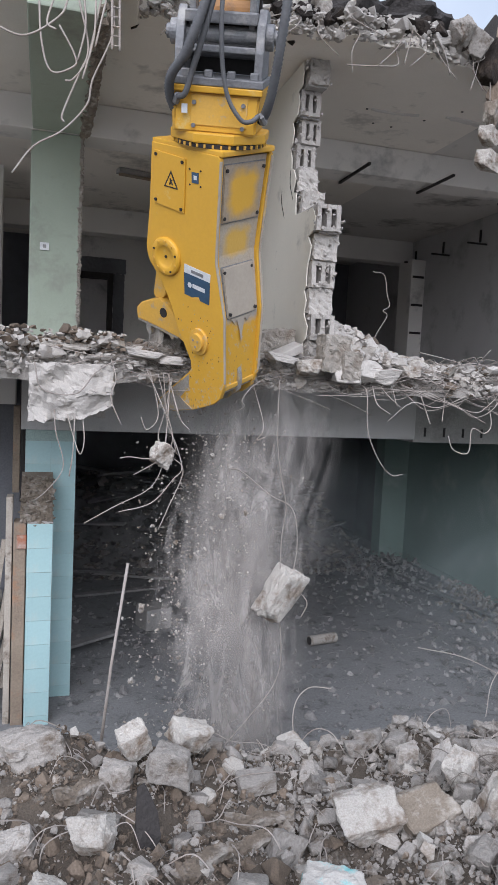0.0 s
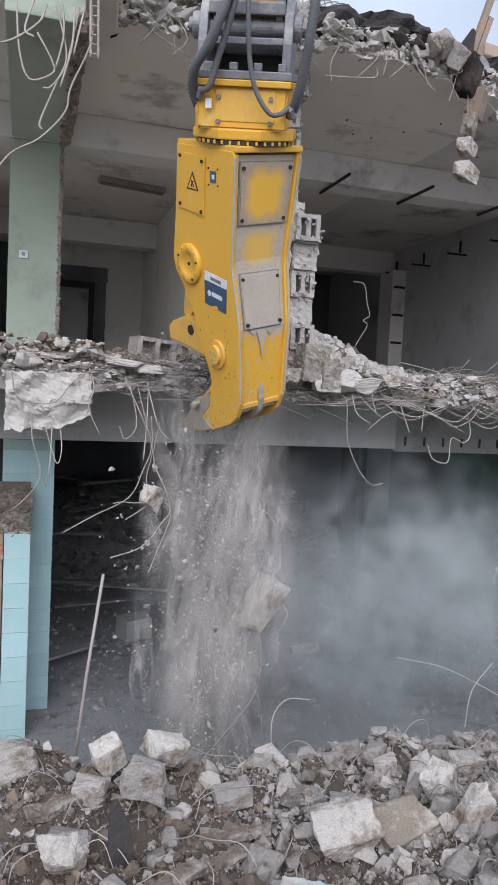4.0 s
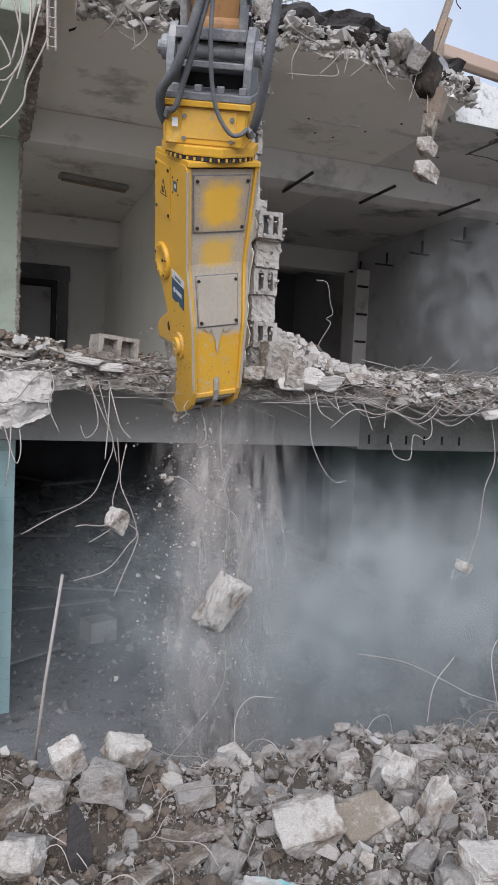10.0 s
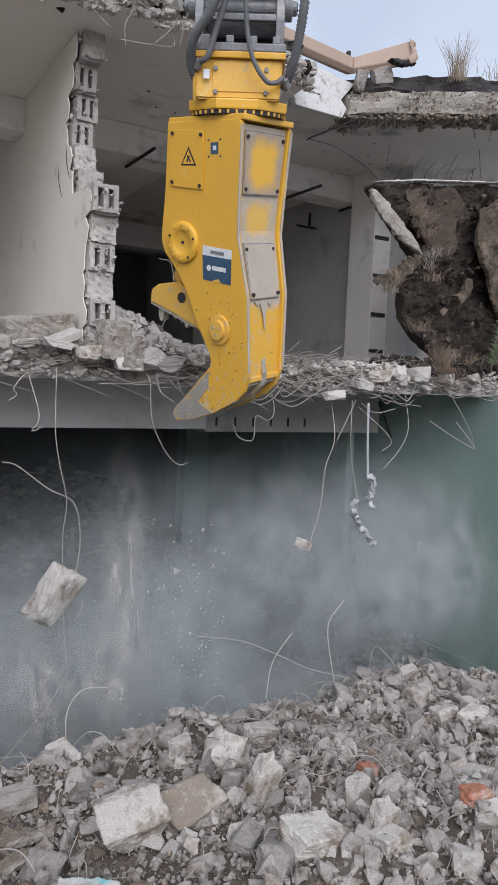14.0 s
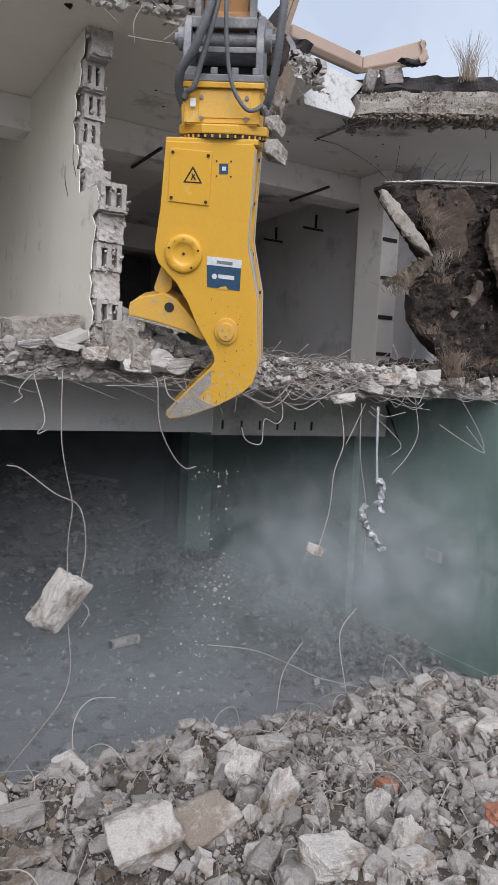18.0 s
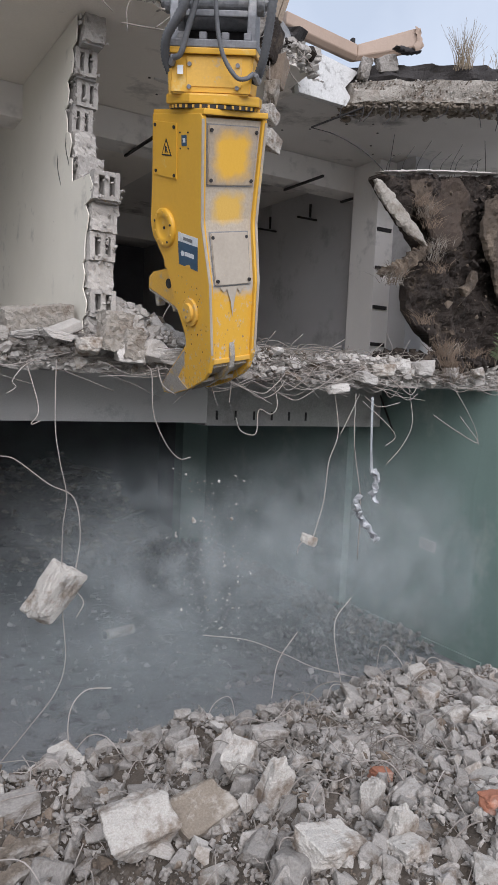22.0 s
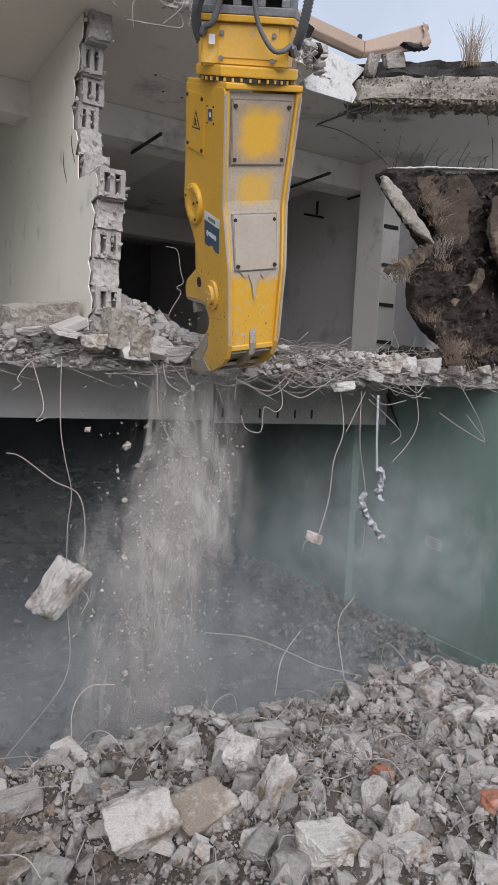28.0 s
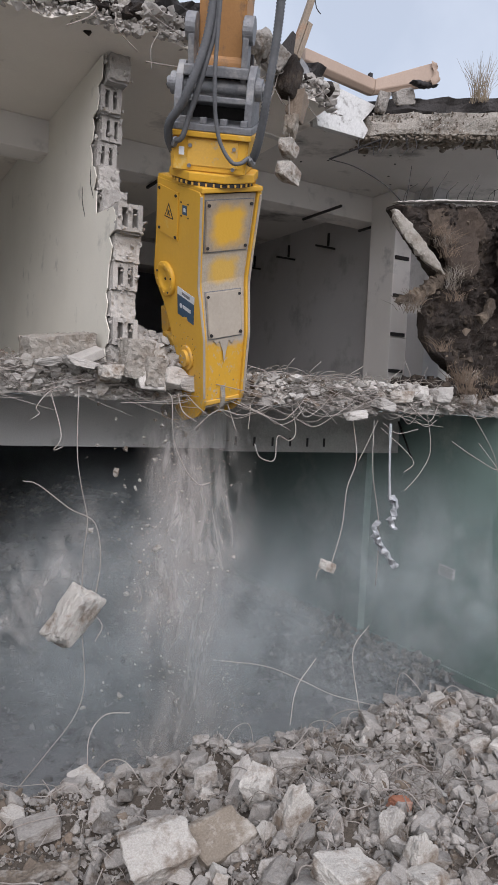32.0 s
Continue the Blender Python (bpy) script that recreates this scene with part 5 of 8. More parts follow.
for k, (x, y, z, a, b, c) in enumerate(LUMPS):
    ob = rock_object("concrete_lump", x, y, z, a, b, c, k, PALE_STONE if k % 4 == 0 else BROKEN, (rng5.uniform(-10, 10), rng5.uniform(-10, 10), rng5.uniform(-20, 20)))
    tagged(ob, "pale broken concrete lump lying on the slab edge", "rubble", "lumps on the slab edge")
for x, y, z, rz, ry in ((1.10, 5.30, 3.11, 12, 4),):
    bm = hollow_block(0.2, 0.30, 0.17)
    ob = link_mesh("hollow_block", bm, EARTHY_PALE)
    ob.matrix_basis = pose(x, y, z, 0, ry, rz)
    tagged(ob, "loose hollow concrete block lying on the rubble", "block", "loose blocks")
ob = link_mesh("slab_piece", rough_box(-0.24, 0.25, -0.11, 0.11, -0.07, 0.07, 0.025, 0.014, 6.0), EARTHY_PALE)
ob.matrix_basis = pose(1.74, 5.42, 3.16, 6, -9, 8)
tagged(ob, "flat broken concrete slab piece leaning on the rubble", "rubble")
ob = link_mesh("slab_piece", prism([(-0.14, -0.07), (0.12, -0.08), (0.16, 0.05), (-0.1, 0.08)], -0.03, 0.03, "z", 0.008), BROKEN)
ob.matrix_basis = pose(1.86, 5.18, 3.07, 6, -24, 20)
tagged(ob, "small broken concrete slab piece leaning on the rubble", "rubble")
for k, (x, y, z, w, h) in enumerate(((2.19, 5.05, 3.08, 0.20, 0.26), (2.30, 5.02, 3.0, 0.14, 0.20))):
    ob = link_mesh("block_stump", rough_box(-w / 2, w / 2, -0.08, 0.08, -h / 2, h / 2, 0.02, 0.016, 3.0 + k), EARTHY_PALE)
    ob.matrix_basis = pose(x, y, z, 3, 2, 4)
    tagged(ob, "broken stump of a hollow block standing on the slab", "block")

# hanging and tangled bars
BARS = [
    [(0.12, 4.91, 2.91), (0.17, 4.90, 2.74), (0.38, 4.90, 2.72), (0.50, 4.90, 2.86), (0.63, 4.92, 2.94), (0.75, 5.0, 2.93)],
    [(0.25, 5.0, 2.62), (0.26, 4.93, 2.47), (0.31, 4.92, 2.29), (0.29, 4.9, 2.19), (0.20, 4.9, 2.08), (0.14, 4.9, 2.03)],
    [(0.33, 5.0, 2.58), (0.39, 4.93, 2.38), (0.42, 4.92, 2.33), (0.44, 4.93, 2.42), (0.43, 5.0, 2.56)],
    [(0.38, 5.0, 2.6), (0.37, 4.93, 2.34), (0.35, 4.93, 2.18)], [(0.60, 4.95, 2.95), (0.63, 4.9, 2.82), (0.60, 4.9, 2.7), (0.67, 4.9, 2.53)],
    [(0.85, 5.1, 2.90), (0.95, 4.95, 2.65), (1.02, 4.93, 2.46), (0.97, 4.93, 2.29), (0.88, 4.92, 2.11), (0.65, 4.9, 1.99), (0.45, 4.88, 1.88)],
    [(1.02, 5.15, 2.9), (0.99, 4.97, 2.62), (0.97, 4.93, 2.36)],
    [(0.93, 5.1, 2.88), (1.00, 4.95, 2.55), (1.05, 4.93, 2.34)],
    [(0.88, 5.1, 2.88), (0.92, 4.95, 2.6), (0.84, 4.9, 2.50), (0.80, 4.9, 2.58)], [(1.0, 5.1, 2.88), (1.04, 4.95, 2.66), (1.08, 4.95, 2.56), (1.14, 4.95, 2.5)],
    [(1.64, 5.2, 2.84), (1.66, 4.95, 2.55), (1.61, 4.93, 2.45), (1.67, 4.93, 2.47)],
    [(1.81, 5.1, 2.87), (1.77, 4.95, 2.45), (1.80, 4.93, 2.21), (1.85, 4.93, 1.98), (1.83, 4.93, 1.76), (1.83, 4.93, 1.48)],
    [(1.42, 4.9, 2.25), (1.52, 4.93, 2.22), (1.73, 4.93, 2.06), (1.90, 4.93, 1.96), (1.95, 4.93, 1.71), (1.92, 4.93, 1.44)],
    [(1.84, 4.93, 1.22), (1.87, 4.93, 0.86), (1.80, 4.9, 0.66), (1.6, 4.8, 0.5), (1.4, 4.7, 0.36)],
    [(2.44, 5.05, 2.86), (2.43, 4.94, 2.8), (2.45, 4.93, 2.53), (2.55, 4.93, 2.32), (2.66, 4.93, 2.21), (2.75, 4.93, 2.22)],
    [(2.52, 5.05, 2.86), (2.51, 4.93, 2.73), (2.62, 4.93, 2.66)], [(2.58, 5.05, 2.86), (2.62, 4.95, 2.78), (2.72, 4.93, 2.70)], [(2.68, 5.05, 2.86), (2.68, 4.95, 2.72)],
    [(3.11, 4.93, 2.51), (3.16, 4.93, 2.41), (3.29, 4.93, 2.39), (3.31, 4.93, 2.57), (3.42, 4.93, 2.54), (3.50, 4.97, 2.62), (3.48, 5.05, 2.88)],
    [(2.75, 5.05, 2.88), (3.12, 4.9, 2.74), (3.40, 4.9, 2.62)], [(2.93, 5.0, 2.84), (3.27, 4.9, 2.70), (3.41, 4.9, 2.75), (3.6, 5.0, 2.88)],
    [(4.06, 5.0, 2.80), (4.08, 4.93, 2.41), (4.00, 4.93, 2.16), (3.97, 4.93, 1.84), (3.88, 4.93, 1.53)],
    [(4.89, 5.0, 2.80), (4.89, 4.93, 2.49), (4.79, 4.93, 2.29), (4.62, 4.93, 2.13)], [(4.38, 5.0, 2.66), (4.62, 4.93, 2.46), (4.70, 4.93, 2.36), (4.60, 4.93, 2.29)],
    [(5.14, 4.93, 2.56), (5.44, 4.93, 2.42), (5.74, 4.93, 2.31), (5.5, 4.95, 2.55)], [(5.40, 5.0, 2.86), (5.55, 4.93, 2.62), (5.69, 4.93, 2.44), (5.75, 4.93, 2.29)],
    [(1.66, 5.05, 2.86), (1.56, 4.95, 2.81), (1.49, 4.93, 2.72), (1.51, 4.93, 2.68), (1.46, 4.93, 2.64)], [(4.30, 5.0, 2.72), (4.26, 4.93, 2.29), (4.36, 4.93, 1.82), (4.36, 4.93, 1.33)],
    [(4.34, 5.0, 2.72), (4.18, 4.93, 2.52), (4.10, 4.93, 2.38)], [(4.4, 5.0, 2.70), (4.5, 4.93, 2.62), (4.7, 4.9, 2.66)], [(2.9, 5.0, 2.8), (2.95, 4.93, 2.6)], [(3.1, 5.0, 2.8), (3.05, 4.93, 2.62)],
    [(3.62, 5.0, 2.86), (3.45, 4.9, 2.72), (3.3, 4.9, 2.66), (3.15, 4.9, 2.74)],
]
for k, b in enumerate(BARS):
    rebar(floor_upper, b, 0.0036 if k % 3 else 0.0044)
for k in range(150):
    x = rng5.choice((rng5.uniform(0.6, 1.2), rng5.uniform(1.2, 2.4), rng5.uniform(2.4, 3.8), rng5.uniform(3.0, 5.0), rng5.uniform(3.8, 6.6)))
    L_ = rng5.uniform(0.18, 0.75) * rng5.choice((-1, 1))
    y, z = slab_front(x) - rng5.uniform(0.0, 0.13), rng5.uniform(2.82, 3.02)
    a, b = rng5.uniform(-0.06, 0.05), rng5.uniform(-0.16, 0.08)
    rebar(floor_upper, [(x, y + 0.12, z), (x + L_ * 0.3, y, z + a), (x + L_ * 0.65, y - rng5.uniform(0, 0.06), z + a + b * 0.5), (x + L_, y + rng5.uniform(-0.04, 0.05), z + a + b)], rng5.uniform(0.0018, 0.0034), 4)
for k in range(75):
    x = rng5.choice((rng5.uniform(2.6, 4.2), rng5.uniform(4.0, 6.6)))
    y, z, l_ = slab_front(x) - rng5.uniform(0.04, 0.16), rng5.uniform(2.84, 2.99), rng5.uniform(0.35, 0.95) * rng5.choice((-1, 1, 1))
    dip = rng5.uniform(0.02, 0.16)
    rebar(floor_upper, [(x, y + 0.12, z), (x + l_ * 0.25, y, z - dip * 0.3), (x + l_ * 0.55, y - 0.03, z - dip), (x + l_ * 0.8, y - 0.02, z - dip * rng5.uniform(0.3, 1.6)), (x + l_, y + 0.02, z - dip * rng5.uniform(-0.2, 2.0))], rng5.uniform(0.0022, 0.0038), 4)
for k in range(9):
    x = rng5.uniform(3.0, 6.0)
    z = ZS + rng5.uniform(0.02, 0.08)
    rebar(floor_upper, [(x, 5.2, z), (x + rng5.uniform(-0.05, 0.05), 5.15, z + 0.06), (x + rng5.uniform(-0.1, 0.1), 5.1, z + rng5.uniform(0.1, 0.2))], 0.003, 4)

# lumps hanging on bars; each carries the bars that end in it
def hanging_lump(at, size, seed, material, turn, bars, label):
    ob = rock_object("hanging_lump", 0, 0, 0, *size, seed, material, turn)
    ob.matrix_basis = pose(*at)
    for v in ob.data.vertices:
        v.co = pose(0, 0, 0, *turn) @ v.co
    tagged(ob, label, "rubble", "lumps hanging on bars")
    for b in bars:
        rebar(ob, b, 0.0038)
    return ob


SMALL_AT, LARGE_AT, FLAT_AT = (0.95, 4.93, 2.34), (1.85, 4.93, 1.33), (3.85, 4.93, 1.53)
small_lump = hanging_lump(SMALL_AT, (0.085, 0.07, 0.085), 6, PALE_STONE, (8, 24, 10), [
    [(0.0, 0.05, 0.54), (0.02, 0.06, 0.30), (-0.02, 0.05, 0.12), (0.0, 0.0, 0.0)], [(0.06, 0.05, 0.50), (0.03, 0.06, 0.25), (0.10, 0.0, 0.05), (0.14, 0.0, -0.10), (0.08, -0.02, -0.17), (-0.06, -0.02, -0.33), (-0.28, -0.03, -0.39)],
    [(0.02, 0.0, 0.02), (-0.09, -0.04, -0.03), (-0.22, -0.05, -0.02), (-0.28, -0.04, -0.03)], [(0.05, 0.0, 0.0), (-0.08, -0.03, -0.08), (-0.19, -0.04, -0.14)], [(0.07, 0.0, -0.02), (0.15, 0.0, -0.12), (0.05, -0.01, -0.38), (-0.01, -0.03, -0.51)]],
    "small pale concrete lump caught in hanging bars")
large_lump = hanging_lump(LARGE_AT, (0.125, 0.11, 0.215), 4, PALE_STONE, (8, 27, 10), [
    [(0.04, 0.0, 0.10), (0.14, 0.02, 0.02), (0.20, 0.0, -0.06), (0.16, 0.0, -0.16)]], "pale concrete lump hanging on two thin bars")
flat_lump = hanging_lump(FLAT_AT, (0.075, 0.05, 0.042), 3, PALE_STONE, (8, 20, 10), [
    [(-0.04, 0.0, 0.0), (-0.10, 0.0, -0.04), (-0.11, 0.0, -0.10)]], "flat pale concrete lump hanging on a bar")
strip = empty("foil_strip")
tagged(strip, "crumpled silver foil strip hanging from the slab edge", "foil")
part("strip_length", prism([(4.385, 2.70), (4.41, 2.70), (4.425, 2.30), (4.452, 2.05), (4.425, 2.05), (4.405, 2.3)], 4.9, 4.906, "y"), FOIL, strip)
for pts in ([(4.45, 4.9, 2.10), (4.48, 4.88, 2.0), (4.46, 4.9, 1.9), (4.50, 4.9, 1.80)], [(4.32, 4.9, 1.88), (4.28, 4.88, 1.82), (4.31, 4.9, 1.74), (4.38, 4.9, 1.66), (4.46, 4.88, 1.56), (4.54, 4.9, 1.48)]):
    bm = tube(curve(pts, 9), 0.024, 9)
    for v in bm.verts:
        v.co += Vector((noise.noise(v.co * 30), noise.noise(v.co * 24), noise.noise(v.co * 27))) * 0.032
    part("crumpled_end", bm, FOIL, strip)

def torn_strip(upper, lower, y, thick, seed, rough=0.012, step=0.012):
    """A thin broken strip of slab between an upper and a lower line in x and z."""
    def at(line, u):
        k = min(len(line) - 2, int(u * (len(line) - 1)))
        w = u * (len(line) - 1) - k
        return Vector((line[k][0] + (line[k + 1][0] - line[k][0]) * w, 0, line[k][1] + (line[k + 1][1] - line[k][1]) * w))
    n, m = int((at(upper, 0) - at(upper, 1)).length / step) + 2, 7
    bm = bmesh.new()
    rings = []
    for i in range(n + 1):
        u = i / n
        a, b = at(upper, u), at(lower, u)
        close = min(1.0, 0.25 + 5 * min(u, 1 - u))
        ring = []
        for back in (False, True):
            for j in range(m + 1):
                v = j / m if not back else 1 - j / m
                p = a + (b - a) * (0.5 + (v - 0.5) * close)
                edge = abs(v - 0.5) * 2
                p.y = y + (thick if back else 0.4 * thick * edge ** 4)
                h = p * 14 + Vector((seed, 0, 0))
                p += Vector((noise.noise(h * 2.3), noise.noise(h * 1.3 + Vector((5, 0, 0))), noise.noise(h * 2.1 + Vector((0, 9, 0))))) * rough * (0.6 + edge)
                ring.append(bm.verts.new(p))
        rings.append(ring)
    c = 2 * (m + 1)
    for r0, r1 in zip(rings, rings[1:]):
        for j in range(c):
            bm.faces.new((r0[j], r0[(j + 1) % c], r1[(j + 1) % c], r1[j]))
    bm.faces.new(rings[0])
    bm.faces.new(rings[-1][::-1])
    bmesh.ops.recalc_face_normals(bm, faces=bm.faces[:])
    return bm


# ---- roof edge: debris, felt, gutter, plank, hanging lumps ----
roof_bits = []
for k in range(4200):
    x = rng5.uniform(-0.4, 4.3)
    y = roof_front(x) + abs(rng5.gauss(0.02, 0.16)) - 0.05
    s = min(0.08, 0.009 + 0.015 * rng5.expovariate(1.0))
    roof_bits.append((x, y, 5.45 + rng5.uniform(-0.06, 0.16) * min(1.0, 0.3 + (y - roof_front(x)) * 4), s, rng5.randrange(100)))
for k in range(1300):
    x = rng5.uniform(0.75, 4.0)
    roof_bits.append((x, roof_front(x) + rng5.uniform(-0.06, 0.05), rng5.uniform(5.33, 5.50), min(0.05, 0.010 + 0.012 * rng5.expovariate(1.0)), 3 * rng5.randrange(33) + 1))
spread("roof_rubble", [e for e in roof_bits if e[4] % 3], BROKEN, ceiling, squash=0.7)
spread("roof_clod", [e for e in roof_bits if e[4] % 3 == 0], SOIL, ceiling)
pebbles = [(rng5.uniform(4.62, 7.5), 0, rng5.uniform(5.36, 5.54), rng5.uniform(0.005, 0.013), rng5.randrange(100)) for _ in range(1100)]
spread("roof_pebble", [(x, 5.71 - 0.78 * min(2.4, x - 4.6) - 0.012, z, s, k) for x, _, z, s, k in pebbles if k % 3], PALE_STONE, roof_aggregate)
spread("roof_pebble", [(x, 5.71 - 0.78 * min(2.4, x - 4.6) - 0.012, z, s, k) for x, _, z, s, k in pebbles if k % 3 == 0], EARTH_STONE, roof_aggregate)
scars = [(rng5.uniform(4.60, 7.6), abs(rng5.gauss(0, 0.16)), rng5.randrange(100)) for _ in range(1500)]
spread("soffit_scar", [(x, 5.72 - 0.78 * min(2.4, x - 4.6) + d, (5.338 if d < 0.15 else ZC) - rng5.uniform(-0.012, 0.03) * (1 - d), rng5.uniform(0.010, 0.042), k) for x, d, k in scars if d < 0.45], EARTHY, roof_aggregate, squash=0.6)
for k, (x, y, z, a, b, c) in enumerate(((1.55, 5.32, 5.58, 0.16, 0.10, 0.08), (1.85, 5.30, 5.62, 0.08, 0.08, 0.10), (2.05, 5.28, 5.56, 0.10, 0.08, 0.09), (2.95, 5.15, 5.45, 0.14, 0.06, 0.05), (3.10, 5.12, 5.50, 0.12, 0.09, 0.09), (2.55, 5.2, 5.42, 0.16, 0.07, 0.035), (3.25, 5.15, 5.46, 0.10, 0.08, 0.10), (0.95, 5.35, 5.55, 0.14, 0.10, 0.09), (1.2, 5.35, 5.57, 0.10, 0.09, 0.06), (3.85, 5.65, 5.55, 0.10, 0.08, 0.14), (4.72, 5.66, 5.64, 0.13, 0.06, 0.10), (4.90, 5.56, 5.70, 0.11, 0.07, 0.08))):
    ob = rock_object("concrete_lump", x, y, z, a, b, c, k + 2, BROKEN if k % 2 and x < 4.5 else STONE)
    tagged(ob, "broken concrete lump on the torn roof edge", "rubble", "lumps on the roof edge")
for k in range(26):
    x = rng5.uniform(0.6, 3.9)
    y = roof_front(x) - 0.02
    z = rng5.uniform(5.4, 5.55)
    l_ = rng5.uniform(0.12, 0.4)
    rebar(ceiling, [(x, y + 0.1, z), (x + rng5.uniform(-0.05, 0.05), y - 0.03, z - l_ * 0.2), (x + rng5.uniform(-0.12, 0.12), y - 0.06, z - l_ * 0.6), (x + rng5.uniform(-0.2, 0.2), y - 0.05, z - l_)], 0.0035, 5)
rebar(ceiling, [(2.55, 5.2, 5.42), (2.62, 5.15, 5.22), (2.45, 5.12, 5.16), (2.2, 5.12, 5.13)], 0.005)
for k in range(7):
    x = 1.95 + 0.06 * k
    rebar(ceiling, [(x, 5.45, 5.60), (x - 0.05, 5.40, 5.72), (x + 0.10, 5.35, 5.78), (x + 0.16, 5.4, 5.70)], 0.004, 6)
for b in ([(-0.14, 4.75, 4.83), (0.03, 4.75, 4.80), (0.22, 4.75, 4.94), (0.27, 4.8, 5.08)], [(0.33, 4.8, 5.08), (0.39, 4.75, 4.79), (0.34, 4.75, 4.63), (0.25, 4.75, 4.39), (0.26, 4.75, 4.34)],
          [(0.10, 4.8, 5.08), (0.12, 4.75, 4.79), (0.18, 4.75, 4.62), (0.31, 4.75, 4.67), (0.31, 4.75, 4.74), (0.22, 4.75, 4.89)], [(0.53, 4.8, 5.12), (0.53, 4.75, 4.89), (0.42, 4.75, 4.61), (0.39, 4.75, 4.46), (0.25, 4.75, 4.29), (0.09, 4.75, 4.18), (-0.03, 4.75, 4.01)],
          [(0.46, 4.8, 5.1), (0.39, 4.75, 4.74), (0.31, 4.75, 4.60), (0.26, 4.75, 4.58)], [(0.36, 4.8, 5.1), (0.37, 4.74, 4.9), (0.33, 4.74, 4.7)], [(0.43, 4.8, 5.1), (0.42, 4.74, 4.85), (0.36, 4.74, 4.6)], [(0.2, 4.8, 5.1), (0.15, 4.75, 4.9), (0.2, 4.7, 4.84)], [(0.49, 4.8, 5.1), (0.46, 4.75, 4.95), (0.43, 4.75, 4.8)]):
    rebar(ceiling, b, 0.0065)
cage = [(0.52, 4.75), (0.565, 4.75)]
for x, y in cage:
    rebar(ceiling, [(x, y, 5.15), (x + 0.005, y, 4.95), (x + 0.01, y, 4.80)], 0.008)
for k in range(6):
    part("stirrup", tube([(0.52, 4.745, 5.1 - 0.055 * k), (0.57, 4.745, 5.1 - 0.055 * k)], 0.004, 5), REBAR, ceiling)
# broken corner of the green beam
spread("beam_crumb", [(0.49 + rng5.uniform(-0.035, 0.03), rng5.uniform(4.85, 7.15), 5.04 + rng5.uniform(-0.02, 0.05), rng5.uniform(0.010, 0.035), rng5.randrange(100)) for _ in range(1100)], EARTHY, ceiling)
spread("column_crumb", [(0.465 + rng5.uniform(-0.004, 0.012), 7.16 + rng5.uniform(-0.01, 0.02), rng5.uniform(2.99, 5.03), rng5.uniform(0.006, 0.022), rng5.randrange(100)) for _ in range(600)], EARTHY_PALE, ceiling)

gutter = empty("roof_gutter")
tagged(gutter, "bent tan sheet-metal gutter on the torn roof edge", "gutter")
GP = [(0.0, -0.065), (0.06, -0.075), (0.10, -0.04), (0.10, 0.06), (0.0, 0.07)]
def gutter_run(a, b, flare=1.0):
    a, b = Vector(a), Vector(b)
    bm = bmesh.new()
    r = [[bm.verts.new((p.x, p.y - u, p.z + w * f)) for u, w in GP] for p, f in ((a, 1.0), (b, flare))]
    for k in range(5):
        bm.faces.new((r[0][k], r[1][k], r[1][(k + 1) % 5], r[0][(k + 1) % 5]))
    bm.faces.new(r[0])
    bm.faces.new(r[1][::-1])
    bmesh.ops.recalc_face_normals(bm, faces=bm.faces[:])
    bmesh.ops.bevel(bm, geom=bm.edges[:], offset=0.006, segments=1, affect="EDGES")
    return bm
part("gutter_run", gutter_run((3.88, 5.80, 5.87), (4.645, 5.78, 5.795)), TAN, gutter)
part("gutter_run", gutter_run((4.648, 5.78, 5.795), (5.08, 5.46, 5.91), 1.55), TAN, gutter)
part("gutter_torn_end", torn_strip([(5.06, 6.01), (5.10, 5.97), (5.12, 5.90), (5.14, 5.81)], [(5.02, 6.00), (5.04, 5.96), (5.05, 5.88), (4.99, 5.79)], 5.362, 0.004, 4.0, 0.014), TAN, gutter)
part("gutter_torn_end", torn_strip([(4.84, 5.80), (4.98, 5.815), (5.14, 5.835)], [(4.85, 5.77), (4.98, 5.765), (5.13, 5.80)], 5.37, 0.07, 6.0, 0.012), IRON, gutter)
part("gutter_clip", make_box(4.60, 4.63, 5.70, 5.74, 5.86, 5.91, 0.004), IRON, gutter)
plank = empty("leaning_plank", pose(3.60, 5.32, 5.86, 0, 18, 0))
tagged(plank, "pale plank with a dark groove leaning out of the roof", "plank")
part("board", make_box(-0.035, 0.012, -0.03, 0.02, -0.26, 0.27, 0.004), WOOD, plank)
part("board", make_box(0.020, 0.065, -0.02, 0.02, -0.26, 0.06, 0.004), WOOD, plank)
part("nail_wire", tube(curve([(0.0, -0.03, 0.25), (0.04, -0.04, 0.18), (0.09, -0.04, 0.16)]), 0.004, 5), IRON, plank)
slate = link_mesh("felt_scrap", prism([(3.28, 5.52), (3.42, 5.72), (3.45, 5.70), (3.43, 5.48), (3.34, 5.45)], 5.18, 5.21, "y", 0.004), TAR)
tagged(slate, "stiff dark roofing felt scrap standing on the roof edge", "felt")
slate = link_mesh("felt_scrap", prism([(3.58, 5.66), (3.68, 5.58), (3.76, 5.42), (3.70, 5.38), (3.62, 5.5)], 5.34, 5.37, "y", 0.004), STEEL)
tagged(slate, "grey sheet scrap hanging off the roof edge", "felt")
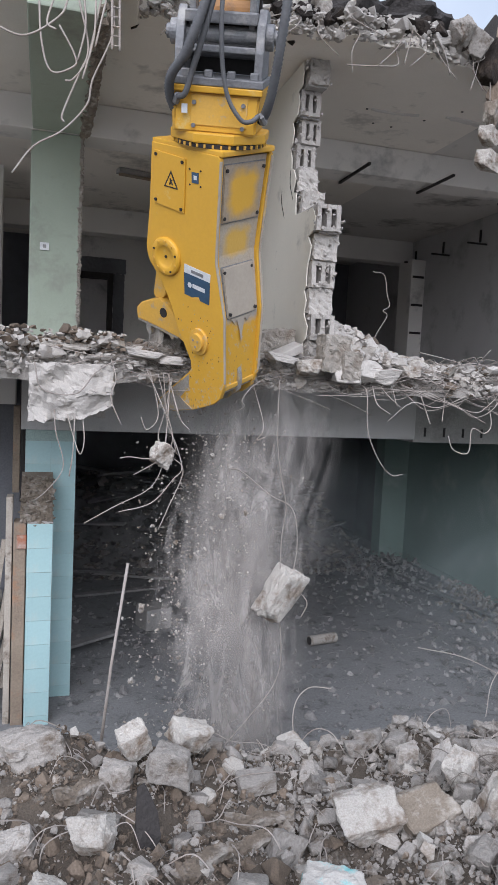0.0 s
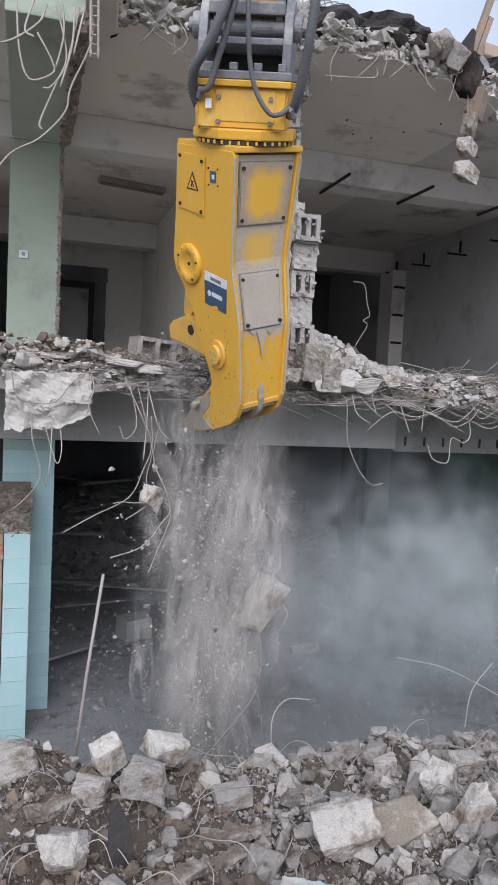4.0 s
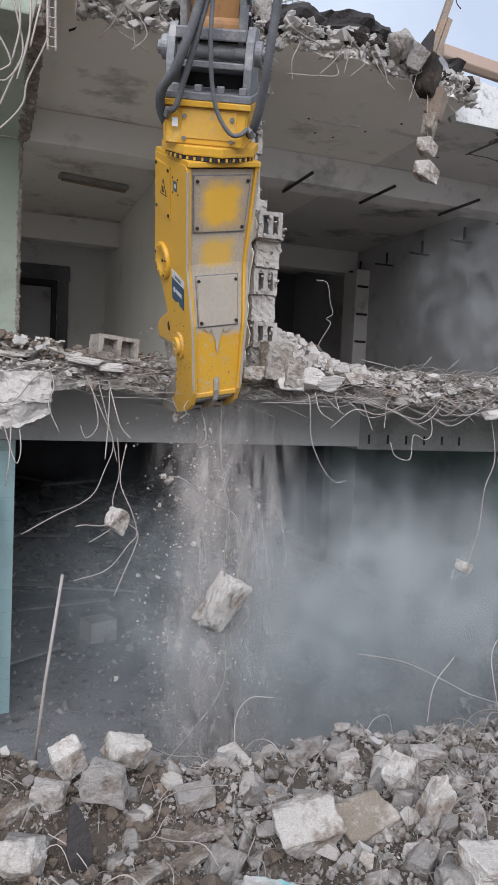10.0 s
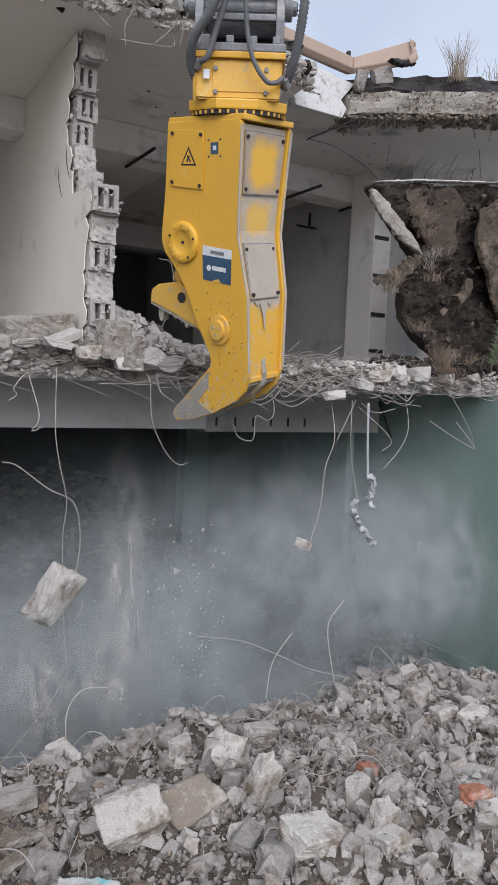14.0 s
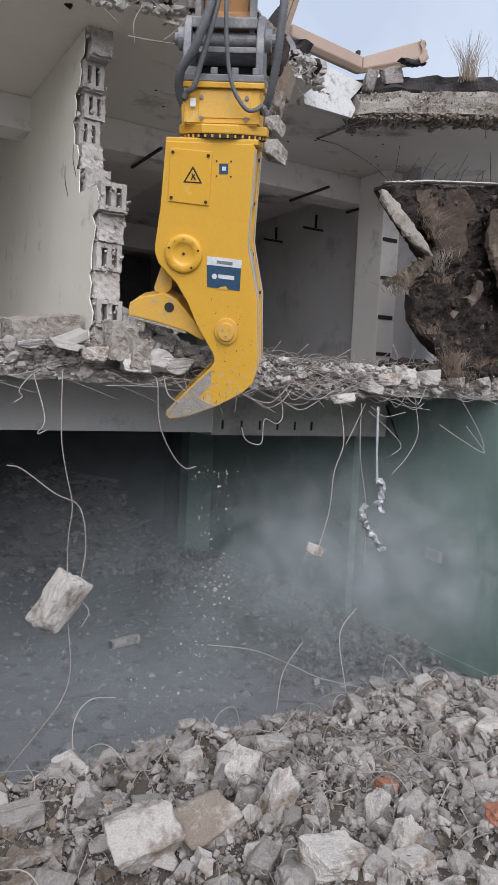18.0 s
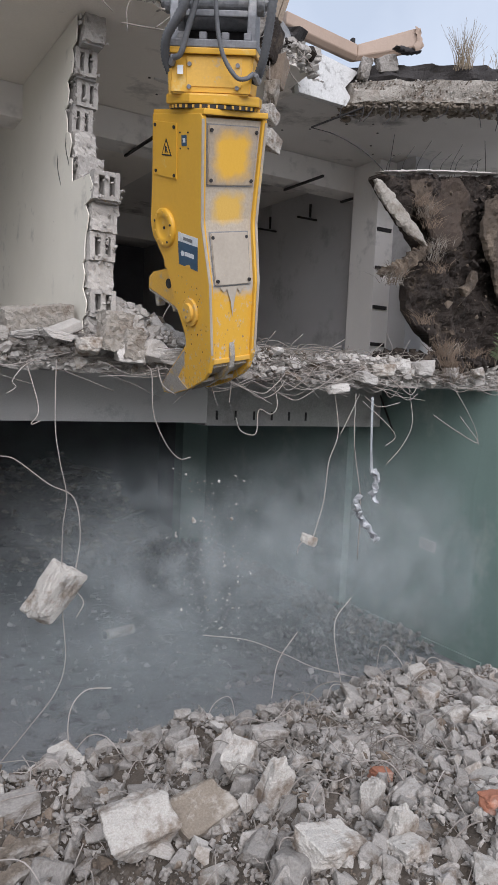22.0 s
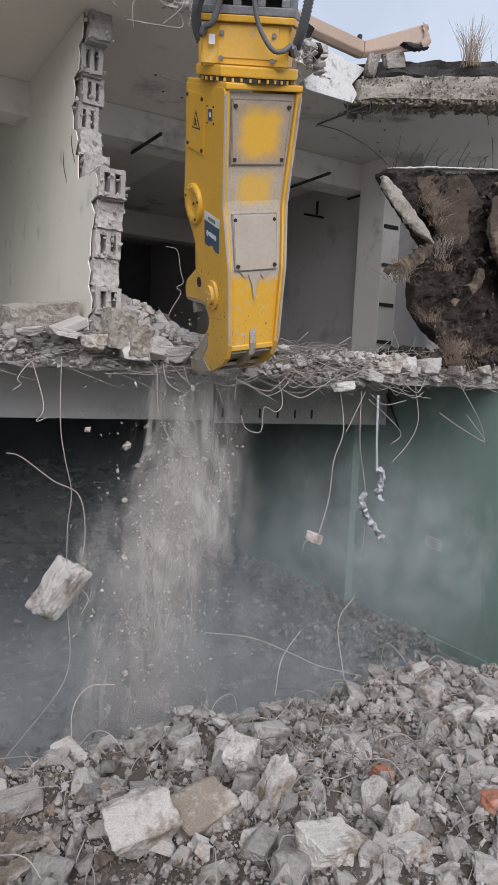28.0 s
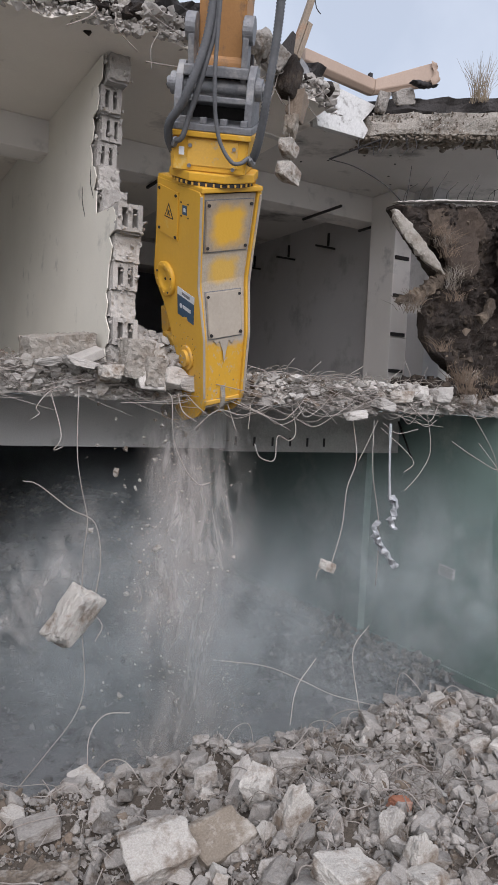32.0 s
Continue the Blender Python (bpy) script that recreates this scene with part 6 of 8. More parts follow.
for x, y, z, a, b, c, m_, lab in ((3.42, 5.22, 5.38, 0.10, 0.09, 0.16, SOIL, "dark rooty soil clod hanging from the roof edge"), (3.52, 5.22, 5.17, 0.075, 0.07, 0.13, EARTH_STONE, "brown concrete lump hanging below the roof"), (3.44, 5.18, 5.00, 0.075, 0.06, 0.09, EARTHY, "grey concrete lump hanging below the roof"),
                              (3.41, 5.15, 4.81, 0.085, 0.07, 0.065, PALE_STONE, "pale lump dangling below the roof"), (3.41, 5.15, 4.62, 0.10, 0.08, 0.065, PALE_STONE, "pale lump dangling on a wire below the roof"), (3.72, 5.70, 5.45, 0.04, 0.04, 0.08, TAR, "small tuft of torn felt hanging over the fascia")):
    ob = rock_object("hanging_lump", x, y, z, a, b, c, int(z * 17) + 1, m_, (10, 10, 30))
    tagged(ob, lab, "rubble", "lumps hanging from the roof")
rebar(ceiling, [(3.42, 5.2, 5.3), (3.42, 5.17, 5.0), (3.43, 5.15, 4.75), (3.44, 5.14, 4.55)], 0.004)

# fallen roof piece with soil
def blob_panel(outline, y, thick, step=0.045, amp=0.09, seed=0.0):
    """A thick, lumpy panel filling an outline in x and z."""
    xs, zs = [p[0] for p in outline], [p[1] for p in outline]
    def inside(px, pz):
        c = False
        for (x1, z1), (x2, z2) in zip(outline, outline[1:] + outline[:1]):
            if (z1 > pz) != (z2 > pz) and px < (x2 - x1) * (pz - z1) / (z2 - z1) + x1:
                c = not c
        return c
    nx, nz = int((max(xs) - min(xs)) / step) + 1, int((max(zs) - min(zs)) / step) + 1
    cells = {(i, j) for i in range(nx) for j in range(nz) if inside(min(xs) + (i + 0.5) * step, min(zs) + (j + 0.5) * step)}
    bm = bmesh.new()
    vf, vb = {}, {}
    def vert(i, j, back):
        d = vb if back else vf
        if (i, j) not in d:
            x, z = min(xs) + i * step, min(zs) + j * step
            n = noise.fractal(Vector((x * 3 + seed, z * 3, seed)), 0.7, 2.2, 5)
            jit = Vector((noise.noise(Vector((x * 20, z * 20, seed))), 0, noise.noise(Vector((z * 20, seed, x * 20))))) * step * 0.45
            d[i, j] = bm.verts.new(Vector((x, y + thick if back else y + amp * n, z)) + jit)
        return d[i, j]
    for i, j in cells:
        q = ((i, j), (i + 1, j), (i + 1, j + 1), (i, j + 1))
        bm.faces.new([vert(a, b, False) for a, b in q])
        bm.faces.new([vert(a, b, True) for a, b in q[::-1]])
        for (da, db), (a, b) in zip(((0, -1), (1, 0), (0, 1), (-1, 0)), zip(q, q[1:] + q[:1])):
            if (i + da, j + db) not in cells:
                bm.faces.new((vert(*a, True), vert(*b, True), vert(*b, False), vert(*a, False)))
    rim = [v for k, v in (*vf.items(), *vb.items()) if any((k[0] + a, k[1] + b) not in cells for a in (-1, 0) for b in (-1, 0))]
    sides = [(Vector((a[0], 0, a[1])), Vector((b[0], 0, b[1]))) for a, b in zip(outline, outline[1:] + outline[:1])]
    for v in rim:
        p, best = Vector((v.co.x, 0, v.co.z)), None
        for a, b in sides:
            q = a + (b - a) * max(0.0, min(1.0, (p - a).dot(b - a) / max(1e-9, (b - a).length_squared)))
            if best is None or (q - p).length < (best - p).length:
                best = q
        wob = [noise.noise(Vector((best.x * f, seed + d, best.z * f))) * w for d, f, w in ((0, 8, 0.05), (3, 8, 0.05), (7, 38, 0.016), (9, 38, 0.016))]
        v.co.x, v.co.z = best.x + wob[0] + wob[2], best.z + wob[1] + wob[3]
    for _ in range(2):
        bmesh.ops.smooth_vert(bm, verts=rim, factor=0.5, use_axis_x=True, use_axis_y=True, use_axis_z=True)
    return bm


fallen = empty("fallen_roof_piece")
tagged(fallen, "torn roof piece hanging down with dark rooty soil", "roof piece")
part("soil_face", blob_panel([(4.54, 4.58), (5.08, 4.70), (6.9, 4.98), (6.9, 3.1), (5.60, 3.08), (5.24, 3.28), (5.02, 3.49), (5.00, 3.76), (5.12, 4.06), (4.75, 4.38)], 5.22, 0.13, 0.022, 0.12, 2.0), SOIL, fallen)
part("slab_rim", torn_strip([(4.53, 4.612), (5.08, 4.722), (5.9, 4.85), (6.9, 5.01)], [(4.54, 4.594), (5.08, 4.704), (5.9, 4.832), (6.9, 4.99)], 5.14, 0.07, 3.0, 0.006), BROKEN, fallen)
part("slab_band", torn_strip([(4.52, 4.55), (4.66, 4.45), (4.81, 4.34), (5.14, 4.09)], [(4.44, 4.485), (4.57, 4.36), (4.71, 4.25), (5.06, 4.02)], 5.10, 0.05, 7.0, 0.011), EARTHY_PALE, fallen, "pale broken slab band along the torn edge")
part("tongue", torn_strip([(5.13, 4.10), (4.93, 3.965), (4.78, 3.88), (4.60, 3.79)], [(5.10, 3.98), (4.95, 3.845), (4.82, 3.78), (4.63, 3.72)], 5.08, 0.10, 9.0, 0.03), FELT_TAN, fallen)
part("felt_flap", blob_panel([(5.75, 4.55), (6.1, 4.75), (6.5, 4.85), (6.5, 3.6), (6.1, 3.55), (5.95, 3.75), (5.82, 4.02), (5.68, 4.20)], 5.02, 0.05, 0.03, 0.09, 4.0), FELT_TAN, fallen, "torn tan felt flap over the soil")
part("felt_sheet", blob_panel([(4.85, 4.60), (5.45, 4.70), (5.62, 4.55), (5.50, 4.38), (5.52, 4.15), (5.40, 4.02), (5.22, 4.02), (5.10, 4.20), (4.95, 4.40)], 5.10, 0.04, 0.03, 0.05, 12.0), FELT_BROWN, fallen, "smooth brown felt sheet clinging to the soil")
part("felt_flap", blob_panel([(5.50, 3.70), (5.58, 3.80), (5.66, 3.92), (5.74, 3.90), (5.70, 3.72), (5.58, 3.64)], 5.06, 0.05, 0.03, 0.05, 6.0), FELT_TAN, fallen)


def tuft(name, x, y, z, n, height, lean, parent=None, r=0.0022, label="", seed=1, spread_=0.08, material=None):
    """A tuft of thin dry stems as one mesh."""
    g = random.Random(seed)
    bm = bmesh.new()
    for _ in range(n):
        a = g.uniform(0, 2 * math.pi)
        l_, d = height * g.uniform(0.45, 1.0), lean * g.uniform(0.2, 1.0)
        bx, by = x + g.gauss(0, spread_ * 0.5), y + g.gauss(0, 0.04)
        c, s_ = math.cos(a) * d, math.sin(a) * d * 0.6
        tube([(bx, by, z - 0.02), (bx + c * 0.3, by + s_ * 0.3, z + l_ * 0.5), (bx + c, by + s_, z + l_)], r, 3, bm, taper=0.4)
    ob = link_mesh(name, bm, material or (GRASS if parent is None else FELT_BROWN), parent)
    if parent is None:
        tagged(ob, label, "grass")
    return ob


tuft("grass_tuft", 5.45, 5.16, 5.67, 100, 0.40, 0.24, label="dry grass tuft growing on the roof edge", seed=3)
tuft("grass_tuft", 5.75, 4.95, 5.68, 50, 0.16, 0.10, label="short dry grass on the roof edge", seed=4, spread_=0.3)
tuft("grass_tuft", 5.36, 5.04, 3.02, 150, 0.26, 0.22, label="dry brown tangled grass tuft on the slab edge", seed=5, spread_=0.10, material=STRAW)
tuft("grass_tuft", 5.40, 4.98, 3.07, 110, -0.24, 0.20, label="dry brown grass drooping over the slab edge", seed=8, spread_=0.12, material=STRAW)
tuft("grass_tuft", 5.9, 5.12, 3.08, 100, 0.14, 0.22, label="flattened dry grass on the slab edge", seed=6, spread_=0.3, material=STRAW)
for k, (x, z) in enumerate(((5.1, 4.05), (5.08, 4.38), (4.68, 3.72), (4.75, 3.8), (5.2, 4.1), (5.08, 3.42), (5.4, 3.16), (4.93, 4.42), (5.02, 4.34), (5.10, 4.26), (5.14, 3.98), (5.20, 3.88), (4.66, 3.74))):
    tuft("root_tuft", x, 5.06, z - 0.04, 34, 0.12, 0.20, fallen, 0.0020, seed=20 + k, material=STRAW if k % 2 else OLD_WOOD)
def sprig(x, y, z, height, seed):
    """An upright green stem with short needle-like leaves all round."""
    g = random.Random(seed)
    ob = empty("green_sprig", pose(x, y, z))
    tagged(ob, "green needle-leaved sprig growing on the slab edge", "plant", "green sprigs")
    bend = g.uniform(-0.05, 0.05)
    at = lambda u: Vector((bend * u * u, -0.04 * u, height * u))
    part("stem", tube([at(k / 8) for k in range(9)], 0.005, 5, taper=0.4), OLD_WOOD, ob)
    bm = bmesh.new()
    for k in range(150):
        u, a = g.uniform(0.12, 1.0), g.uniform(0, 2 * math.pi)
        p, l_ = at(u), g.uniform(0.035, 0.075) * (1.25 - 0.6 * u)
        d = Vector((math.cos(a), math.sin(a), g.uniform(0.35, 0.8)))
        tube([p, p + d * l_ * 0.6, p + d * l_ + Vector((0, 0, -0.006))], 0.0035, 4, bm, taper=0.3)
    part("needle_leaves", bm, LEAF, ob)


for k, (x, y, z, h) in enumerate(((6.10, 4.95, 3.02, 0.92), (6.22, 4.97, 3.0, 0.70), (5.98, 5.0, 3.02, 0.55))):
    sprig(x, y, z, h, 60 + k)


def on_fallen(g):
    """A random place on the face of the hanging roof piece."""
    while True:
        x, z = g.uniform(4.7, 6.9), g.uniform(3.1, 4.9)
        left = 4.95 + 0.9 * max(0.0, 3.55 - z) + (0.25 * max(0.0, 4.2 - abs(z - 4.06) * 3 - 3.6) if z < 4.3 else -0.6 * (z - 4.3))
        if x > left and z < 4.58 + (x - 4.54) * 0.165:
            return x, z


spread("soil_lump", [(x, 5.18 + rng5.uniform(-0.08, 0.06), z, min(0.035, 0.006 + 0.009 * rng5.expovariate(1.0)), rng5.randrange(100)) for x, z in (on_fallen(rng5) for _ in range(900))], SOIL, fallen)
spread("soil_stone", [(x, 5.13 + rng5.uniform(-0.06, 0.05), z, min(0.035, 0.006 + 0.008 * rng5.expovariate(1.0)), rng5.randrange(100)) for x, z in (on_fallen(rng5) for _ in range(90))], EARTH_STONE, fallen)
bm = bmesh.new()
for k in range(45):
    x, z = on_fallen(rng5)
    l_ = rng5.uniform(0.05, 0.22)
    tube([(x, 5.12, z), (x + rng5.uniform(-0.05, 0.05), 5.05 + rng5.uniform(-0.03, 0.03), z - l_ * 0.5), (x + rng5.uniform(-0.10, 0.08), 5.04, z - l_)], 0.0022, 3, bm, taper=0.5)
tagged(part("hanging_roots", bm, FELT_TAN, fallen), kind="stuff")
spread("soil_clod", [(rng5.uniform(4.9, 7.0), rng5.uniform(5.05, 5.5), 3.0 + rng5.uniform(0.0, 0.10), rng5.uniform(0.015, 0.07), rng5.randrange(100)) for _ in range(420)], SOIL, fallen)
for k in range(11):
    x = rng5.uniform(4.65, 6.2)
    z = 4.60 + (x - 4.52) * 0.16
    part("bent_rod", tube(curve([(x, 5.3, z), (x + rng5.uniform(-0.03, 0.03), 5.28, z + 0.12), (x + rng5.uniform(-0.1, 0.12), 5.25, z + rng5.uniform(0.15, 0.36))]), 0.003, 5), IRON, fallen)
for k in range(20):
    x = rng5.uniform(4.5, 6.4)
    yb = 5.75 - 0.78 * max(0.0, x - 4.6)
    l_ = rng5.uniform(0.1, 0.3)
    part("rebar", tube(curve([(x, yb, 5.38), (x - rng5.uniform(-0.05, 0.12), yb - 0.04, 5.35 - l_ * 0.5), (x - rng5.uniform(-0.1, 0.22), yb - 0.06, 5.36 - l_)]), 0.004, 5), IRON, roof_aggregate)
part("rebar", tube(curve([(4.70, 5.62, 5.30), (4.55, 5.82, 5.23), (4.40, 6.0, 5.16)]), 0.009, 6), IRON, roof_aggregate)
part("rebar", tube(curve([(4.40, 6.0, 5.16), (4.55, 5.8, 5.07), (4.75, 5.6, 4.90), (4.89, 5.45, 4.70)]), 0.004, 6), IRON, roof_aggregate)

scar = bmesh.new()
for k in range(60):
    u = k / 59
    if 0.34 < u < 0.55:
        continue
    x, y = 2.95 + 1.25 * u, 6.28 - 0.10 * u + 0.03 * math.sin(9 * u)
    w = 0.012 + 0.02 * abs(noise.noise(Vector((u * 9, 1.0, 2.0)))) + (0.015 if u > 0.6 else 0.0)
    box(scar, x - 0.013, x + 0.013, y - w, y + w, ZC - 0.012 - 0.01 * abs(noise.noise(Vector((u * 14, 4.0, 2.0)))), ZC + 0.004)
part("plaster_scar", scar, CEILING_DULL, ceiling, "rough grey scar across the plaster")

# ---- upper rooms: bars, hangers, slots, lamp, switch, door frame ----
beam_up = bpy.data.objects["beam_upper"]
for x in (3.15, 4.07, 5.10, 5.93):
    part("iron_bar", make_box(x - 0.012, x + 0.012, 6.72, 7.47, 4.99, 5.015, 0.003), IRON, beam_up)
for k in range(16):
    part("bolt_hole", disc(2.9 + 0.2 * k, 6.3 + 0.35 * math.sin(k), ZC - 0.002, 0.012, 0.006, "z", 8), IRON, beam_up)
for y in (11.0, 10.15, 9.17, 8.2):
    h = empty("ceiling_hanger", pose(6.0, y, 4.93))
    tagged(h, "black iron hanger with a cross bar near the side wall", "hanger", "iron hangers")
    part("rod", make_box(-0.012, 0.012, -0.012, 0.012, 0.02, 0.19), IRON, h)
    part("cross_bar", make_box(-0.20, 0.16, -0.012, 0.012, -0.012, 0.012, 0.003), IRON, h)
far_col, near_col = bpy.data.objects["column_upper_far"], bpy.data.objects["column_upper_near"]
for z in (4.68, 4.23, 3.78, 3.33):
    part("slot_bar", make_box(5.885, 6.08, 10.83, 10.86, z - 0.018, z + 0.018, 0.003), IRON, far_col)
for z in (4.56, 4.13, 3.69, 3.27):
    part("slot_bar", make_box(5.87, 6.07, 6.68, 6.71, z - 0.02, z + 0.02, 0.003), IRON, near_col)
rough = bpy.data.objects["beam_lower_rough"]
for k in range(6):
    part("slot_bar", make_box(3.82 + 0.215 * k, 3.84 + 0.215 * k, 6.53, 6.55, 2.39, 2.48, 0.002), IRON, rough)
lamp = empty("ceiling_lamp", pose(1.38, 9.2, 5.29, 0, 0, 12))
tagged(lamp, "old brown strip lamp housing on the ceiling", "lamp")
part("housing", make_box(-0.42, 0.42, -0.07, 0.07, -0.02, 0.035, 0.01), CONCRETE, lamp)
part("tray", make_box(-0.40, 0.40, -0.03, 0.03, -0.045, -0.021, 0.006), WOOD, lamp)
sw = empty("light_switch", pose(0.155, 7.155, 4.0))
tagged(sw, "white light switch on the green column", "switch")
part("plate", make_box(-0.04, 0.04, -0.012, 0, -0.035, 0.035, 0.004), LABEL_WHITE, sw)
part("rocker", make_box(-0.015, 0.015, -0.018, -0.012, -0.015, 0.015, 0.002), STEEL, sw)
door = empty("door_frame")
tagged(door, "dark wooden door frame in the passage wall", "door frame")
for q in ((0.55, 0.63, ZS, 4.55), (1.17, 1.25, ZS, 4.55), (0.631, 1.169, 4.46, 4.55)):
    part("frame_post", make_box(q[0], q[1], 12.5, 12.72, q[2], q[3], 0.006), TAR, door)
for q in ((0.42, 1.46, 4.56, 4.80), (1.26, 1.44, ZS + 0.01, 4.55)):
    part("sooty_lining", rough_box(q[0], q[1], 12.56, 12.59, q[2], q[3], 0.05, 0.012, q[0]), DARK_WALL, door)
structure("wall_passage_end", make_box(0.2, 2.0, 13.4, 13.5, ZS, ZC - 0.01), PLASTER_GREY, "grey wall seen through the passage door", "wall")
d2 = empty("door_frame")
tagged(d2, "dark door opening in the grey inner wall", "door frame")
# black sheet across the opening; its darkness is put in as colour
part("door_leaf", make_box(-1.3, -0.42, 9.57, 9.597, ZS, 4.95, 0.006), TAR, d2)
part("frame_post", make_box(-0.42, -0.36, 9.54, 9.597, ZS, 5.0, 0.006), PLASTER_GREY, d2)
part("frame_rail", make_box(-1.3, -0.42, 9.54, 9.57, 4.2, 4.26, 0.006), WOOD, d2)
part("wire", tube(curve([(3.0, 6.2, 3.02), (3.06, 6.2, 3.30), (3.17, 6.2, 3.50), (3.13, 6.2, 3.55), (3.19, 6.2, 3.60), (3.16, 6.2, 3.70), (3.12, 6.2, 3.87), (3.01, 6.2, 3.89)]), 0.004, 6), REBAR, bpy.data.objects["floor_upper"])

# plaster chips and cracks on the block wall
for k in range(2):
    part("wall_wire", tube(curve([(2.05, 5.8 + 0.2 * k, 4.6 - 0.1 * k), (2.04, 5.78 + 0.2 * k, 4.45 - 0.1 * k), (2.045, 5.7 + 0.2 * k, 4.3 - 0.1 * k)]), 0.003, 4), IRON, blockwall)
spread("block_crumb", [(2.15 + rng5.uniform(-0.10, 0.10), BLOCK_ENDS[min(11, int((z - ZS) / 0.1965))] + rng5.uniform(-0.02, 0.05), z, rng5.uniform(0.005, 0.02), rng5.randrange(100)) for z in (rng5.uniform(2.99, 5.32) for _ in range(260))], BROKEN, blockwall)

# ---- lower storey ----
lower = []
for k in range(3600):
    x, y = rng5.uniform(0.1, 6.0), 4.5 + 8.5 * rng5.random() ** 1.5
    lower.append((x, y, 0.004, min(0.06, 0.005 + 0.010 * rng5.expovariate(1.0)), rng5.randrange(100)))
for k in range(600):
    x, y = 5.2 + rng5.gauss(0, 0.55), rng5.gauss(10.2, 0.8)
    if x < 6.05:
        lower.append((x, y, 0.20 * rng5.random() ** 2, rng5.uniform(0.01, 0.045), rng5.randrange(100)))
for k in range(500):
    x, y = rng5.gauss(5.2, 0.4), rng5.gauss(6.2, 0.4)
    if x < 6.05:
        lower.append((x, y, 0.16 * rng5.random() ** 2, rng5.uniform(0.01, 0.04), rng5.randrange(100)))
def pile_height(x, y):
    """The debris bank along the back of the ground storey."""
    rise = max(0.0, min(1.0, (y - 10.3) / 1.4))
    return (1.12 + 0.22 * fbm(x, y, 1.1, 6.0)) * rise * rise * (3 - 2 * rise) * max(0.0, min(1.0, (5.5 - x) / 0.9)) + 0.08 * fbm(x, y, 4.0, 2.0) * rise


V, F = grid_mesh(0.05, 5.6, 10.2, 13.5, 0.10, lambda x, y: pile_height(x, y) - 0.02)
pile = new("debris_bank", mesh_from("debris_bank", V, F, DEBRIS))
tagged(pile, "bank of dusty debris along the back of the ground storey", "rubble", kind="structure")
g7 = random.Random(17)
bank = []
for k in range(2600):
    x, y = g7.uniform(0.1, 5.4), 10.2 + 2.6 * g7.random() ** 1.3
    bank.append((x, y, pile_height(x, y) + 0.01, min(0.13, 0.012 + 0.028 * g7.expovariate(1.0)), g7.randrange(100)))
spread("bank_stone", [q for q in bank if q[4] % 2], STONE, pile, squash=0.6)
spread("bank_clod", [q for q in bank if q[4] % 2 == 0], DEBRIS, pile, squash=0.6)
spread("floor_debris", lower, DEBRIS, lower_floor)
cube = link_mesh("loose_block", make_box(-0.16, 0.16, -0.14, 0.14, 0, 0.24, 0.012), CONCRETE)
cube.matrix_basis = pose(1.45, 8.2, 0.0, 0, 0, 20)
tagged(cube, "dusty grey block lying on the lower floor", "block")
pipe = empty("loose_pipe", pose(3.2, 7.35, 0.06, 0, 0, 12))
tagged(pipe, "short dusty pipe lying on the lower floor", "pipe")
part("pipe_wall", tube([(-0.17, 0, 0), (0.17, 0, 0)], 0.055, 16), STONE, pipe)
part("pipe_mouth", disc(-0.172, 0, 0, 0.043, 0.006, "x", 16), IRON, pipe)
for k, (x, y, l_, a) in enumerate(((1.2, 9.5, 1.2, 12), (0.8, 10.4, 1.4, -6), (5.3, 9.0, 1.6, 100), (5.55, 8.6, 1.8, 97), (2.4, 10.8, 1.1, 30), (0.7, 7.5, 0.7, 40), (4.8, 9.7, 0.9, 60), (1.9, 11.0, 1.5, -20))):
    ob = link_mesh("loose_board", make_box(-l_ / 2, l_ / 2, -0.05, 0.05, 0, 0.03, 0.004), DEBRIS)
    ob.matrix_basis = pose(x, y, 0.02 + 0.05 * (k % 3), 2, 3 * (k % 2), a)
    tagged(ob, "dusty broken board lying on the lower floor", "board", "loose boards")
g8 = random.Random(91)
for k in range(22):
    x, y = g8.uniform(0.3, 4.8), g8.uniform(10.0, 12.3)
    l_ = g8.uniform(0.6, 1.7)
    ob = link_mesh("loose_board", make_box(-l_ / 2, l_ / 2, -0.05, 0.05, -0.015, 0.015, 0.003), DEBRIS if k % 3 else CONCRETE)
    ob.matrix_basis = pose(x, y, pile_height(x, y) + 0.05, g8.uniform(-20, 20), g8.uniform(-14, 14), g8.uniform(-50, 50))
    tagged(ob, "dusty broken board lying on the debris pile", "board", "loose boards")
bm = bmesh.new()
for k in range(360):
    x, y = g8.uniform(0.3, 5.8), 4.6 + 5.0 * g8.random() ** 1.4
    l_, a = 0.04 + 0.07 * g8.expovariate(1.0), g8.uniform(0, 6.28)
    c, s_ = l_ * math.cos(a), l_ * math.sin(a)
    tube([(x, y, 0.006), (x + c * 0.5 + 0.02, y + s_ * 0.5, 0.012 + 0.05 * g8.random() ** 3), (x + c, y + s_, 0.006)], g8.uniform(0.0012, 0.0035), 4, bm)
tagged(part("floor_twigs", bm, DEBRIS, lower_floor), kind="stuff")
notice = empty("wall_notice", pose(6.105, 5.83, 1.11, 0, 4, -90))
tagged(notice, "small pale notice with faded lines on the tiled wall", "notice")
part("sheet", make_box(-0.12, 0.12, -0.004, 0, -0.06, 0.06), PLASTER_GREY, notice)
for k in range(5):
    part("text_bar", make_box(-0.10, 0.10 - 0.03 * (k % 2), -0.006, -0.004, -0.045 + 0.02 * k, -0.036 + 0.02 * k), IRON, notice)
for k in range(9):
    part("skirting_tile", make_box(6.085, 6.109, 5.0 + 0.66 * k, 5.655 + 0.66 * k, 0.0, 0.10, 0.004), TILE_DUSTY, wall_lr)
g8 = random.Random(93)
